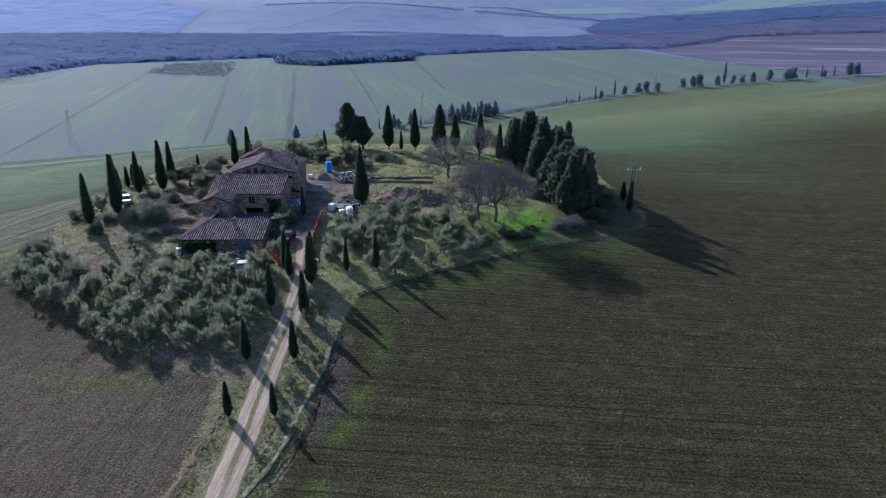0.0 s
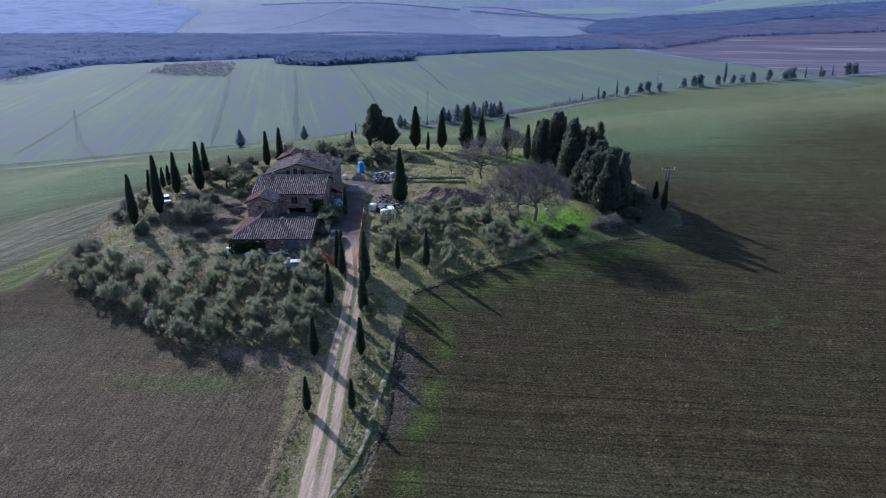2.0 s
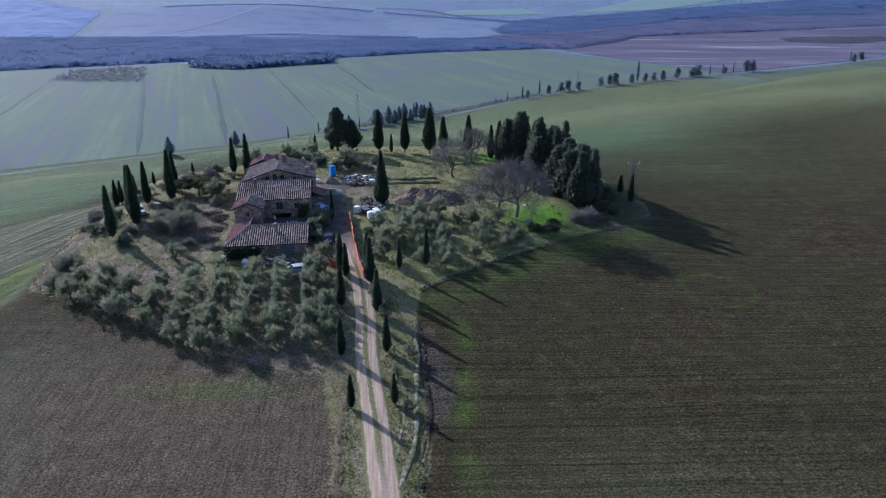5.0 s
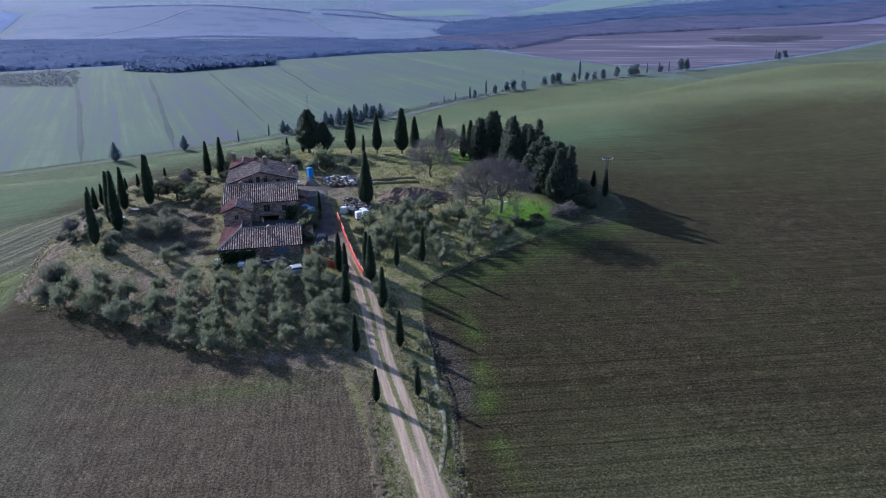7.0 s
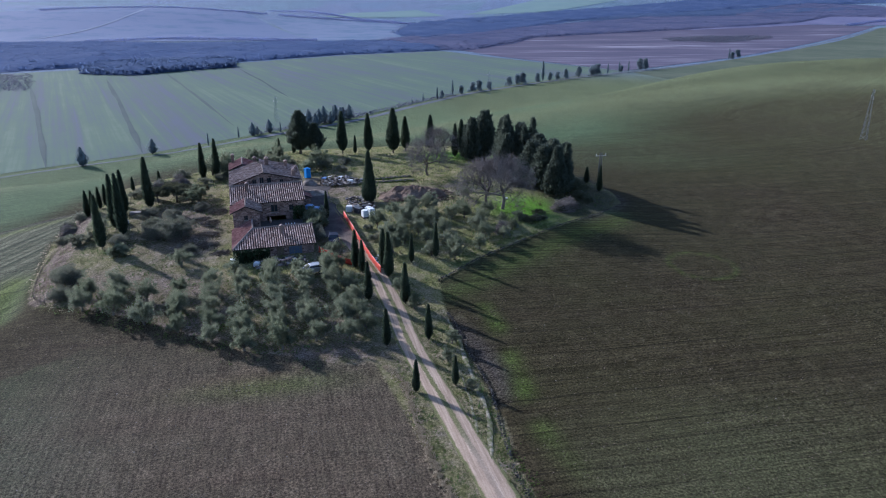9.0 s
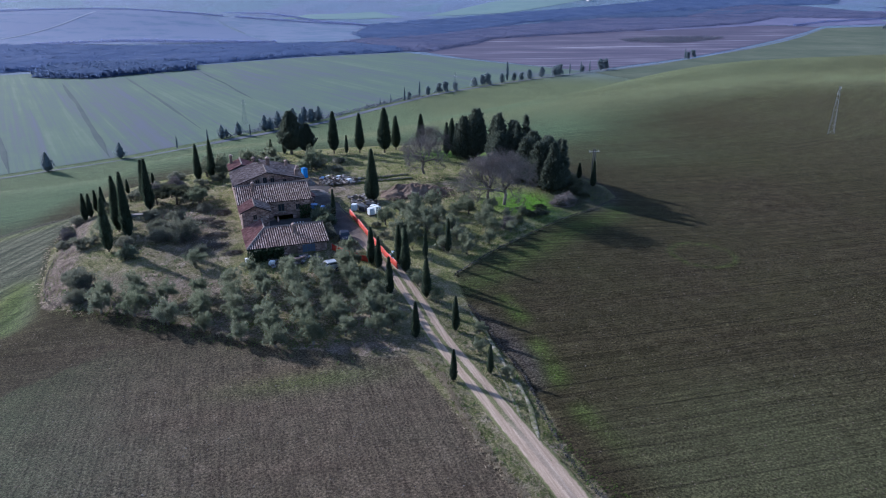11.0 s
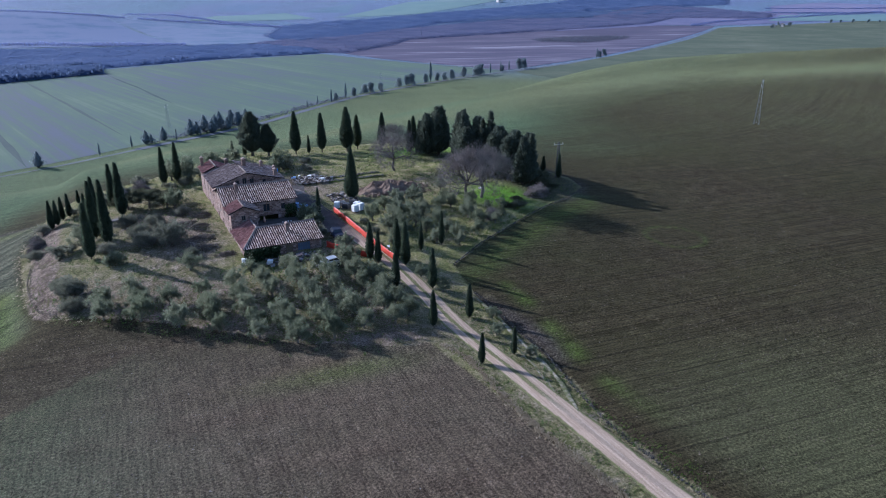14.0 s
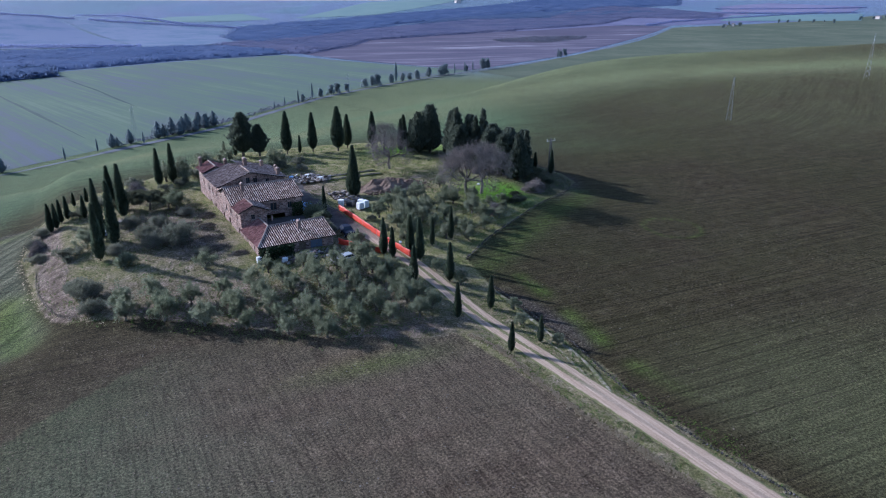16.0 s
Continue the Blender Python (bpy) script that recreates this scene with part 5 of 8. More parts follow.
parcel("field_violet", [(1100, 1600), (1560, 1640), (1680, 1530), (2050, 1480), (2500, 1900), (1900, 2000)], M_VIOLET, "pale stubble field beyond the clay, hazed violet", 0.9)
parcel("field_violet", [(2330, 1850), (2640, 1520), (3064, 1715), (3122, 2198), (2684, 2144)], M_VIOLET, "pale stubble field on the far plain, hazed violet", 1.0)
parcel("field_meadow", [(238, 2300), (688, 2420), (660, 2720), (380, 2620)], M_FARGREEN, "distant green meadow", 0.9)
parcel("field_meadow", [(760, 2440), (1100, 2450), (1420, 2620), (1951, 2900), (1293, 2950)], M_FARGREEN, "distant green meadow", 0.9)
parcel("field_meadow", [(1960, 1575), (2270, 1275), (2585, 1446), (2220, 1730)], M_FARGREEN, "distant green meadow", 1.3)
v, f = ribbon(spline([(-420, 1600), (-380, 1700), (-330, 1900), (-280, 2200)], 40), (-2.5, 0, 2.5), (1.5, 1.6, 1.5))
tagged(part("far_track", mesh_of("far_track", v, f, M_FARTRACK)), "thin pale track across the stubble field", "track", kind="structure")

# trees along the valley road
rng = np.random.default_rng(71)
spire = [cypress(s, 10.0, 1.1, 160, M_FARTREE, name="roadside_cypress") for s in (72, 73)]


def round_tree(seed):
    r = np.random.default_rng(seed)
    root = new("roadside_tree")
    v, f = tube([(0, 0, -0.3), (0, 0, 3.5)], [0.3, 0.2], 6)
    part("trunk", mesh_of("trunk", v, f, M_BARK), root)
    cen = []
    for _ in range(17):
        zc = 1.1 + 5.6 * r.random()
        c = np.array((r.normal() * (1.5 - 0.16 * zc), r.normal() * (1.5 - 0.16 * zc), zc))
        d = r.normal(size=(45, 3))
        d /= np.linalg.norm(d, axis=1)[:, None]
        cen.append(c + d * 1.5 * (0.5 + 0.5 * r.random((45, 1))))
    cen = np.concatenate(cen)
    q, t = leaf_quads(cen, 0.35 + 0.25 * r.random(len(cen)), r)
    part("crown", mesh_of("crown", q.tolist(), t.tolist(), M_FARTREE), root)
    return root


rounds = [round_tree(s) for s in (74, 75)]
spruces = [cypress(s, 8.0, 2.9, 520, M_FARTREE, wide=0.30, lobes=0.28, base=0.03, name="roadside_spruce", full=0.85) for s in (78, 79)]
for x, y, h, kind in [(-90, 409, 9, 1), (-60, 424, 8, 0), (-42, 441, 8, 0), (-33, 449, 9, 1), (-22, 458, 9, 1), (-15, 452, 8, 0), (-4, 468, 11, 1), (6, 476, 12, 1), (14, 481, 11, 1), (25, 488, 12, 0), (31, 492, 10, 1), (38, 497, 11, 1),
                      (100, 552, 7, 0), (113, 565, 8, 0), (128, 573, 12, 0), (134, 580, 8, 1), (150, 598, 14, 0), (160, 604, 9, 1), (176, 617, 11, 1), (184, 622, 12, 1), (196, 626, 10, 1),
                      (228, 652, 11, 1), (240, 660, 12, 1), (247, 664, 14, 1), (268, 672, 11, 1), (278, 680, 22, 0), (288, 684, 10, 1), (300, 690, 10, 1), (312, 694, 12, 1), (335, 708, 13, 1), (356, 715, 14, 1), (366, 722, 15, 1), (384, 728, 13, 0), (404, 736, 14, 0), (-30, 452, 6, 1), (0, 470, 9, 1), (10, 470, 10, 1), (18, 487, 12, 1), (34, 500, 9, 1), (1, 462, 7, 0), (22, 480, 9, 1), (28, 498, 11, 1), (410, 742, 9, 1), (424, 748, 13, 0), (446, 757, 16, 1), (458, 764, 15, 1), (655, 855, 16, 0), (664, 860, 12, 1)]:
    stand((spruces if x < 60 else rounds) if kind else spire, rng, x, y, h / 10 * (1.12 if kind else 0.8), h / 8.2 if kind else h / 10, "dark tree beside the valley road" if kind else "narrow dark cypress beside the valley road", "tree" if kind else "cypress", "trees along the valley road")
stand(spruces, rng, -123, 387, 1.1, 1.3, "dark rounded tree beside the valley road", "tree", "trees along the valley road")
for src in (*spire, *rounds, *spruces):
    remove_thing(src)


# far farmhouses among trees
M_FARWALL = surface("far_plaster", [(0.3, (0.42, 0.38, 0.36)), (0.7, (0.55, 0.50, 0.48))], 0.2, 2.0, 0.9, 0.0)
M_FARROOF = surface("far_roof", [(0.3, (0.26, 0.20, 0.20)), (0.7, (0.36, 0.28, 0.27))], 0.2, 2.0, 0.9, 0.0)


def far_house(x, y, w, d, h, turn):
    root = new("farmhouse")
    root.matrix_world = Matrix.Translation((x, y, gz(x, y))) @ Matrix.Rotation(turn, 4, "Z")
    boxed("wall", M_FARWALL, root, (-w / 2, w / 2, -d / 2, d / 2, -1, h))
    bm = bmesh.new()
    e = 0.5
    a = [bm.verts.new(q) for q in ((-w / 2 - e, -d / 2 - e, h), (w / 2 + e, -d / 2 - e, h), (w / 2 + e, d / 2 + e, h), (-w / 2 - e, d / 2 + e, h), (-w / 2 - e, 0, h + d * 0.22), (w / 2 + e, 0, h + d * 0.22))]
    for q in ((0, 1, 5, 4), (2, 3, 4, 5), (1, 2, 5), (3, 0, 4), (3, 2, 1, 0)):
        bm.faces.new([a[k] for k in q])
    bm_part("roof", bm, M_FARROOF, root)
    for k in (-0.3, 0.0, 0.3):
        boxed("window", M_GLASS_FAR, root, (k * w - 0.7, k * w + 0.7, -d / 2 - 0.05, -d / 2 + 0.1, h * 0.5, h * 0.5 + 1.6))
    tagged(root, "pale distant farmhouse with a low tiled roof among trees", "farmhouse", "far farmhouses")


M_GLASS_FAR = surface("dark_panes", [(0.3, (0.05, 0.055, 0.065)), (0.7, (0.09, 0.095, 0.11))], 0.5, 3.0, 0.3, 0.0)
far_house(1800, 1400, 20, 11, 7, 0.5)
far_house(1772, 1408, 12, 9, 5, 0.9)
far_house(2391, 1286, 24, 12, 8, 0.2)
far_house(2420, 1310, 14, 9, 5, 1.0)
far_house(1603, 2675, 26, 14, 9, 0.2)
rounds = [round_tree(s) for s in (76, 77)]
for x, y, h in [(1752, 1396, 10), (1765, 1380, 8), (1786, 1384, 9), (1822, 1390, 12), (1834, 1404, 11), (1812, 1424, 13), (1700, 1360, 9), (1730, 1378, 8), (2017, 1395, 13), (2040, 1380, 11), (2070, 1360, 13), (2100, 1330, 12), (2117, 1275, 14), (2140, 1320, 9), (2290, 1290, 15), (2330, 1270, 12), (2360, 1285, 12), (2440, 1290, 13), (2470, 1250, 14), (2500, 1270, 12), (2540, 1240, 13), (690, 880, 13)]:
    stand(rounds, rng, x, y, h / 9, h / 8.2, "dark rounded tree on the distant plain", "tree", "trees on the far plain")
for src in rounds:
    remove_thing(src)

# ---- the farmhouse ----
def stone_material():
    """Rubble stonework: uneven stones of several browns in pale lime joints, with old render in patches."""
    m, n, l, b = nodes_of("rubble_stone")
    pos = n.new("ShaderNodeNewGeometry").outputs["Position"]
    cells, edge = n.new("ShaderNodeTexVoronoi"), n.new("ShaderNodeTexVoronoi")
    edge.feature = "DISTANCE_TO_EDGE"
    vec = mapped(n, l, pos, 0.0, (1.0, 1.0, 1.7))
    for q in (cells, edge):
        q.inputs["Scale"].default_value = 2.6
        l.new(vec, q.inputs["Vector"])
    sep = n.new("ShaderNodeSeparateColor")
    l.new(cells.outputs["Color"], sep.inputs[0])
    stone = ramp_node(n, l, sep.outputs[0], [(0.0, (0.092, 0.058, 0.048)), (0.4, (0.166, 0.108, 0.089)), (0.7, (0.238, 0.158, 0.131)), (1.0, (0.335, 0.238, 0.198))])
    patches = noise_node(n, l, pos, 0.55, 5.0, 0.65)
    stone = mix_node(n, l, 0.6, stone, mix_node(n, l, 1.0, stone, ramp_node(n, l, patches, [(0.35, (0.45, 0.42, 0.40)), (0.65, (1.5, 1.45, 1.4))]), "MULTIPLY"))
    joint = math_node(n, l, "MULTIPLY", edge.outputs["Distance"], 14.0, clamp=True)
    col = mix_node(n, l, joint, (0.20, 0.17, 0.145), stone)
    old = math_node(n, l, "MULTIPLY", math_node(n, l, "SUBTRACT", noise_node(n, l, pos, 0.35, 4.0, 0.6), 0.55), 6.0, clamp=True)
    col = mix_node(n, l, math_node(n, l, "MULTIPLY", old, 0.6), col, (0.26, 0.215, 0.185))
    l.new(col, b.inputs["Base Color"])
    b.inputs["Roughness"].default_value, b.inputs["Specular IOR Level"].default_value = 0.95, 0.2
    bump_node(n, l, b, math_node(n, l, "ADD", joint, noise_node(n, l, pos, 6.0, 4.0, 0.7)), 0.8, 0.06)
    return m


M_STONE = stone_material()
M_TILE = surface("clay_tiles", [(0.2, (0.175, 0.120, 0.100)), (0.5, (0.285, 0.212, 0.180)), (0.8, (0.45, 0.365, 0.32))], 0.35, 5.0, 0.9, 0.5, 0.04, islands=True, vary=0.6)
M_TILE_UNDER = surface("tile_channels", [(0.3, (0.022, 0.018, 0.017)), (0.7, (0.050, 0.041, 0.038))], 0.8, 5.0, 0.95, 0.4, 0.04)
M_OLDTILE = surface("mossy_old_tiles", [(0.2, (0.105, 0.076, 0.066)), (0.5, (0.185, 0.138, 0.120)), (0.8, (0.31, 0.245, 0.215))], 0.4, 5.0, 0.92, 0.5, 0.04, islands=True, vary=0.55)
M_RED = surface("new_red_tiles", [(0.2, (0.125, 0.062, 0.054)), (0.5, (0.195, 0.096, 0.084)), (0.8, (0.29, 0.160, 0.138))], 0.6, 6.0, 0.85, 0.5, 0.04, islands=True, vary=0.45)
M_RIDGE = surface("ridge_mortar", [(0.3, (0.15, 0.115, 0.10)), (0.7, (0.27, 0.22, 0.19))], 1.5, 6.0, 0.9, 0.5, 0.04)
M_BRICK = surface("chimney_brick", [(0.3, (0.105, 0.072, 0.060)), (0.7, (0.205, 0.148, 0.124))], 2.5, 9.0, 0.9, 0.7, 0.03)
M_WOOD = surface("weathered_wood", [(0.3, (0.09, 0.065, 0.045)), (0.7, (0.19, 0.145, 0.105))], 3.0, 20.0, 0.8, 0.4, 0.02, coords="object")
M_BLUEGREY = surface("blue_grey_paint", [(0.3, (0.055, 0.07, 0.10)), (0.7, (0.095, 0.12, 0.165))], 2.0, 12.0, 0.5, 0.2, 0.01, coords="object")
M_WHITE = surface("chalky_white", [(0.3, (0.48, 0.48, 0.47)), (0.7, (0.68, 0.68, 0.66))], 2.5, 9.0, 0.6, 0.3, 0.02, coords="object")
M_TERRA = surface("terracotta", [(0.3, (0.42, 0.24, 0.17)), (0.7, (0.62, 0.42, 0.33))], 3.0, 12.0, 0.8, 0.3, 0.01, coords="object")
M_PLASTER = surface("grey_render", [(0.3, (0.14, 0.125, 0.11)), (0.7, (0.25, 0.225, 0.205))], 0.9, 7.0, 0.9, 0.4, 0.03)
M_IVY = leafy("ivy_leaf", [(0.0, (0.012, 0.020, 0.010)), (0.6, (0.030, 0.045, 0.020)), (1.0, (0.07, 0.085, 0.035))], 0.6, 0.1)


def glass_material():
    m, n, l, b = nodes_of("window_glass")
    b.inputs["Base Color"].default_value = (0.02, 0.025, 0.03, 1)
    b.inputs["Roughness"].default_value = 0.08
    return m


M_GLASS = glass_material()


def wall_mesh(name, parent, axis, at, thick, a0, a1, z0, z1, holes=(), mat=None):
    """A wall along x (axis 'x', at = its y) or along y, with rectangular openings right through it."""
    us = sorted({a0, a1, *[h[0] for h in holes], *[h[1] for h in holes]})
    zs = sorted({z0, z1, *[h[2] for h in holes], *[h[3] for h in holes]})
    bm = bmesh.new()
    for u0, u1 in zip(us, us[1:]):
        for w0, w1 in zip(zs, zs[1:]):
            cu, cw = (u0 + u1) / 2, (w0 + w1) / 2
            if any(h[0] < cu < h[1] and h[2] < cw < h[3] for h in holes):
                continue
            if axis == "x":
                box(bm, u0, u1, at, at + thick, w0, w1)
            else:
                box(bm, at, at + thick, u0, u1, w0, w1)
    bmesh.ops.remove_doubles(bm, verts=bm.verts, dist=0.0005)
    return bm_part(name, bm, mat or M_STONE, parent)


def window(parent, axis, at, thick, u0, u1, z0, z1, out=-1):
    """A window set back in its opening: frame, sill, pane. out: which way is outside along the normal."""
    f = 0.07
    mid = at + thick * (0.5 + 0.12 * out)
    bm = bmesh.new()
    for a, b, c, d in ((u0, u0 + f, z0, z1), (u1 - f, u1, z0, z1), (u0 + f, u1 - f, z0, z0 + f), (u0 + f, u1 - f, z1 - f, z1), ((u0 + u1) / 2 - 0.03, (u0 + u1) / 2 + 0.03, z0 + f, z1 - f)):
        if axis == "x":
            box(bm, a, b, mid - 0.04, mid + 0.04, c, d)
        else:
            box(bm, mid - 0.04, mid + 0.04, a, b, c, d)
    w = bm_part("window", bm, M_WOOD, parent)
    dims = (u0 + f, u1 - f, mid - 0.012, mid + 0.012, z0 + f, z1 - f) if axis == "x" else (mid - 0.012, mid + 0.012, u0 + f, u1 - f, z0 + f, z1 - f)
    boxed("pane", M_GLASS, w, dims)
    face = at if out < 0 else at + thick
    lo, hi = sorted((face + out * 0.10, face - out * 0.10))
    dims = (u0 - 0.08, u1 + 0.08, lo, hi, z0 - 0.09, z0 - 0.003) if axis == "x" else (lo, hi, u0 - 0.08, u1 + 0.08, z0 - 0.09, z0 - 0.003)
    boxed("sill", M_PLASTER, w, dims)


def roof_slope(parent, corners, mat, pitch=0.37, seed=0, name="roof", under=None, tile=0.42, rad=0.10):
    """A tiled slope over the given outline (first two corners are the eave): a slab of channels with courses of barrel tiles on it."""
    rng = np.random.default_rng(seed)
    P = [Vector(c) for c in corners]
    u = (P[1] - P[0]).normalized()
    nrm = u.cross(P[-1] - P[0]).normalized()
    if nrm.z < 0:
        nrm = -nrm
    vdir = nrm.cross(u)
    if vdir.z < 0:
        vdir = -vdir
    low = [p - nrm * 0.14 for p in P]
    k = len(P)
    faces = [tuple(range(k)), tuple(range(2 * k - 1, k - 1, -1))] + [(i, (i + 1) % k, (i + 1) % k + k, i + k) for i in range(k)]
    slab = part(name, mesh_of(name, P + low, faces, under or M_TILE_UNDER), parent)
    uv = [((p - P[0]).dot(u), (p - P[0]).dot(vdir)) for p in P]
    chunks = []
    s = min(q[0] for q in uv) + pitch / 2
    end = max(q[0] for q in uv)
    while s < end:
        cuts = []
        for (a, b), (c, d) in zip(uv, uv[1:] + uv[:1]):
            if (a - s) * (c - s) < 0:
                cuts.append(b + (d - b) * (s - a) / (c - a))
        if len(cuts) >= 2 and max(cuts) - min(cuts) > 0.25:
            lo, hi = min(cuts) - 0.06, max(cuts)
            n = max(1, int((hi - lo) / tile))
            for i in range(n):
                v0, v1 = lo + (hi - lo) * i / n, lo + (hi - lo) * (i + 1) / n + 0.05
                off = rng.normal() * 0.012
                ring = []
                for v, r, h in ((v0, rad * 1.08, 0.035), (v1, rad * 0.88, 0.0)):
                    for a in (0.0, 0.30, 0.5, 0.70, 1.0):
                        w = math.pi * a
                        ring.append(P[0] + u * (s + off - r * math.cos(w)) + vdir * v + nrm * (0.004 + h + r * 0.85 * math.sin(w)))
                chunks.append((ring, [(j, j + 1, j + 6, j + 5) for j in range(4)] + [(0, 4, 3, 2, 1)]))
        s += pitch
    v, f = merged(chunks)
    tagged(part("tiles", mesh_of("tiles", v, f, mat), slab), kind="stuff")
    return slab


def ridge_cap(parent, a, b, seed=0):
    """A row of half-round ridge tiles set in mortar."""
    rng = np.random.default_rng(seed)
    a, b = Vector(a), Vector(b)
    d = b - a
    n = max(2, int(d.length / 0.42))
    chunks = []
    for i in range(n):
        p, q = a + d * (i / n), a + d * ((i + 1) / n + 0.012)
        chunks.append(tube([p + Vector((0, 0, 0.05 + 0.02 * rng.random())), q + Vector((0, 0, 0.05))], [0.16, 0.135], 7))
    v, f = merged(chunks)
    part("ridge_tiles", mesh_of("ridge_tiles", v, f, M_RIDGE), parent)


def chimney(parent, x, y, z0, z1, w=0.35):
    """A brick stack with a projecting course and a little tiled hood on four stubs."""
    bm = bmesh.new()
    box(bm, x - w, x + w, y - w, y + w, z0, z1 - 0.32)
    box(bm, x - w - 0.08, x + w + 0.08, y - w - 0.08, y + w + 0.08, z1 - 0.32, z1 - 0.22)
    for sx in (-1, 1):
        for sy in (-1, 1):
            box(bm, x + sx * w * 0.75 - 0.08, x + sx * w * 0.75 + 0.08, y + sy * w * 0.75 - 0.08, y + sy * w * 0.75 + 0.08, z1 - 0.22, z1)
    c = bm_part("chimney", bm, M_BRICK, parent)
    bm = bmesh.new()
    r = w + 0.12
    base = [bm.verts.new((x + i * r, y + j * r, z1)) for i, j in ((-1, -1), (1, -1), (1, 1), (-1, 1))]
    top = [bm.verts.new((x - 0.05, y + j * r, z1 + 0.24)) for j in (-1, 1)] + [bm.verts.new((x + 0.05, y + j * r, z1 + 0.24)) for j in (1, -1)]
    bm.faces.new(base[::-1])
    bm.faces.new((base[0], top[0], top[1], base[3]))
    bm.faces.new((base[1], base[2], top[2], top[3]))
    bm.faces.new((top[0], top[3], top[2], top[1]))
    bm.faces.new((base[0], base[1], top[3], top[0]))
    bm.faces.new((base[3], top[1], top[2], base[2]))
    bm_part("hood", bm, M_OLDTILE, c)


def gable(parent, axis, at, thick, a0, a1, z0, peak_a, peak_z, name="gable", z1=None):
    """A triangular wall top."""
    bm = bmesh.new()
    pts = [(a0, z0), (a1, z0), (a1, z1 or z0), (peak_a, peak_z)] if z1 else [(a0, z0), (a1, z0), (peak_a, peak_z)]
    rings = []
    for d in (at, at + thick):
        rings.append([bm.verts.new((a, d, z) if axis == "x" else (d, a, z)) for a, z in pts])
    bm.faces.new(rings[0])
    bm.faces.new(rings[1][::-1])
    k = len(pts)
    for i in range(k):
        bm.faces.new((rings[0][i], rings[1][i], rings[1][(i + 1) % k], rings[0][(i + 1) % k]))
    bmesh.ops.recalc_face_normals(bm, faces=bm.faces)
    bm_part(name, bm, M_STONE, parent)


house = tagged(new("farmhouse"), "old rambling stone farmhouse with weathered clay tile roofs", "house")
T = 0.5
# low front range with the garage
wall_mesh("wall", house, "x", 100.0, T, -41.3, -28.9, -3.6, 0.42, [(-37.2, -36.3, -0.9, 0.0), (-32.9, -30.8, -1.75, 0.05), (-34.9, -33.7, -1.75, 0.0)])
wall_mesh("wall", house, "y", -41.3, T, 100.5, 110.3, -3.6, 0.42, [(103.2, 103.9, -1.2, -0.4), (107.0, 107.9, -2.0, -0.2)])
wall_mesh("wall", house, "y", -29.4, T, 100.5, 109.6, -3.6, 0.42, [(104.0, 104.9, -0.9, 0.0)])
wall_mesh("wall", house, "x", 109.6, T, -36.9, -28.9, -3.6, 0.42)
gable(house, "y", -29.4, T, 100.0, 110.1, 0.42, 105.1, 1.78)
window(house, "x", 100.0, T, -37.2, -36.3, -0.9, 0.0)
window(house, "y", -29.4, T, 104.0, 104.9, -0.9, 0.0, out=1)
window(house, "y", -41.3, T, 103.2, 103.9, -1.2, -0.4)
roof_slope(house, [(-41.75, 99.55, 0.42), (-28.5, 99.55, 0.42), (-28.5, 105.1, 2.02), (-38.3, 105.1, 2.02)], M_TILE, seed=1)
roof_slope(house, [(-28.5, 110.25, 0.42), (-38.3, 110.25, 0.42), (-38.3, 105.1, 2.02), (-28.5, 105.1, 2.02)], M_TILE, seed=2)
roof_slope(house, [(-41.75, 110.25, 0.42), (-41.75, 99.55, 0.42), (-38.3, 105.1, 2.02), (-38.3, 110.25, 2.02)], M_RED, seed=3, pitch=0.33)
ridge_cap(house, (-38.3, 105.1, 2.02), (-28.5, 105.1, 2.02), 1)
ridge_cap(house, (-41.7, 99.6, 0.44), (-38.3, 105.1, 2.02), 2)
ridge_cap(house, (-38.3, 105.1, 2.02), (-38.3, 110.25, 2.02), 3)
chimney(house, -33.7, 103.0, 0.9, 2.75, 0.27)
# arched garage doors
for x0, x1, mat in ((-32.9, -30.8, M_BLUEGREY), (-34.9, -33.7, M_WOOD)):
    bm = bmesh.new()
    for i in range(5):
        w = (x1 - x0) / 5
        box(bm, x0 + i * w + 0.015, x0 + (i + 1) * w - 0.015, 100.16, 100.22, -1.72, 0.0, 0.01)
    door = bm_part("garage_door", bm, mat, house)
    boxed("door_handle", M_WOOD, door, ((x0 + x1) / 2 - 0.03, (x0 + x1) / 2 + 0.03, 100.10, 100.16, -0.85, -0.65))
# square tower block on the west corner
wall_mesh("wall", house, "x", 110.3, T, -41.4, -36.9, -3.0, 3.5, [(-39.6, -38.9, 1.9, 2.8)])
wall_mesh("wall", house, "y", -41.4, T, 110.8, 114.9, -3.0, 3.5, [(111.6, 112.4, -1.6, 0.4), (112.5, 113.2, 1.6, 2.6)])
wall_mesh("wall", house, "y", -37.4, T, 110.8, 114.9, -3.0, 3.5)
gable(house, "x", 110.3, T, -41.4, -36.9, 3.5, -39.15, 4.35)
window(house, "x", 110.3, T, -39.6, -38.9, 1.9, 2.8)
window(house, "y", -41.4, T, 112.5, 113.2, 1.6, 2.6)
roof_slope(house, [(-41.8, 115.2, 3.35), (-41.8, 109.95, 3.35), (-39.15, 109.95, 4.5), (-39.15, 115.2, 4.5)], M_RED, seed=4)
roof_slope(house, [(-36.5, 109.95, 3.35), (-36.5, 115.2, 3.35), (-39.15, 115.2, 4.5), (-39.15, 109.95, 4.5)], M_OLDTILE, seed=5)
ridge_cap(house, (-39.15, 109.95, 4.5), (-39.15, 115.2, 4.5), 4)
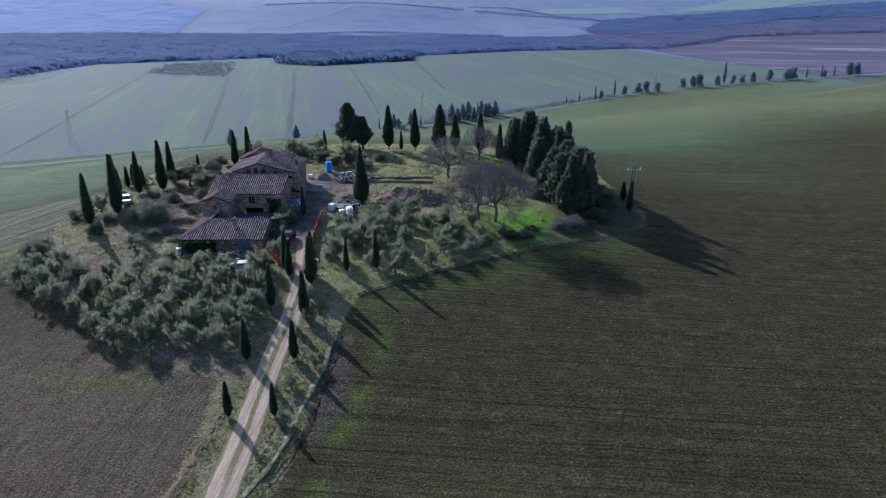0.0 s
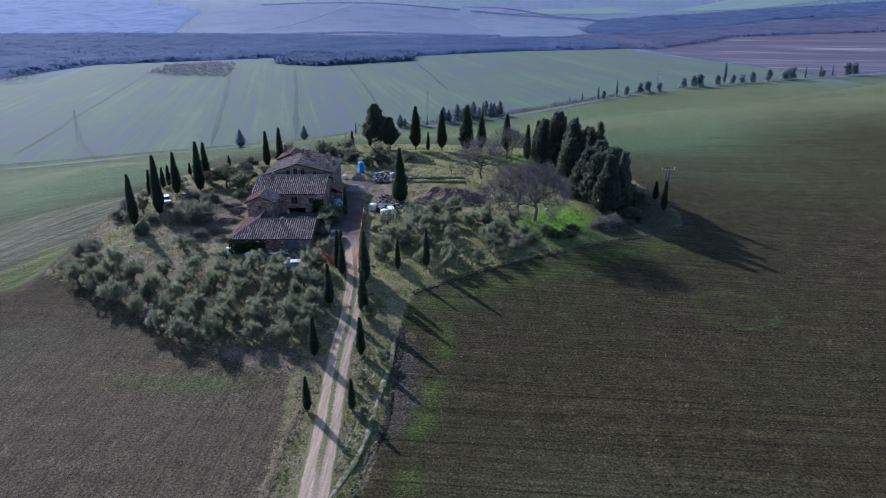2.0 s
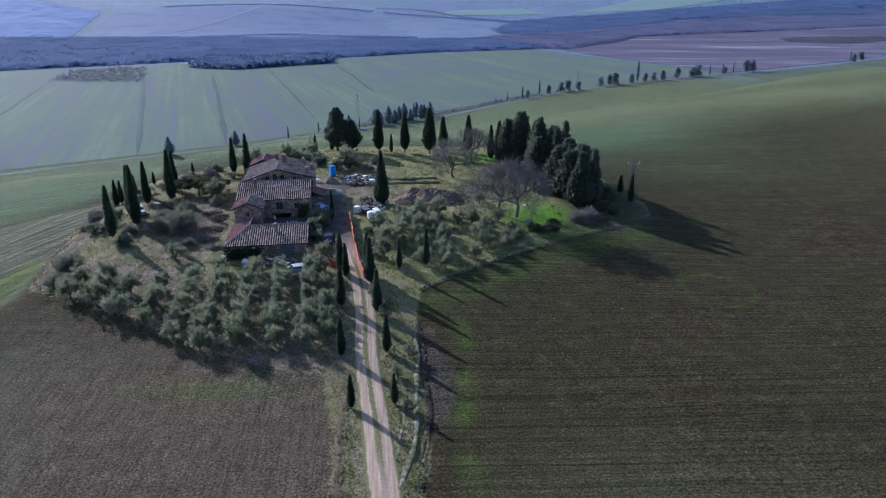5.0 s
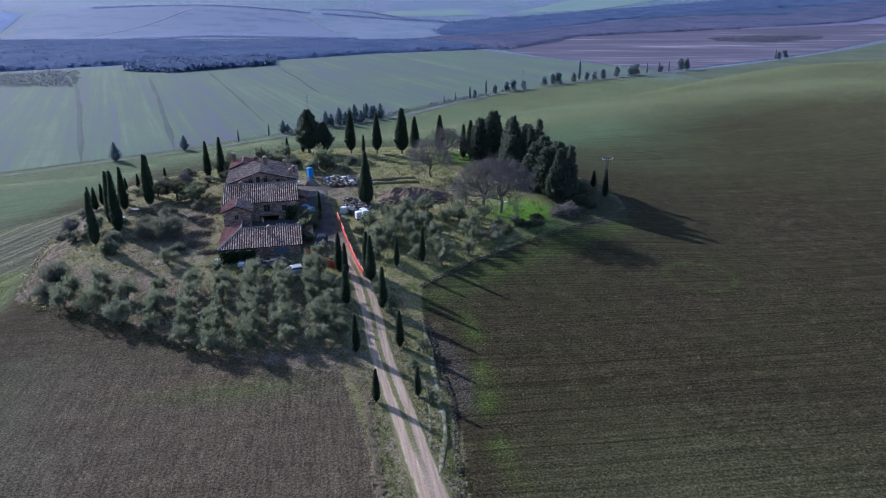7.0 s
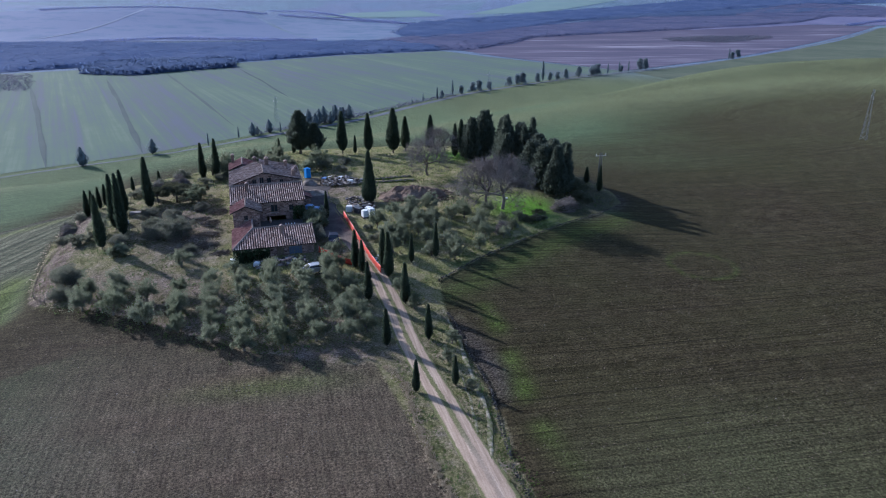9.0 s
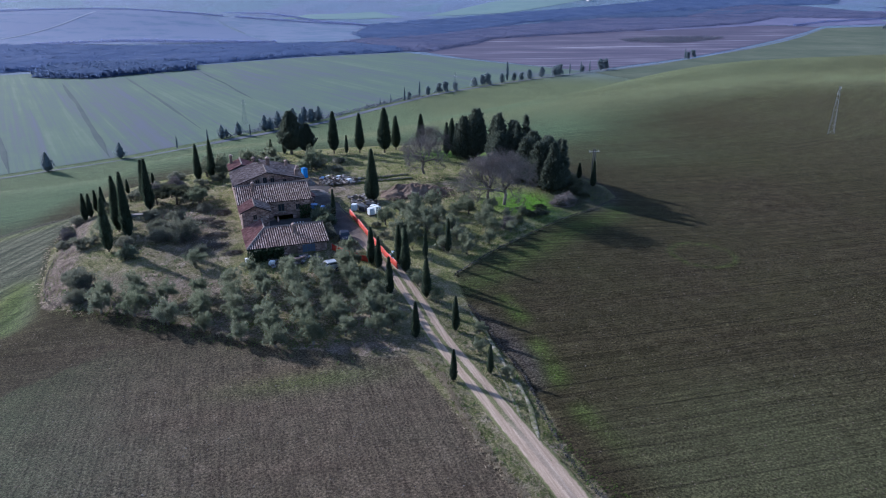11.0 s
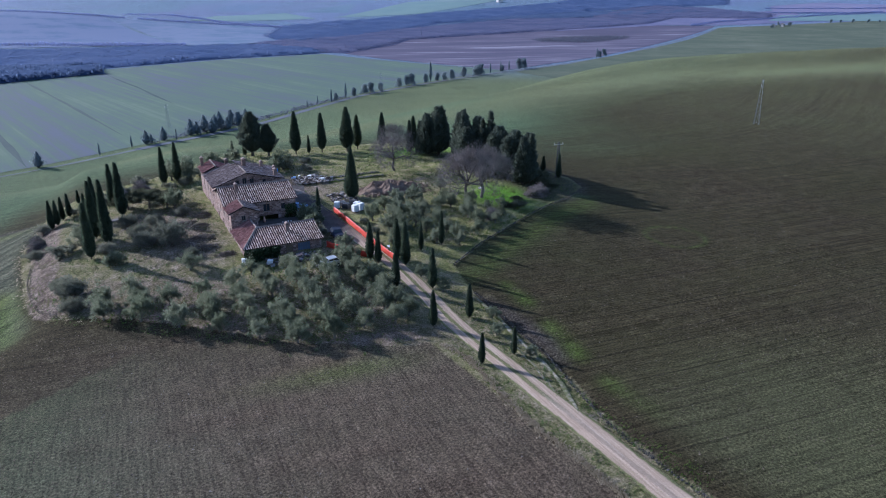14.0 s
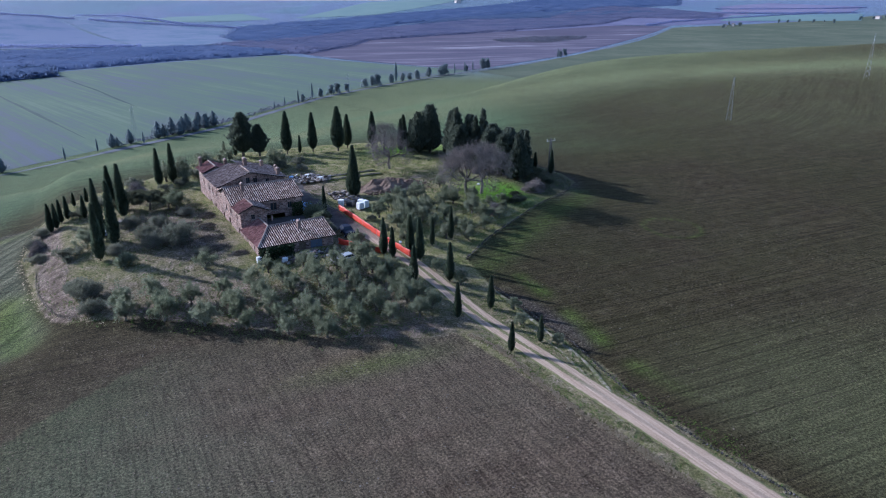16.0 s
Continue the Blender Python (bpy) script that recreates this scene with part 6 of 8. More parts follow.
# middle range
holes = [(-34.8, -33.6, 1.6, 3.0), (-31.6, -30.8, 1.7, 2.8), (-35.6, -32.2, -1.4, 0.9), (-31.0, -30.1, -1.4, 0.6)]
wall_mesh("wall", house, "x", 114.9, T, -41.4, -28.9, -3.0, 3.6, holes)
wall_mesh("wall", house, "y", -41.4, T, 115.4, 124.9, -3.0, 3.6, [(116.6, 117.4, 1.5, 2.6), (119.6, 120.5, 1.5, 2.6), (117.8, 118.8, -1.7, 0.5), (122.2, 123.0, -0.6, 0.5)])
wall_mesh("wall", house, "y", -29.4, T, 115.4, 124.9, -3.0, 3.6, [(118.0, 118.9, 1.4, 2.6), (121.0, 122.0, -1.2, 0.9)])
gable(house, "y", -41.4, T, 114.9, 124.9, 3.6, 120.4, 5.35)
gable(house, "y", -29.4, T, 114.9, 124.9, 3.6, 120.4, 5.35)
window(house, "x", 114.9, T, -34.8, -33.6, 1.6, 3.0)
window(house, "x", 114.9, T, -31.6, -30.8, 1.7, 2.8)
for a, b in ((116.6, 117.4), (119.6, 120.5)):
    window(house, "y", -41.4, T, a, b, 1.5, 2.6)
window(house, "y", -29.4, T, 118.0, 118.9, 1.4, 2.6, out=1)
roof_slope(house, [(-41.8, 114.5, 3.62), (-28.5, 114.5, 3.62), (-28.5, 120.4, 5.55), (-41.8, 120.4, 5.55)], M_TILE, seed=6)
roof_slope(house, [(-28.5, 125.1, 3.9), (-41.8, 125.1, 3.9), (-41.8, 120.4, 5.55), (-28.5, 120.4, 5.55)], M_TILE, seed=7)
ridge_cap(house, (-41.8, 120.4, 5.55), (-28.5, 120.4, 5.55), 5)
chimney(house, -38.6, 118.7, 4.6, 6.35, 0.24)
# upper house
holes = [(-37.6, -36.8, 4.5, 5.3), (-36.2, -35.4, 4.5, 5.7), (-34.8, -34.0, 4.5, 5.5), (-32.4, -31.7, 4.4, 5.1)]
wall_mesh("wall", house, "x", 124.95, T, -41.4, -28.9, -2.8, 4.2, [])
# its gable: the wall top between the two slopes, cut round the windows
def gable_top(x):
    return 4.55 + 2.05 * (x + 41.4) / 6.0 if x < -35.4 else 6.6 - 1.75 * (x + 35.4) / 6.5


bm = bmesh.new()
cuts = sorted({-41.4, -35.4, -28.9, *[q for h in holes for q in h[:2]]})
for x0, x1 in zip(cuts, cuts[1:]):
    gap = [h for h in holes if h[0] <= x0 and x1 <= h[1]]
    spans = [(4.2, 4.2, gable_top(x0), gable_top(x1))] if not gap else [(4.2, 4.2, gap[0][2], gap[0][2]), (gap[0][3], gap[0][3], gable_top(x0), gable_top(x1))]
    for za, zb, zc, zd in spans:
        vs = [bm.verts.new(q) for d in (124.95, 125.45) for q in ((x0, d, za), (x1, d, zb), (x1, d, zd), (x0, d, zc))]
        for q in ((0, 1, 2, 3), (7, 6, 5, 4), (0, 4, 5, 1), (1, 5, 6, 2), (2, 6, 7, 3), (3, 7, 4, 0)):
            bm.faces.new([vs[k] for k in q])
bmesh.ops.remove_doubles(bm, verts=bm.verts, dist=0.0005)
bmesh.ops.recalc_face_normals(bm, faces=bm.faces)
bm_part("gable", bm, M_STONE, house)
for a, b, z0, z1 in holes:
    window(house, "x", 124.95, T, a, b, z0, z1)
wall_mesh("wall", house, "y", -41.4, T, 125.45, 141.6, -2.8, 4.55, [(127.2, 128.0, 2.2, 3.3), (130.0, 130.8, 2.2, 3.3), (133.0, 133.8, 2.2, 3.3), (128.4, 129.4, -1.6, 0.5), (132.0, 133.0, -1.6, 0.5), (137.5, 138.3, 2.2, 3.3)])
for a in (127.2, 130.0, 133.0, 137.5):
    window(house, "y", -41.4, T, a, a + 0.8, 2.2, 3.3)
wall_mesh("wall", house, "y", -29.1, T, 125.45, 136.2, -2.8, 4.75, [(127.5, 128.4, 2.3, 3.4), (131.5, 132.4, 2.3, 3.4), (129.3, 130.4, -1.0, 1.1)])
window(house, "y", -29.1, T, 127.5, 128.4, 2.3, 3.4, out=1)
window(house, "y", -29.1, T, 131.5, 132.4, 2.3, 3.4, out=1)
wall_mesh("wall", house, "x", 136.2, T, -36.6, -28.6, -2.8, 4.75)
roof_slope(house, [(-41.85, 136.4, 4.55), (-41.85, 124.6, 4.55), (-35.4, 124.6, 6.75), (-35.4, 131.0, 6.75), (-36.6, 136.4, 6.3)], M_OLDTILE, seed=8, pitch=0.33)
roof_slope(house, [(-28.2, 124.6, 4.95), (-28.2, 136.6, 4.95), (-36.0, 136.6, 6.3), (-35.4, 131.0, 6.75), (-35.4, 124.6, 6.75)], M_OLDTILE, seed=9, pitch=0.33)
ridge_cap(house, (-35.4, 124.6, 6.75), (-35.4, 131.0, 6.75), 6)
chimney(house, -34.4, 131.6, 6.2, 8.0, 0.34)
chimney(house, -30.6, 133.5, 5.2, 6.7, 0.26)
chimney(house, -29.6, 126.0, 4.8, 6.6, 0.30)
chimney(house, -28.9, 129.6, 4.6, 6.3, 0.24)
# back range under newer red tiles
wall_mesh("wall", house, "x", 141.6, T, -41.4, -36.6, -2.8, 4.85)
wall_mesh("wall", house, "y", -37.1, T, 136.7, 141.6, -2.8, 4.85)
roof_slope(house, [(-41.85, 142.4, 4.9), (-41.85, 136.2, 4.9), (-39.2, 136.2, 6.05), (-39.2, 142.4, 6.05)], M_RED, seed=10)
roof_slope(house, [(-36.2, 136.2, 4.9), (-36.2, 142.4, 4.9), (-39.2, 142.4, 6.05), (-39.2, 136.2, 6.05)], M_RED, seed=11)
ridge_cap(house, (-39.2, 136.2, 6.05), (-39.2, 142.4, 6.05), 7)
gable(house, "x", 141.6, T, -41.4, -36.6, 4.85, -39.2, 5.85)
gable(house, "x", 136.3, 0.3, -41.4, -36.6, 4.55, -39.2, 5.85)
chimney(house, -41.0, 141.3, 4.9, 7.0, 0.28)
chimney(house, -36.6, 138.6, 4.9, 6.7, 0.28)
# courtyard terrace between the ranges, in the yard's shade-darkened colour
boxed("terrace", M_SHADED_YARD, house, (-36.89, -29.0, 110.12, 114.88, -3.2, 0.05))
for i in range(4):
    bm = bmesh.new()
    x = -32.6 + i * 0.5
    box(bm, x - 0.12, x + 0.12, 110.3, 110.54, 0.052, 0.2, 0.02)
    box(bm, x - 0.08, x + 0.08, 110.34, 110.5, 0.2, 0.75, 0.03)
    bm_part("terrace_post", bm, M_WHITE, house, "short white post")
# lean-to stair and shed on the yard side
boxed("outside_stair", M_STONE, house, (-28.58, -27.2, 126.0, 131.0, -2.6, 0.9))
roof_slope(house, [(-26.6, 123.2, 1.4), (-26.6, 126.0, 1.4), (-28.75, 126.0, 2.4), (-28.75, 123.2, 2.4)], M_RED, seed=12)
boxed("shed_wall", M_STONE, house, (-28.88, -26.8, 123.4, 125.8, -2.6, 1.38))


def ivy(name, dims, count, seed, label):
    """Climbing leaves as a ragged blanket hanging on a wall."""
    rng = np.random.default_rng(seed)
    x0, x1, y0, y1, z0, z1 = dims
    c = np.stack([x0 + (x1 - x0) * rng.random(count), y0 + (y1 - y0) * rng.random(count), z0 + (z1 - z0) * rng.random(count) ** 0.8], 1)
    q, t = leaf_quads(c, 0.10 + 0.10 * rng.random(count), rng)
    tagged(part(name, mesh_of(name, q.tolist(), t.tolist(), M_IVY)), label, "ivy", kind="stuff")


ivy("ivy", (-41.7, -36.0, 98.7, 99.98, -2.3, 0.40), 2600, 81, "dark ivy covering the front wall of the farmhouse")
ivy("ivy", (-31.0, -28.9, 114.1, 114.85, -0.5, 2.6), 700, 82, "dark ivy climbing the courtyard wall")

# an urn on the terrace
def urn(x, y, z):
    bm = bmesh.new()
    prof = [(0.0, 0.10), (0.06, 0.16), (0.35, 0.24), (0.62, 0.20), (0.82, 0.11), (0.95, 0.15), (1.0, 0.14)]
    rings = [[bm.verts.new((x + r * math.cos(k * math.pi / 6), y + r * math.sin(k * math.pi / 6), z + h)) for k in range(12)] for h, r in prof]
    for a, b in zip(rings, rings[1:]):
        for k in range(12):
            bm.faces.new((a[k], a[(k + 1) % 12], b[(k + 1) % 12], b[k]))
    bm.faces.new(rings[0][::-1])
    bm.faces.new(rings[-1])
    tagged(bm_part("urn", bm, M_TERRA, smooth_faces=True), "pale terracotta urn on the courtyard terrace", "urn")


urn(-35.1, 113.6, 0.06)


cabinet = boxed("meter_cabinet", M_WHITE, None, (-42.2, -41.45, 98.9, 99.5, gz(-41.8, 99.2) - 0.05, gz(-41.8, 99.2) + 0.95), bevel=0.03)
tagged(cabinet, "small white metal cabinet at the corner of the house", "cabinet")

# ---- yard and garden things ----
M_ORANGE = surface("orange_netting", [(0.3, (0.36, 0.030, 0.014)), (0.7, (0.52, 0.062, 0.028))], 2.0, 14.0, 0.6, 0.3, 0.01)
M_BLUE = surface("blue_plastic", [(0.3, (0.02, 0.15, 0.42)), (0.7, (0.035, 0.24, 0.58))], 2.0, 10.0, 0.4, 0.1, 0.01, coords="object")
M_TARP = surface("blue_tarpaulin", [(0.3, (0.10, 0.20, 0.40)), (0.7, (0.24, 0.38, 0.58))], 1.4, 9.0, 0.5, 0.4, 0.03)
M_BLACK = surface("black_sheeting", [(0.3, (0.012, 0.012, 0.014)), (0.7, (0.035, 0.035, 0.04))], 1.0, 8.0, 0.45, 0.5, 0.05)
M_CARDARK = surface("dark_blue_car_paint", [(0.3, (0.012, 0.015, 0.026)), (0.7, (0.020, 0.025, 0.042))], 1.0, 30.0, 0.72, 0.0, coords="object")
M_CARPALE = surface("silver_car_paint", [(0.3, (0.216, 0.223, 0.238)), (0.7, (0.274, 0.288, 0.302))], 1.0, 30.0, 0.5, 0.0, metal=0.2, coords="object")
M_TYRE = surface("tyre_rubber", [(0.3, (0.015, 0.015, 0.015)), (0.7, (0.03, 0.03, 0.03))], 3.0, 20.0, 0.9, 0.2, 0.01, coords="object")
M_STEEL = surface("galvanised_steel", [(0.3, (0.17, 0.175, 0.18)), (0.7, (0.28, 0.285, 0.29))], 0.8, 9.0, 0.6, 0.0, metal=0.3)
M_POLE = surface("grey_pole", [(0.3, (0.10, 0.095, 0.09)), (0.7, (0.17, 0.16, 0.15))], 2.0, 14.0, 0.9, 0.3, 0.02, coords="object")
M_ROCK = surface("field_stones", [(0.2, (0.055, 0.05, 0.042)), (0.5, (0.11, 0.10, 0.085)), (0.85, (0.22, 0.20, 0.18))], 0.8, 5.0, 0.95, 0.6, 0.04, islands=True, vary=0.7)
M_DITCH = surface("wet_dark_stones", [(0.2, (0.03, 0.027, 0.024)), (0.6, (0.07, 0.062, 0.053)), (0.85, (0.15, 0.135, 0.12))], 0.8, 5.0, 0.9, 0.6, 0.04, islands=True, vary=0.6)
M_EARTH = surface("dug_earth", [(0.3, (0.085, 0.058, 0.042)), (0.5, (0.150, 0.108, 0.080)), (0.7, (0.25, 0.19, 0.148))], 0.7, 4.0, 0.95, 0.9, 0.12)
M_RUBBLE = surface("building_rubble", [(0.2, (0.070, 0.056, 0.046)), (0.5, (0.140, 0.115, 0.096)), (0.85, (0.32, 0.29, 0.26))], 0.9, 5.0, 0.95, 0.7, 0.05, islands=True, vary=0.85)
M_DRY = leafy("dry_grass", [(0.0, (0.22, 0.185, 0.125)), (0.5, (0.34, 0.285, 0.20)), (1.0, (0.46, 0.39, 0.29))], 0.9, 0.6)
M_WEED = leafy("green_grass", [(0.0, (0.055, 0.085, 0.018)), (0.5, (0.095, 0.14, 0.03)), (1.0, (0.17, 0.19, 0.06))], 0.8, 0.25)
M_STICK = surface("dry_sticks", [(0.2, (0.07, 0.056, 0.043)), (0.6, (0.135, 0.112, 0.088)), (0.9, (0.24, 0.21, 0.18))], 1.0, 6.0, 0.95, 0.0, islands=True, vary=0.7)


def stones(name, pts, sizes, mat, seed, label, lift=0.25, flat=0.75):
    """Loose stones resting on the land."""
    rng = np.random.default_rng(seed)
    bm = bmesh.new()
    bmesh.ops.create_icosphere(bm, subdivisions=1, radius=1.0)
    base = np.array([q.co[:] for q in bm.verts])
    tris = np.array([[q.index for q in fc.verts] for fc in bm.faces])
    bm.free()
    n, k = len(pts), len(base)
    V = base[None] * (1 + 0.22 * rng.normal(size=(n, k, 1)))
    V = V * (sizes[:, None] * np.stack([0.8 + 0.5 * rng.random(n), 0.8 + 0.5 * rng.random(n), flat * (0.7 + 0.5 * rng.random(n))], -1))[:, None, :]
    z = ground_z(pts[:, 0], pts[:, 1]) + sizes * lift + (pts[:, 2] if pts.shape[1] > 2 else 0)
    V = V + np.stack([pts[:, 0], pts[:, 1], z], -1)[:, None, :]
    F = tris[None] + (np.arange(n) * k)[:, None, None]
    return tagged(part(name, mesh_of(name, V.reshape(-1, 3), F.reshape(-1, 3), mat)), label, "stones", kind="stuff")


def heap(name, cx, cy, rx, ry, h, mat, seed, label, category, turn=0.0, rough=0.35):
    """A lumpy heap on the ground, skirt sunk a little."""
    rng = np.random.default_rng(seed)
    n, m = 20, 44
    verts, faces = [], []
    c, s = math.cos(turn), math.sin(turn)
    for i in range(n + 1):
        r = i / n
        for k in range(m):
            w = 2 * math.pi * k / m
            e = 1 + 0.18 * noise.noise((math.cos(w) * 1.7, math.sin(w) * 1.7, seed))
            u, v = rx * r * e * math.cos(w), ry * r * e * math.sin(w)
            x, y = cx + c * u - s * v, cy + s * u + c * v
            top = h * (1 - r ** 2.2) * (0.75 + rough * noise.noise((x * 0.5, y * 0.5, seed)) + 0.5 * rough * noise.noise((x * 1.7, y * 1.7, seed)))
            verts.append((x, y, gz(x, y) + max(top, 0) - 0.25 * r ** 4 + 0.06 * rng.normal() * (1 - r)))
    for i in range(n):
        for k in range(m):
            k2 = (k + 1) % m
            faces.append((i * m + k, (i + 1) * m + k, (i + 1) * m + k2, i * m + k2))
    return tagged(part(name, mesh_of(name, verts, faces, mat, False)), label, category)


def scattered(outline, count, rng):
    xs, ys = [q[0] for q in outline], [q[1] for q in outline]
    out = np.zeros((0, 2))
    while len(out) < count:
        p = np.stack([min(xs) + (max(xs) - min(xs)) * rng.random(count * 2), min(ys) + (max(ys) - min(ys)) * rng.random(count * 2)], -1)
        out = np.vstack([out, p[inside(outline, p[:, 0], p[:, 1]) > 0]])
    return out[:count]


def beside(line, count, spread, shift, rng):
    d = spline(line, 0.3)
    i = (rng.random(count) * (len(d) - 1)).astype(int)
    t = np.gradient(d, axis=0)
    t /= np.linalg.norm(t, axis=1)[:, None]
    nrm = np.stack([t[:, 1], -t[:, 0]], 1)
    return d[i] + nrm[i] * (shift + spread * rng.normal(size=(count, 1)))


def tufts(name, pts, size, mat, seed, label):
    """Grass tufts: fans of blades."""
    rng = np.random.default_rng(seed)
    n, b = len(pts), 7
    base = np.repeat(np.stack([pts[:, 0], pts[:, 1], ground_z(pts[:, 0], pts[:, 1]) - 0.03], -1), b, 0) + np.c_[rng.normal(size=(n * b, 2)) * size * 0.35, np.zeros(n * b)]
    w = rng.random(n * b) * 6.283
    out = np.stack([np.cos(w) * 0.7, np.sin(w) * 0.7, 0.7 + 0.6 * rng.random(n * b)], -1)
    out /= np.linalg.norm(out, axis=1)[:, None]
    L = size * (0.6 + 0.8 * rng.random(n * b))
    q, t = spray(base, out, L, L * 0.22, rng)
    tagged(part(name, mesh_of(name, q.tolist(), t.tolist(), mat)), label, "grass", kind="stuff")


rng = np.random.default_rng(91)
# the low dry-stone edge of the terrace, the stony ditch, and loose stones
edge = spline(WALL + [(31, 109)], 0.26)
pts = np.vstack([np.c_[edge + rng.normal(size=edge.shape) * 0.08, np.full(len(edge), h)] for h in (-0.12, 0.10)])
stones("low_stone_wall", pts, 0.09 + 0.06 * rng.random(len(pts)), M_DITCH, 92, "low dry-stone wall along the edge of the field", 0.5, 0.8)
pts = beside(DITCH[1:], 800, 0.10, 0.1, rng)
stones("ditch_stones", pts, 0.04 + 0.08 * rng.random(len(pts)), M_DITCH, 93, "dark wet stones along the ditch", 0.25, 0.9)
pts = scattered([(-13, 40), (40, 34), (60, 80), (20, 98), (-10, 82)], 420, rng)
stones("field_stones", pts, 0.03 + 0.055 * rng.random(len(pts)) ** 3, M_ROCK, 94, "small pale stones lying on the ploughed field", 0.2)
pts = scattered([(-70, 40), (-25, 36), (-27, 64), (-45, 68), (-66, 88)], 900, rng)
stones("field_stones", pts, 0.035 + 0.06 * rng.random(len(pts)) ** 3, M_ROCK, 95, "small pale stones lying on the brown field", 0.2)

# grass along the track, the ditch and over the knoll
for name, line, n, spread, shift, size, mat, label in (
        ("verge_tufts", [(-22.4, 30), (-23.0, 38.5), (-23.6, 45), (-23.5, 52), (-23.2, 57), (-23.0, 60.5), (-24.4, 65)], 620, 0.28, 0.0, 0.25, M_DRY, "tall dry grass along the bank of the track"),
        ("verge_tufts", [(-19.6, 30), (-22.3, 45), (-22.9, 56), (-22.8, 66)], 500, 0.5, 0.1, 0.13, M_WEED, "green grass along the track"),
        ("verge_tufts", [(-14.8, 30), (-16.6, 44), (-17.0, 58), (-16.9, 72), (-16.5, 84)], 900, 0.8, 0.0, 0.13, M_WEED, "green grass beside the track"),
        ("verge_tufts", [(-13.4, 32), (-15.2, 46), (-14.0, 60), (-13.7, 75)], 180, 0.25, -0.5, 0.13, M_WEED, "grass on the lip of the ditch"),
        ("bank_tufts", [(-66, 92), (-70, 97), (-73.5, 106), (-75.5, 120), (-75.5, 132), (-73, 143)], 170, 0.5, 0.7, 0.17, M_DRY, "dry grass on the western bank"),
        ("bank_tufts", WALL[:4], 500, 0.8, -1.3, 0.15, M_WEED, "green grass above the low wall")):
    tufts(name, beside(line, n, spread, shift, rng), size, mat, 96 + n, label)
pts = scattered([(-14, 128), (-2, 130), (14, 118), (16, 107), (8, 100), (18, 110), (18, 138), (12, 160), (-20, 166), (-30, 160), (-20, 142)], 2600, rng)
tufts("meadow_tufts", pts, 0.13, M_WEED, 97, "short tufts of green grass on the knoll")
pts = scattered([(-60, 108), (-44, 104), (-43, 145), (-60, 140), (-66, 120)], 1800, rng)
tufts("meadow_tufts", pts, 0.15, M_DRY, 98, "dry tufts of grass west of the house")
pts = scattered(ORCHARD, 2200, rng)
tufts("meadow_tufts", pts, 0.14, M_WEED, 99, "green grass between the olive trees")

# bushes and small trees
bushes = [bush(s, M_BUSH) for s in (101, 102, 103)]
greys = [bush(s, M_OLIVE) for s in (104, 105)]
M_JUNIPER = leafy("juniper_leaf", [(0.0, (0.045, 0.050, 0.030)), (0.5, (0.080, 0.084, 0.050)), (1.0, (0.13, 0.125, 0.08))], 0.85, 0.35)
# bushes in the darker juniper leaf, to carry the shade of the bank
dark_bushes = [bush(s, M_JUNIPER) for s in (161, 162)]
for x, y, k in [(-68.2, 104.8, 1.3), (-67.6, 106.4, 1.1), (-68.0, 118.9, 1.5), (-66.4, 119.8, 1.1), (-71.8, 131.4, 1.0), (-73.3, 127, 0.8),
                (-58.4, 145.5, 1.5), (-61.0, 143.5, 1.4), (-64.6, 140, 1.3), (-56, 148.5, 1.6), (-52.5, 156, 1.5), (-43.5, 150, 1.3), (-47.5, 147.5, 1.2),
                (-40, 156, 1.6), (-33.4, 162.8, 1.9), (-28.5, 156.2, 1.8), (-21.4, 152.7, 1.9), (-17.2, 148.5, 1.4), (-14.9, 156.2, 1.3), (-32, 165, 1.6), (-37.5, 160, 1.5), (-19.5, 156, 1.5),
                (13.7, 104.6, 1.1), (2.1, 105.2, 0.9), (6.7, 101.9, 1.2), (-18.6, 107, 0.8), (-18.4, 102, 0.8), (-17.4, 96.5, 0.8), (-27.2, 107, 1.3), (-27.6, 104.4, 1.2),
                (28.5, 130, 1.4), (31.6, 132.5, 1.1), (28.4, 117.0, 1.1)]:
    stand(bushes, rng, x, y, k * (0.85 + 0.25 * rng.random()), k * 0.8, "dense grey-green bush on the knoll", "bush", "bushes on the knoll")
BANK = spline([(9, 103.0), (14, 105.6), (20, 109.2), (26, 112.6), (32, 117)], 0.5)
for i in range(7):
    x, y = BANK[int((i + 0.8 * rng.random()) / 7.8 * len(BANK))] + rng.normal(size=2) * (0.9, 0.7)
    k = 0.65 + 0.4 * rng.random()
    stand(dark_bushes, rng, x, y, k * 1.15, k * 0.85, "dense dark bush on the shaded bank above the wall", "bush", "bushes on the bank")
# bushes added to shade and darken the bright corner beside the conifers
for x, y, k in [(27.5, 116.5, 1.2), (30.0, 122.5, 1.2), (31.5, 126.0, 1.1), (28.6, 121.5, 1.3)]:
    stand(dark_bushes, rng, x, y, k * 1.2, k, "dark bush in the shade at the foot of the conifers", "bush", "bushes below the conifers")
for x, y, k in [(-27.6, 112.6, 1.9), (-26.8, 110.4, 1.6), (-24.5, 150.5, 2.0), (-29.5, 159, 1.9), (-36, 164, 1.6), (-60.5, 109.8, 1.6), (-27.0, 113.6, 1.9)]:
    stand(greys, rng, x, y, k, k, "silvery shrub beside the yard", "shrub", "silvery shrubs")
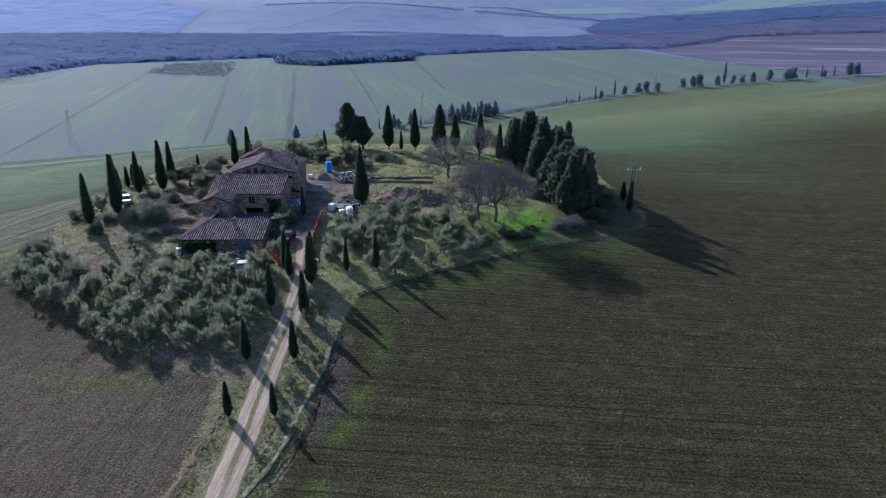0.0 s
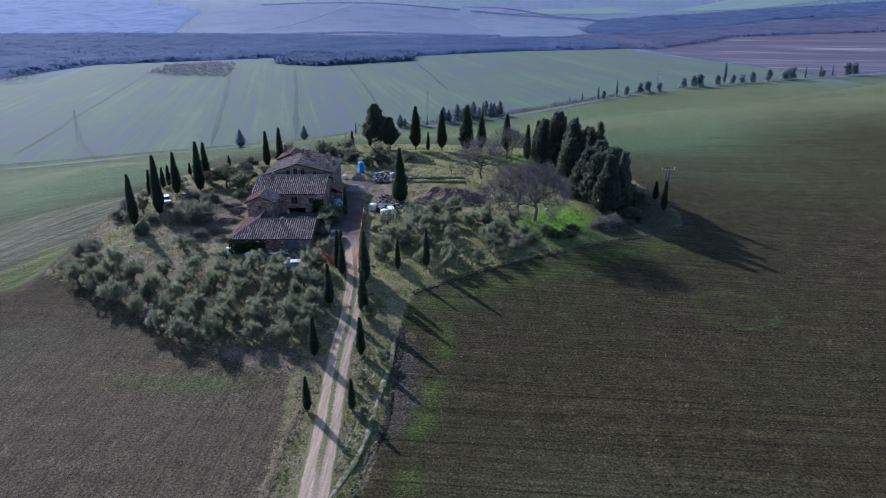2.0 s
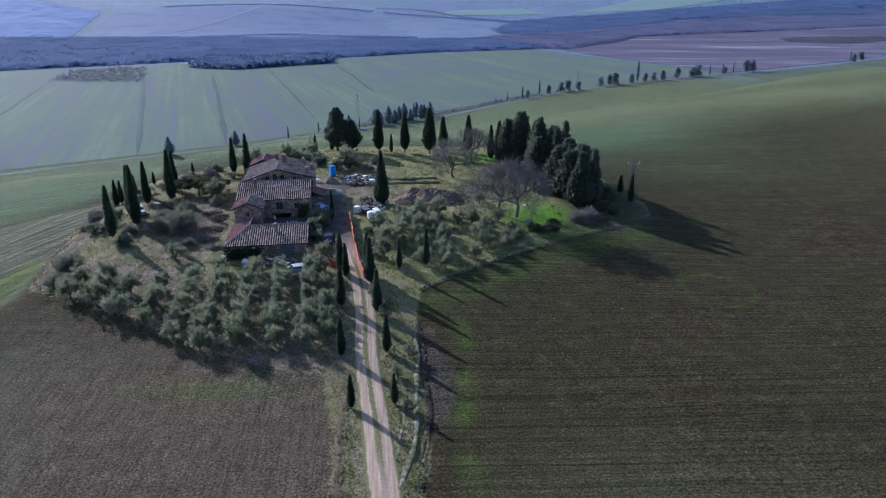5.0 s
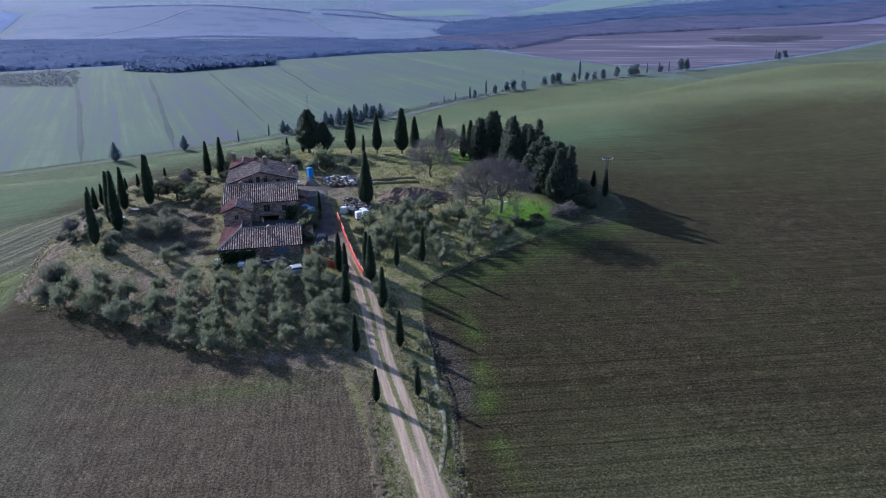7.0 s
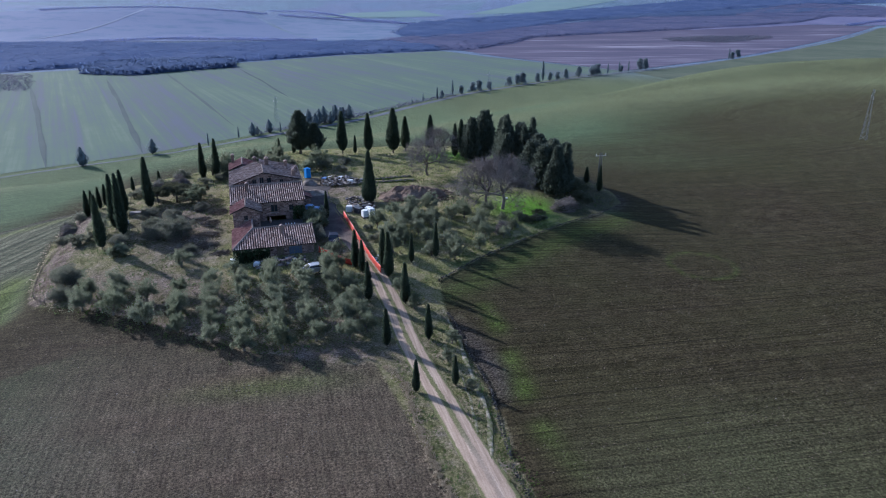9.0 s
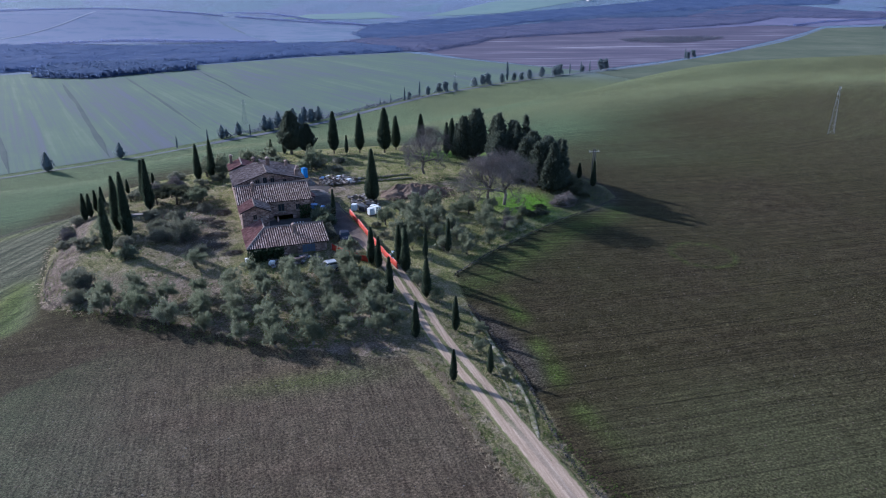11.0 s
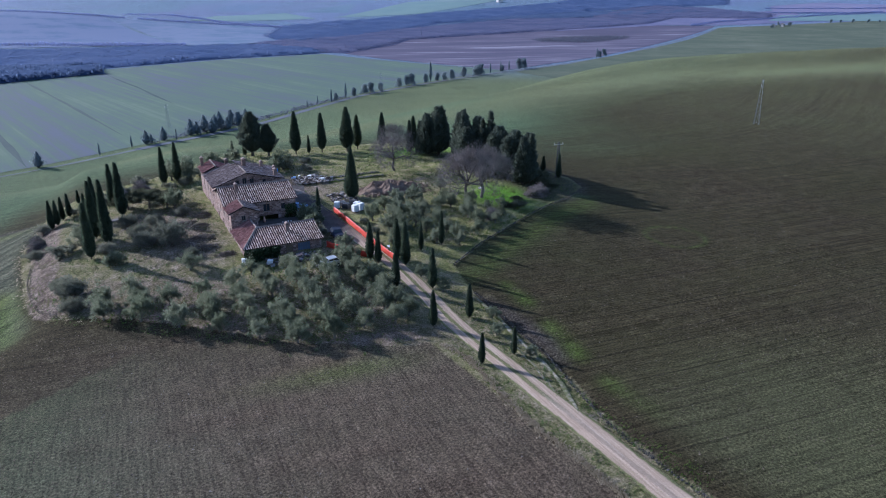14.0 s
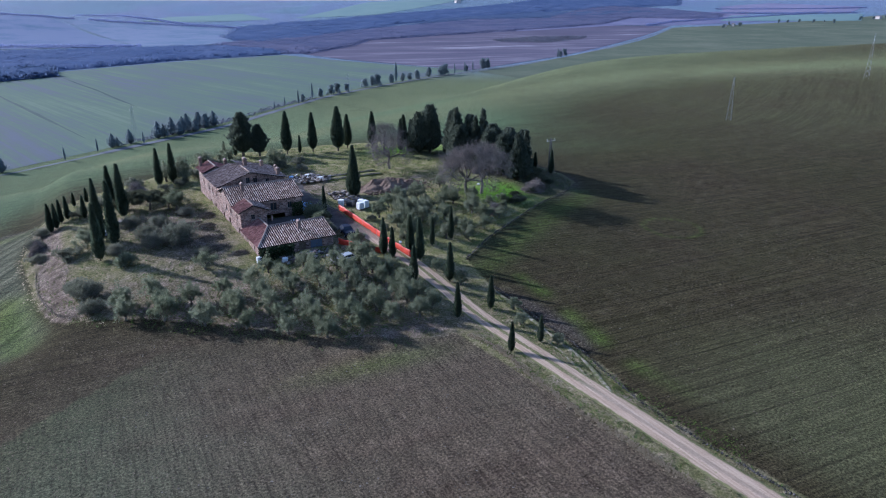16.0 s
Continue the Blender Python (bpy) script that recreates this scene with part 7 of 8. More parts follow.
for x, y, k in [(-17.4, 77.9, 0.55), (-14.9, 67.9, 0.5), (-16.7, 63.8, 0.5), (-15.9, 57.0, 0.4), (-18.4, 83.4, 0.5), (-49.8, 101.2, 0.8), (3.5, 119.5, 0.7), (-48.2, 131.8, 1.05), (-64.8, 121.6, 0.9), (-42.8, 152.6, 1.35), (-46.0, 155.4, 1.15), (-36.5, 161, 1.2), (-30.5, 163.5, 1.2), (-22.4, 153.4, 1.35)]:
    stand(olives, rng, x, y, k, k, "small young olive tree in the grass", "olive tree", "young olive trees")
# dark spreading junipers by the western cypresses
junipers = [umbrella_tree(s) for s in (106, 107, 108)]
for x, y, k in [(-56.2, 136.8, 1.0), (-52.6, 135.2, 1.15), (-49.6, 133.2, 1.0), (-53.6, 140.4, 0.9), (-48.2, 136.4, 0.85)]:
    stand(junipers, rng, x, y, k, k, "dark spreading juniper with a flat umbrella-shaped crown", "juniper", "junipers")
scrubs = [scrub_bush(108, M_TWIG, M_BUSH), scrub_bush(109, M_TWIG, M_BUSH)]
for x, y, k, h in [(-51.2, 113.8, 1.0, 1.4), (-57.0, 127.4, 0.6, 0.7), (-52.6, 124.4, 0.6, 0.7), (-47.4, 127.6, 0.5, 0.6), (-60.8, 115.8, 0.5, 0.6), (-48.8, 106.6, 0.4, 0.5), (-54.9, 115.0, 0.7, 0.9), (-55.4, 119.2, 0.7, 0.9), (-66.4, 101.8, 0.7, 0.95), (-71.2, 138.4, 0.5, 0.6), (-72.7, 133.8, 0.5, 0.7), (-72.1, 125.3, 0.4, 0.5), (-66.4, 96.6, 0.55, 0.7)]:
    stand(scrubs, rng, x, y, k, h, "wide tangled grey bush of twigs and sparse leaves", "bush", "tangled bushes on the west side")
for src in scrubs:
    remove_thing(src)
for src in (*bushes, *dark_bushes, *greys, *olives, *junipers):
    remove_thing(src)


def thicket(name, cx, cy, rx, ry, h, count, mat, seed, label):
    """A tangle of cut branches."""
    r = np.random.default_rng(seed)
    chunks = []
    for _ in range(count):
        w, q = r.random() * 6.283, math.sqrt(r.random())
        x, y = cx + rx * q * math.cos(w), cy + ry * q * math.sin(w)
        a, t = r.random() * 6.283, 0.5 * r.normal()
        L = 0.5 + 1.1 * r.random()
        p = np.array((x, y, gz(x, y) + 0.05 + h * (1 - q * q) * r.random()))
        d = np.array((math.cos(a), math.sin(a), 0.35 * t)) * L
        chunks.append(tube([p - d / 2, p + d * 0.1 + r.normal(size=3) * 0.06, p + d / 2], [0.03, 0.024, 0.01], 3, False))
    v, f = merged(chunks)
    tagged(part(name, mesh_of(name, v, f, mat)), label, "brushwood", kind="stuff")


for i, (x, y, a, b, h) in enumerate([(-46.0, 113, 1.9, 1.5, 0.6), (-45.4, 118.5, 1.5, 1.8, 0.6), (-46.4, 108.4, 2.2, 1.0, 0.4), (-44.2, 124.6, 1.4, 1.8, 0.5), (-47.6, 121.8, 1.8, 0.9, 0.4), (-43.8, 104.2, 1.6, 0.9, 0.3)]):
    thicket("brushwood", x, y, a, b, h, 210, M_STICK, 110 + i, "heap of dry cut branches in the grass")
for i, (x, y, a) in enumerate([(20.9, 109.6, 2.4), (23.0, 110.8, 2.0), (18.6, 131.5, 2.4), (16.0, 134.5, 2.2), (18.0, 126.5, 1.8), (4.4, 100.4, 1.2), (-72.4, 130.5, 1.3), (-53.0, 150.6, 1.8), (-57, 146, 1.6)]):
    thicket("bare_shrub", x, y, a, a * 0.8, 2.4, 650, M_TWIG, 120 + i, "leafless purplish shrub")


def stick_fence(line, seed):
    """A broken fence of pale dry poles along the bank."""
    r = np.random.default_rng(seed)
    pts = spline(line, 1.3)
    root = tagged(new("stick_fence"), "broken fence of pale dry poles along the bank", "fence")
    for i, (x, y) in enumerate(pts):
        z = gz(x, y)
        v, f = tube([(x, y, z - 0.2), (x + 0.1 * r.normal(), y + 0.1 * r.normal(), z + 0.75)], [0.06, 0.05], 6)
        part("post", mesh_of("post", v, f, M_STICK), root)
        if i + 1 < len(pts):
            x2, y2 = pts[i + 1]
            v, f = tube([(x, y, z + 0.3 + 0.3 * r.random()), (x2, y2, gz(x2, y2) + 0.2 + 0.4 * r.random())], [0.05, 0.04], 5)
            part("rail", mesh_of("rail", v, f, M_STICK), root)


stick_fence([(-68.3, 95.5), (-70.2, 98), (-71.6, 103), (-72.6, 109), (-73.0, 114), (-72.8, 120)], 131)

# orange safety netting on stakes
def netting(line, high, seed, label):
    r = np.random.default_rng(seed)
    pts = spline(line, 0.5)
    root = tagged(new("safety_fence"), label, "fence")
    verts, k = [], 5
    for i, (x, y) in enumerate(pts):
        sag = 0.10 * abs(math.sin(i * 0.63)) + 0.04 * r.random()
        for j in range(k):
            h = (high - sag) * j / (k - 1)
            verts.append((x + 0.05 * r.normal(), y + 0.05 * r.normal(), gz(x, y) + 0.04 + h))
    faces = [(i * k + j, (i + 1) * k + j, (i + 1) * k + j + 1, i * k + j + 1) for i in range(len(pts) - 1) for j in range(k - 1)]
    net = part("netting", mesh_of("netting", verts, faces, M_ORANGE, True), root)
    mod = net.modifiers.new("thickness", "SOLIDIFY")
    mod.thickness = 0.012
    for i in range(0, len(pts), 5):
        x, y = pts[i]
        v, f = tube([(x, y, gz(x, y) - 0.2), (x, y, gz(x, y) + high + 0.12)], [0.025, 0.025], 6)
        part("stake", mesh_of("stake", v, f, M_STEEL), root)


netting([(-21.7, 115.0), (-21.5, 110), (-21.2, 104), (-20.8, 98), (-20.4, 93.5), (-19.8, 89.4)], 1.2, 141, "bright orange plastic safety netting along the drive")
netting([(-28.2, 99.5), (-26.9, 97.4), (-25.2, 94.8), (-23.2, 92.6)], 1.1, 142, "sagging orange safety netting by the garage")
pts = beside([(-20.0, 95), (-19.8, 90.2)], 24, 0.25, -0.3, rng)
stones("plastic_scraps", np.c_[pts, 0.1 + 0.5 * rng.random(24)], 0.12 + 0.12 * rng.random(24), M_WHITE, 143, "white plastic scraps caught on the netting", 0.3, 0.5)


# portable toilet
def toilet(x, y, turn):
    z = gz(x, y)
    root = new("portable_toilet")
    root.matrix_world = Matrix.Translation((x, y, z)) @ Matrix.Rotation(turn, 4, "Z")
    boxed("body", M_BLUE, root, (-0.55, 0.55, -0.55, 0.55, 0.05, 2.1), bevel=0.04)
    bm = bmesh.new()
    box(bm, -0.6, 0.6, -0.6, 0.6, 2.1, 2.2, 0.03)
    box(bm, -0.4, 0.4, -0.4, 0.4, 2.2, 2.32, 0.05)
    bm_part("roof", bm, M_BLUE, root)
    d = boxed("door", M_BLUE, root, (-0.42, 0.42, -0.585, -0.552, 0.15, 2.0), bevel=0.01)
    boxed("door_handle", M_BLACK, d, (0.28, 0.34, -0.62, -0.586, 1.0, 1.15))
    boxed("skid", M_BLACK, root, (-0.6, 0.6, -0.6, 0.6, -0.05, 0.05))
    tagged(root, "blue plastic portable toilet in the grass", "toilet")


toilet(-25.3, 145.2, 0.4)


# building waste and materials by the yard
heap("gravel_heap", -25.6, 139.2, 2.0, 1.8, 1.5, M_RUBBLE, 151, "grey heap of gravel beside the yard", "heap")
heap("earth_mound", -5.6, 124.6, 7.4, 4.8, 2.0, M_EARTH, 152, "wide mound of freshly dug brown earth", "mound", -0.1, 0.6)
pts = scattered([(-13, 120.5), (1.5, 119.5), (2.5, 125), (-4, 130), (-12, 128)], 500, rng)
stones("earth_clods", np.c_[pts, 0.9 * np.exp(-((pts[:, 0] + 5.6) / 5.5) ** 2 - ((pts[:, 1] - 124.6) / 3.4) ** 2)], 0.10 + 0.22 * rng.random(500) ** 2, M_EARTH, 159, "clods of brown earth on and round the mound")
heap("blue_gravel", -25.6, 131.5, 3.4, 3.0, 0.7, M_RUBBLE, 153, "low spread of grey chippings on the yard", "heap")
pts = scattered([(-23.5, 137), (-16.5, 135), (-14, 138.5), (-17, 143), (-22.5, 142)], 420, rng)
stones("rubble", np.c_[pts, 0.5 * rng.random(420)], 0.15 + 0.28 * rng.random(420) ** 2, M_RUBBLE, 154, "heap of pale stones and building rubble")
for y in (136.4, 139.6):
    pts = np.c_[-15.5 + 13.0 * rng.random(300), y + 0.3 * rng.normal(size=300), 0.25 * rng.random(300)]
    stones("stone_row", pts, 0.08 + 0.09 * rng.random(300), M_ROCK, 155 + int(y), "long low row of stacked roofing stones grown over with grass")
    tufts("row_tufts", np.repeat(pts[:, :2], 3, axis=0) + 0.22 * rng.normal(size=(900, 2)), 0.22, M_WEED, 165 + int(y), "green weeds along a low row of stones")
pts = scattered([(-20, 118.5), (-15, 118), (-14.5, 125.5), (-19.5, 126.5)], 160, rng)
stones("stacked_stones", np.c_[pts, 0.3 * rng.random(160)], 0.16 + 0.24 * rng.random(160), M_RUBBLE, 157, "loose heaps of building stone near the cypress")
pts = scattered([(-39, 95.8), (-30.5, 95.3), (-30.5, 98.8), (-38.5, 99.1)], 110, rng)
stones("junk_rubble", np.c_[pts, 0.25 * rng.random(110)], 0.12 + 0.22 * rng.random(110), M_RUBBLE, 158, "broken stone and scrap in front of the garage")


def bag(x, y, w, h, mat, seed, label, name="bulk_bag", lift=0.0):
    """A slumped bulk bag with a gathered top."""
    r = np.random.default_rng(seed)
    bm = bmesh.new()
    bmesh.ops.create_cube(bm, size=1.0)
    bmesh.ops.bevel(bm, geom=bm.edges[:], offset=0.05, segments=2, affect="EDGES")
    bmesh.ops.subdivide_edges(bm, edges=bm.edges[:], cuts=1)
    for q in bm.verts:
        bulge = 1 + 0.06 * (1 - abs(q.co.z * 2))
        q.co = Vector((q.co.x * w * bulge + 0.03 * r.normal(), q.co.y * w * bulge + 0.03 * r.normal(), (q.co.z + 0.5) * h + 0.03 * r.normal()))
    root = tagged(new(name), label, "bag")
    root.matrix_world = Matrix.Translation((x, y, gz(x, y) + 0.08 + lift)) @ Matrix.Rotation(r.random() * 1.5, 4, "Z")
    bm_part("sack", bm, mat, root)
    boxed("pallet", M_WOOD, root, (-w * 0.6, w * 0.6, -w * 0.6, w * 0.6, -0.12, 0.0))


for i, (x, y, w, h) in enumerate([(-17.9, 113.4, 1.05, 1.25), (-16.6, 113.9, 1.05, 1.35), (-16.9, 115.3, 1.0, 1.2), (-20.3, 117.0, 1.0, 1.2)]):
    bag(x, y, w, h, M_WHITE, 160 + i, "white bulk bag of building material on a pallet")
for i, (x, y, w, h) in enumerate([(-18.6, 116.2, 1.3, 0.9), (-17.0, 117.2, 1.4, 1.0), (-18.8, 118.0, 1.2, 0.7)]):
    bag(x, y, w, h, M_BLACK, 170 + i, "stack of materials under black plastic sheeting", "covered_stack")
for i, (x, y, w, h) in enumerate([(-27.0, 117.2, 1.4, 1.1), (-26.6, 119.0, 1.5, 0.9), (-27.4, 121.0, 1.2, 0.8), (-27.2, 115.4, 1.0, 0.9)]):
    bag(x, y, w, h, M_TARP, 180 + i, "stack of materials under a blue tarpaulin", "tarp_stack")
for i, (x, y, w, h, mat) in enumerate([(-22.0, 141.5, 0.9, 0.7, M_TARP), (-18.2, 141.8, 0.9, 0.6, M_WHITE), (-16.8, 137.4, 1.0, 0.8, M_WHITE), (-28.3, 139.6, 0.8, 0.7, M_WHITE), (-38.2, 97.3, 0.8, 0.6, M_WHITE), (12.0, 117.4, 0.45, 0.3, M_WHITE)]):
    bag(x, y, w, h, mat, 190 + i, "bundle wrapped in blue plastic" if mat is M_TARP else "pale wrapped bundle lying in the grass", "wrapped_bundle")
slab = boxed("concrete_slab", M_PLASTER, None, (-61.0, -56.4, 130.6, 131.9, gz(-58.6, 131.2) - 0.3, gz(-58.6, 131.2) + 0.22), bevel=0.03)
tagged(slab, "long pale concrete slab in the grass", "slab")
for i, (x, y, L, a) in enumerate([(-33.4, 97.6, 2.6, 0.7), (-33.0, 97.9, 2.4, 0.95), (-33.9, 97.2, 2.2, 0.5), (-20.6, 142.3, 2.4, 1.1), (-19.0, 140.2, 2.0, 2.0)]):
    z = gz(x, y)
    p = boxed("plank", M_TERRA if i < 3 else M_WHITE, None, (-L / 2, L / 2, -0.14, 0.14, -0.04, 0.04), bevel=0.01, m=Matrix.Translation((x, y, z + 0.35 + 0.12 * i % 0.4)) @ Matrix.Rotation(a, 4, "Z") @ Matrix.Rotation(0.14, 4, "Y"))
    tagged(p, "faded board leaning on a heap of scrap", "board", "scrap boards")


# parked cars
def car(x, y, turn, paint, label):
    z = gz(x, y) + 0.12
    root = new("parked_car")
    root.matrix_world = Matrix.Translation((x, y, z)) @ Matrix.Rotation(turn, 4, "Z")
    bm = bmesh.new()
    side = [(-2.05, 0.35), (-2.08, 0.72), (-1.95, 0.92), (-0.75, 1.0), (-0.15, 1.42), (1.35, 1.44), (1.95, 1.0), (2.08, 0.85), (2.05, 0.35)]
    rows = []
    for yy, k in ((-0.84, 0.0), (-0.80, 1.0), (-0.62, 1.0), (0.62, 1.0), (0.80, 1.0), (0.84, 0.0)):
        inset = 0.80 if abs(yy) > 0.83 else 1.0
        rows.append([bm.verts.new((px * (0.985 if inset < 1 else 1), yy * (0.80 if pz > 1.1 else 1.0), 0.35 + (pz - 0.35) * (0.96 if inset < 1 else 1))) for px, pz in side])
    for a, b in zip(rows, rows[1:]):
        for k in range(len(side)):
            k2 = (k + 1) % len(side)
            bm.faces.new((a[k], b[k], b[k2], a[k2]))
    bm.faces.new(rows[0])
    bm.faces.new(rows[-1][::-1])
    bmesh.ops.recalc_face_normals(bm, faces=bm.faces)
    body = bm_part("body", bm, paint, root)
    for yy in (-0.745, 0.745):
        bm = bmesh.new()
        pts = [(-0.55, 1.03), (-0.12, 1.34), (1.25, 1.36), (1.6, 1.05)]
        w = 0.055 if yy > 0 else -0.055
        vs = [bm.verts.new((px, yy * (0.93 if pz > 1.1 else 1.06) + w * 0.3, pz)) for px, pz in pts] + [bm.verts.new((px, yy * 0.8, pz)) for px, pz in pts]
        for q in ((0, 1, 2, 3), (7, 6, 5, 4), (0, 4, 5, 1), (1, 5, 6, 2), (2, 6, 7, 3), (3, 7, 4, 0)):
            bm.faces.new([vs[k] for k in q])
        bm_part("side_window", bm, M_GLASS, body)
    for x0, z0, x1, z1, nm in ((-0.74, 1.02, -0.17, 1.40, "windscreen"), (1.93, 1.03, 1.40, 1.41, "rear_window")):
        bm = bmesh.new()
        d = -0.02 if nm == "windscreen" else 0.02
        vs = [bm.verts.new((px + d * k, yy, pz + 0.02 * k)) for k in (0, 1) for px, pz, yy in ((x0, z0, -0.66), (x0, z0, 0.66), (x1, z1, 0.54), (x1, z1, -0.54))]
        for q in ((0, 1, 2, 3), (7, 6, 5, 4), (0, 4, 5, 1), (1, 5, 6, 2), (2, 6, 7, 3), (3, 7, 4, 0)):
            bm.faces.new([vs[k] for k in q])
        bmesh.ops.recalc_face_normals(bm, faces=bm.faces)
        bm_part(nm, bm, M_GLASS, body)
    for wx in (-1.3, 1.3):
        for wy in (-0.78, 0.78):
            v, f = tube([(wx, wy - 0.1, 0.2), (wx, wy + 0.1, 0.2)], [0.32, 0.32], 14)
            wheel = part("wheel", mesh_of("wheel", v, f, M_TYRE), root)
            v, f = tube([(wx, wy - 0.11, 0.2), (wx, wy + 0.11, 0.2)], [0.18, 0.18], 10)
            part("rim", mesh_of("rim", v, f, M_STEEL), wheel)
    for wy in (-0.6, 0.6):
        boxed("headlight", M_GLASS, body, (-2.10, -2.03, wy - 0.14, wy + 0.14, 0.68, 0.80), bevel=0.02)
        boxed("tail_light", M_RED, body, (2.03, 2.10, wy - 0.14, wy + 0.14, 0.74, 0.88), bevel=0.02)
    tagged(root, label, "car")


car(-25.3, 102.4, 1.45, M_CARDARK, "dark blue car parked in the shade beside the garage")
car(-61.9, 126.0, 2.0, M_CARPALE, "dusty silver car parked between cypresses")
car(-30.3, 92.3, 0.15, M_CARPALE, "silver car parked under the olive trees")


# power line: twin wooden pole, and lattice pylons
def wood_pole(x, y):
    z = gz(x, y)
    root = tagged(new("utility_pole"), "twin grey wooden power pole with a crossarm", "pole")
    for d in (-0.35, 0.35):
        v, f = tube([(x + d, y, z - 0.5), (x + d * 0.6, y, z + 8.4)], [0.15, 0.11], 8)
        part("post", mesh_of("post", v, f, M_POLE), root)
    arm = boxed("crossarm", M_STEEL, root, (x - 1.3, x + 1.3, y - 0.05, y + 0.05, z + 7.7, z + 7.8))
    for d in (-1.15, 1.15):
        v, f = tube([(x + d, y, z + 7.85), (x + d, y, z + 8.25)], [0.05, 0.04], 7)
        part("insulator", mesh_of("insulator", v, f, M_WHITE), arm)
    boxed("brace", M_POLE, root, (x - 0.32, x + 0.32, y - 0.05, y + 0.05, z + 4.0, z + 4.15))


wood_pole(35.4, 121.6)


def pylon(x, y, tall, base, turn, label):
    """A narrow lattice mast: four tapering legs, cross bracing, three arms with insulators."""
    root = new("pylon")
    root.matrix_world = Matrix.Translation((x, y, gz(x, y))) @ Matrix.Rotation(turn, 4, "Z")
    levels = [i / 9 for i in range(10)]
    wide = [base * (1 - 0.82 * u) for u in levels]
    th = tall * 0.0017
    for sx, sy in ((-1, -1), (1, -1), (1, 1), (-1, 1)):
        v, f = tube([(sx * base, sy * base, -0.4), (sx * wide[-1], sy * wide[-1], tall)], [th * 1.3, th], 4)
        part("leg", mesh_of("leg", v, f, M_STEEL), root)
    chunks = []
    for (u0, w0), (u1, w1) in zip(zip(levels, wide), zip(levels[1:], wide[1:])):
        for (ax, ay), (bx, by) in (((-1, -1), (1, -1)), ((1, -1), (1, 1)), ((1, 1), (-1, 1)), ((-1, 1), (-1, -1))):
            chunks.append(tube([(ax * w0, ay * w0, u0 * tall), (bx * w1, by * w1, u1 * tall)], [th * 0.6] * 2, 3))
            chunks.append(tube([(bx * w0, by * w0, u0 * tall), (ax * w1, ay * w1, u1 * tall)], [th * 0.6] * 2, 3))
    v, f = merged(chunks)
    part("bracing", mesh_of("bracing", v, f, M_STEEL), root)
    for h, side in ((0.97, 1), (0.90, -1), (0.83, 1)):
        arm = boxed("arm", M_STEEL, root, (0.0 if side > 0 else -tall * 0.12, tall * 0.12 if side > 0 else 0.0, -th, th, h * tall - th, h * tall + th))
        v, f = tube([(side * tall * 0.115, 0, h * tall), (side * tall * 0.115, 0, h * tall - tall * 0.05)], [th * 1.6, th * 1.6], 6)
        part("insulator", mesh_of("insulator", v, f, M_WHITE), arm)
    tagged(root, label, "pylon", "pylons")


pylon(144, 154, 15.2, 0.85, 0.5, "slender steel lattice pylon on the ploughed hill")
pylon(252, 166, 19.0, 1.0, 0.5, "slender steel lattice pylon on the crest of the hill")
for x, y, tall, turn in [(184, 594, 21, 0.9), (-15, 492, 18.5, 0.9), (-221, 396, 20, 0.9)]:
    pylon(x, y, tall, 1.4, turn, "tall pale lattice pylon in the valley")


# ---- rough grass, weeds and clods ----
def tuft_field(name, pts, high, mat, label, seed, blades=3):
    """Tufts of stiff grass: a few leaning blades each."""
    r = np.random.default_rng(seed)
    p = np.repeat(pts, blades, axis=0)
    k = len(p)
    w = r.random(k) * 2 * math.pi
    h = np.repeat(high, blades) * (0.6 + 0.6 * r.random(k))
    base = np.stack([p[:, 0], p[:, 1], ground_z(p[:, 0], p[:, 1]) - 0.08], -1) + np.stack([0.1 * r.normal(size=k), 0.1 * r.normal(size=k), 0 * w], -1)
    side = np.stack([np.cos(w), np.sin(w), 0 * w], -1) * (h * 0.28)[:, None]
    tip = base + np.stack([0.5 * h * r.normal(size=k), 0.5 * h * r.normal(size=k), h + 0.08], -1)
    verts = np.stack([base - side, base + side, tip], 1).reshape(-1, 3)
    tris = np.arange(k * 3).reshape(-1, 3)
    tagged(part(name, quick_mesh(name, verts, tris, mat)), label, "grass", kind="stuff")


def strewn(outline, count, seed, keep_off=()):
    r = np.random.default_rng(seed)
    q = np.array(outline)
    p = q.min(0) + (q.max(0) - q.min(0)) * r.random((count, 2))
    ok = inside(outline, p[:, 0], p[:, 1]) > 0.2
    ok &= ~((p[:, 0] > -42) & (p[:, 0] < -22.5) & (p[:, 1] > 99) & (p[:, 1] < 143))
    ok &= along(ROAD, p[:, 0], p[:, 1]) > 1.5
    patchy = np.array([noise.noise((x * 0.14, y * 0.14, seed)) for x, y in p])
    return p[ok & (patchy + 0.5 * r.random(len(p)) > 0.15)]


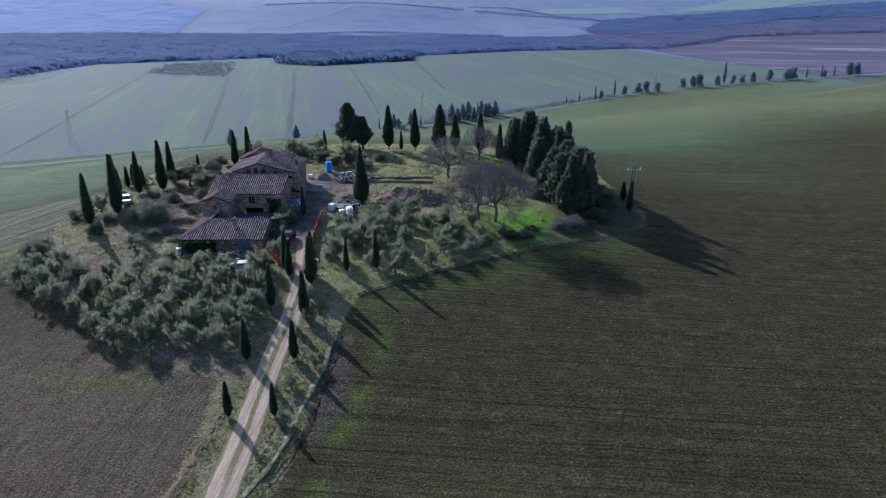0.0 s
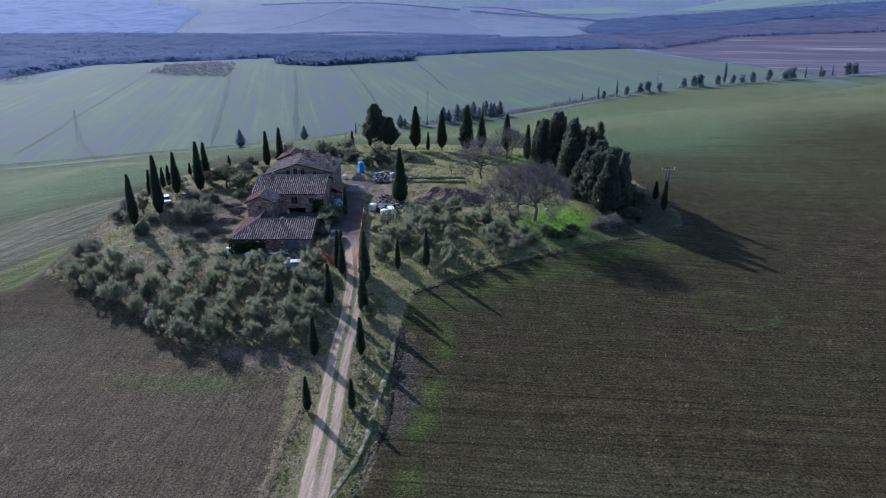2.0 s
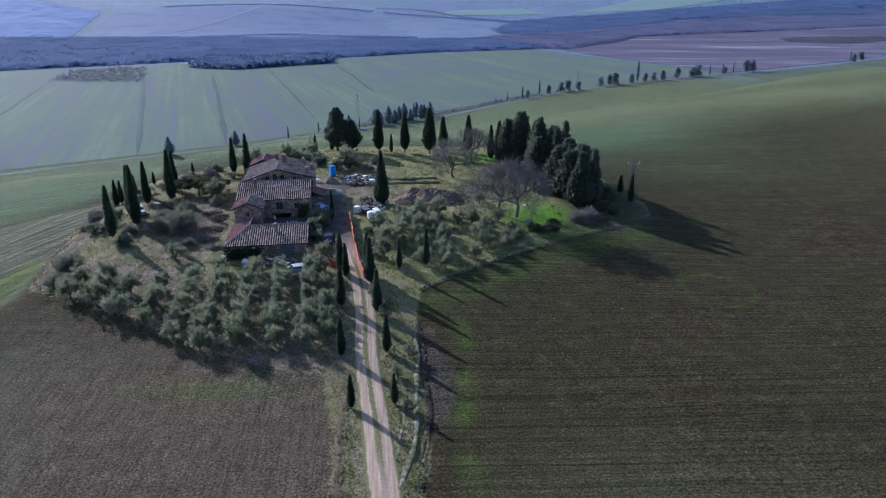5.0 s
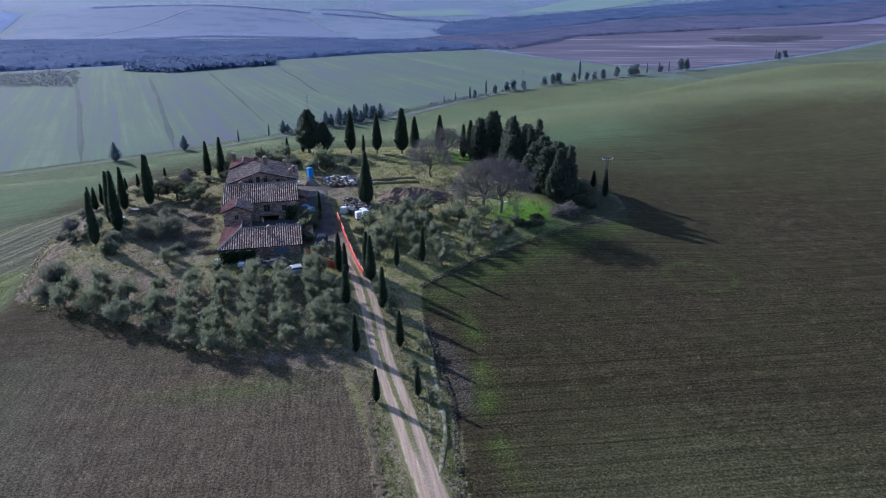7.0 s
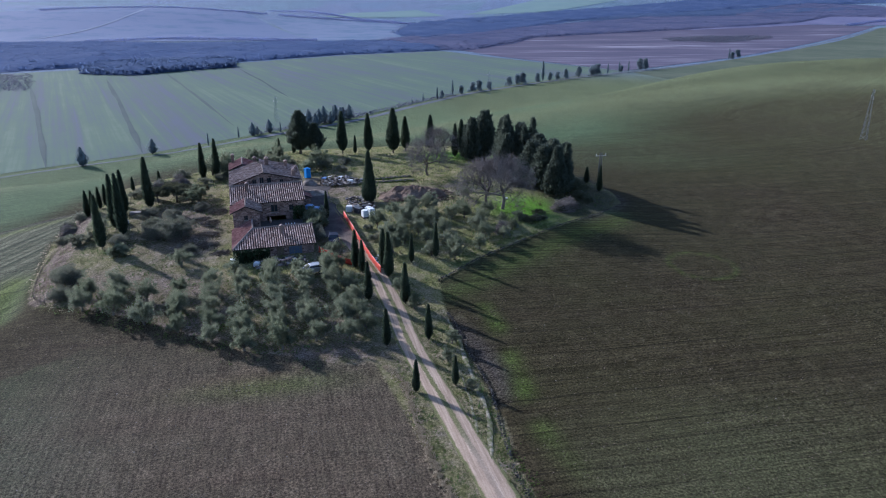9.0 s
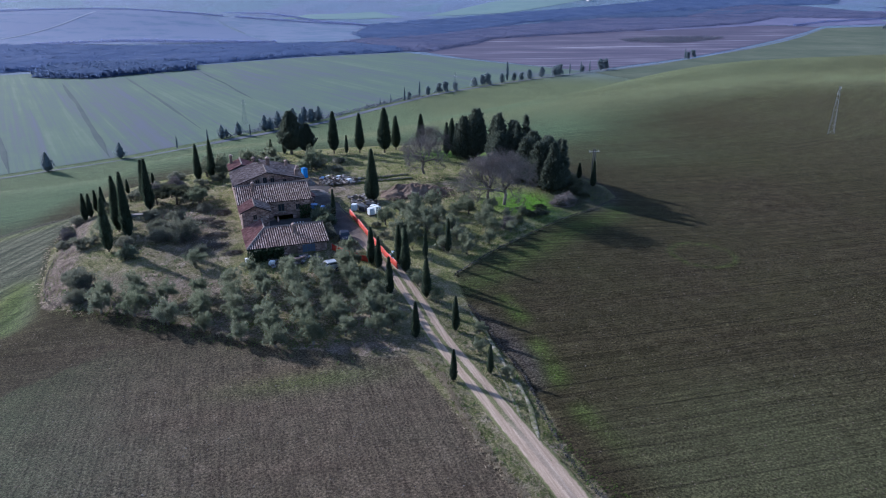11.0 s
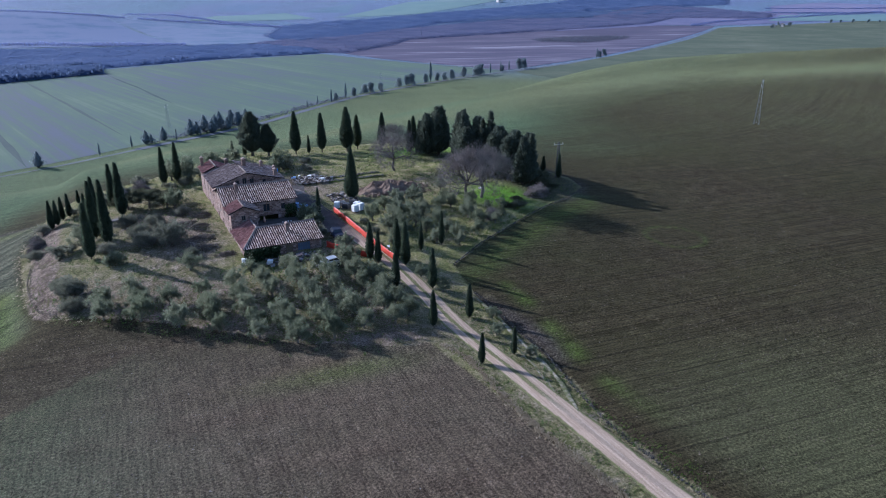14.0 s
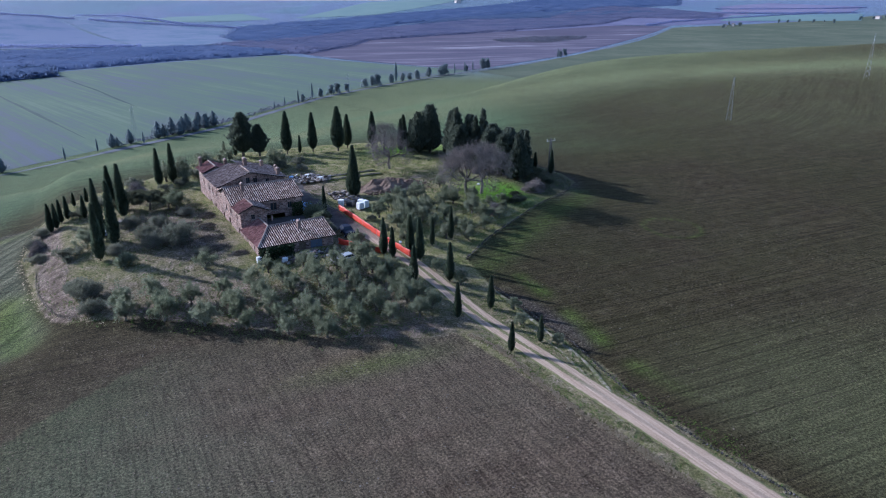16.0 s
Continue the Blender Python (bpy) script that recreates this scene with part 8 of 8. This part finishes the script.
r = np.random.default_rng(301)
M_TUFT = leafy("grass_tufts", [(0.0, (0.072, 0.080, 0.034)), (0.5, (0.122, 0.122, 0.056)), (1.0, (0.20, 0.172, 0.105))], 0.9, 0.35)
M_WEED = leafy("green_weeds", [(0.0, (0.05, 0.085, 0.024)), (1.0, (0.12, 0.165, 0.055))], 0.9, 0.35)
pts = strewn(KNOLL, 60000, 302)
tuft_field("grass", pts, 0.12 + 0.22 * r.random(len(pts)), M_TUFT, "dry rough grass tufts over the knoll", 303)
pts = strewn(KNOLL, 16000, 304)
tuft_field("weeds", pts, 0.14 + 0.25 * r.random(len(pts)), M_WEED, "green weeds in patches over the knoll", 305)


def clods(name, outline, count, size, seed, label):
    """Lumps of turned earth, half sunk in the field."""
    r = np.random.default_rng(seed)
    q = np.array(outline)
    p = q.min(0) + (q.max(0) - q.min(0)) * r.random((count, 2))
    p = p[(inside(outline, p[:, 0], p[:, 1]) > 0.2) & (inside(KNOLL, p[:, 0], p[:, 1]) < -0.8)]
    k = len(p)
    octa = np.array([(1, 0, 0), (-1, 0, 0), (0, 1, 0), (0, -1, 0), (0, 0, 1), (0, 0, -1)], float)
    tri = np.array([(0, 2, 4), (2, 1, 4), (1, 3, 4), (3, 0, 4)])
    s = size * (0.4 + 0.9 * r.random((k, 1, 1)) ** 2)
    v = octa[None] * (0.7 + 0.6 * r.random((k, 6, 1))) * s * (1.2, 1.2, 0.8)
    a = r.random(k) * 6.28
    rot = np.stack([np.stack([np.cos(a), -np.sin(a)], -1), np.stack([np.sin(a), np.cos(a)], -1)], -2)
    v[..., :2] = np.einsum("nij,nkj->nki", rot, v[..., :2])
    v += np.stack([p[:, 0], p[:, 1], ground_z(p[:, 0], p[:, 1]) + 0.02], -1)[:, None, :]
    t = tri[None] + (np.arange(k) * 6)[:, None, None]
    tagged(part(name, quick_mesh(name, v.reshape(-1, 3), t.reshape(-1, 3), M_CLOD)), label, "soil", kind="stuff")


M_CLOD = surface("earth_clods", [(0.3, (0.070, 0.055, 0.040)), (0.7, (0.165, 0.132, 0.100))], 0.4, 3.0, 0.95, 0.0, islands=True, vary=0.6)
clods("clods", [(-95, 30), (-24, 30), (-25, 66), (-45, 71), (-66, 90), (-95, 92)], 16000, 0.07, 311, "lumps of turned brown earth on the ploughed field")
clods("clods", [(-14, 26), (60, 26), (60, 105), (30, 105), (-12, 82)], 9000, 0.065, 312, "lumps of turned dark earth beside the knoll")
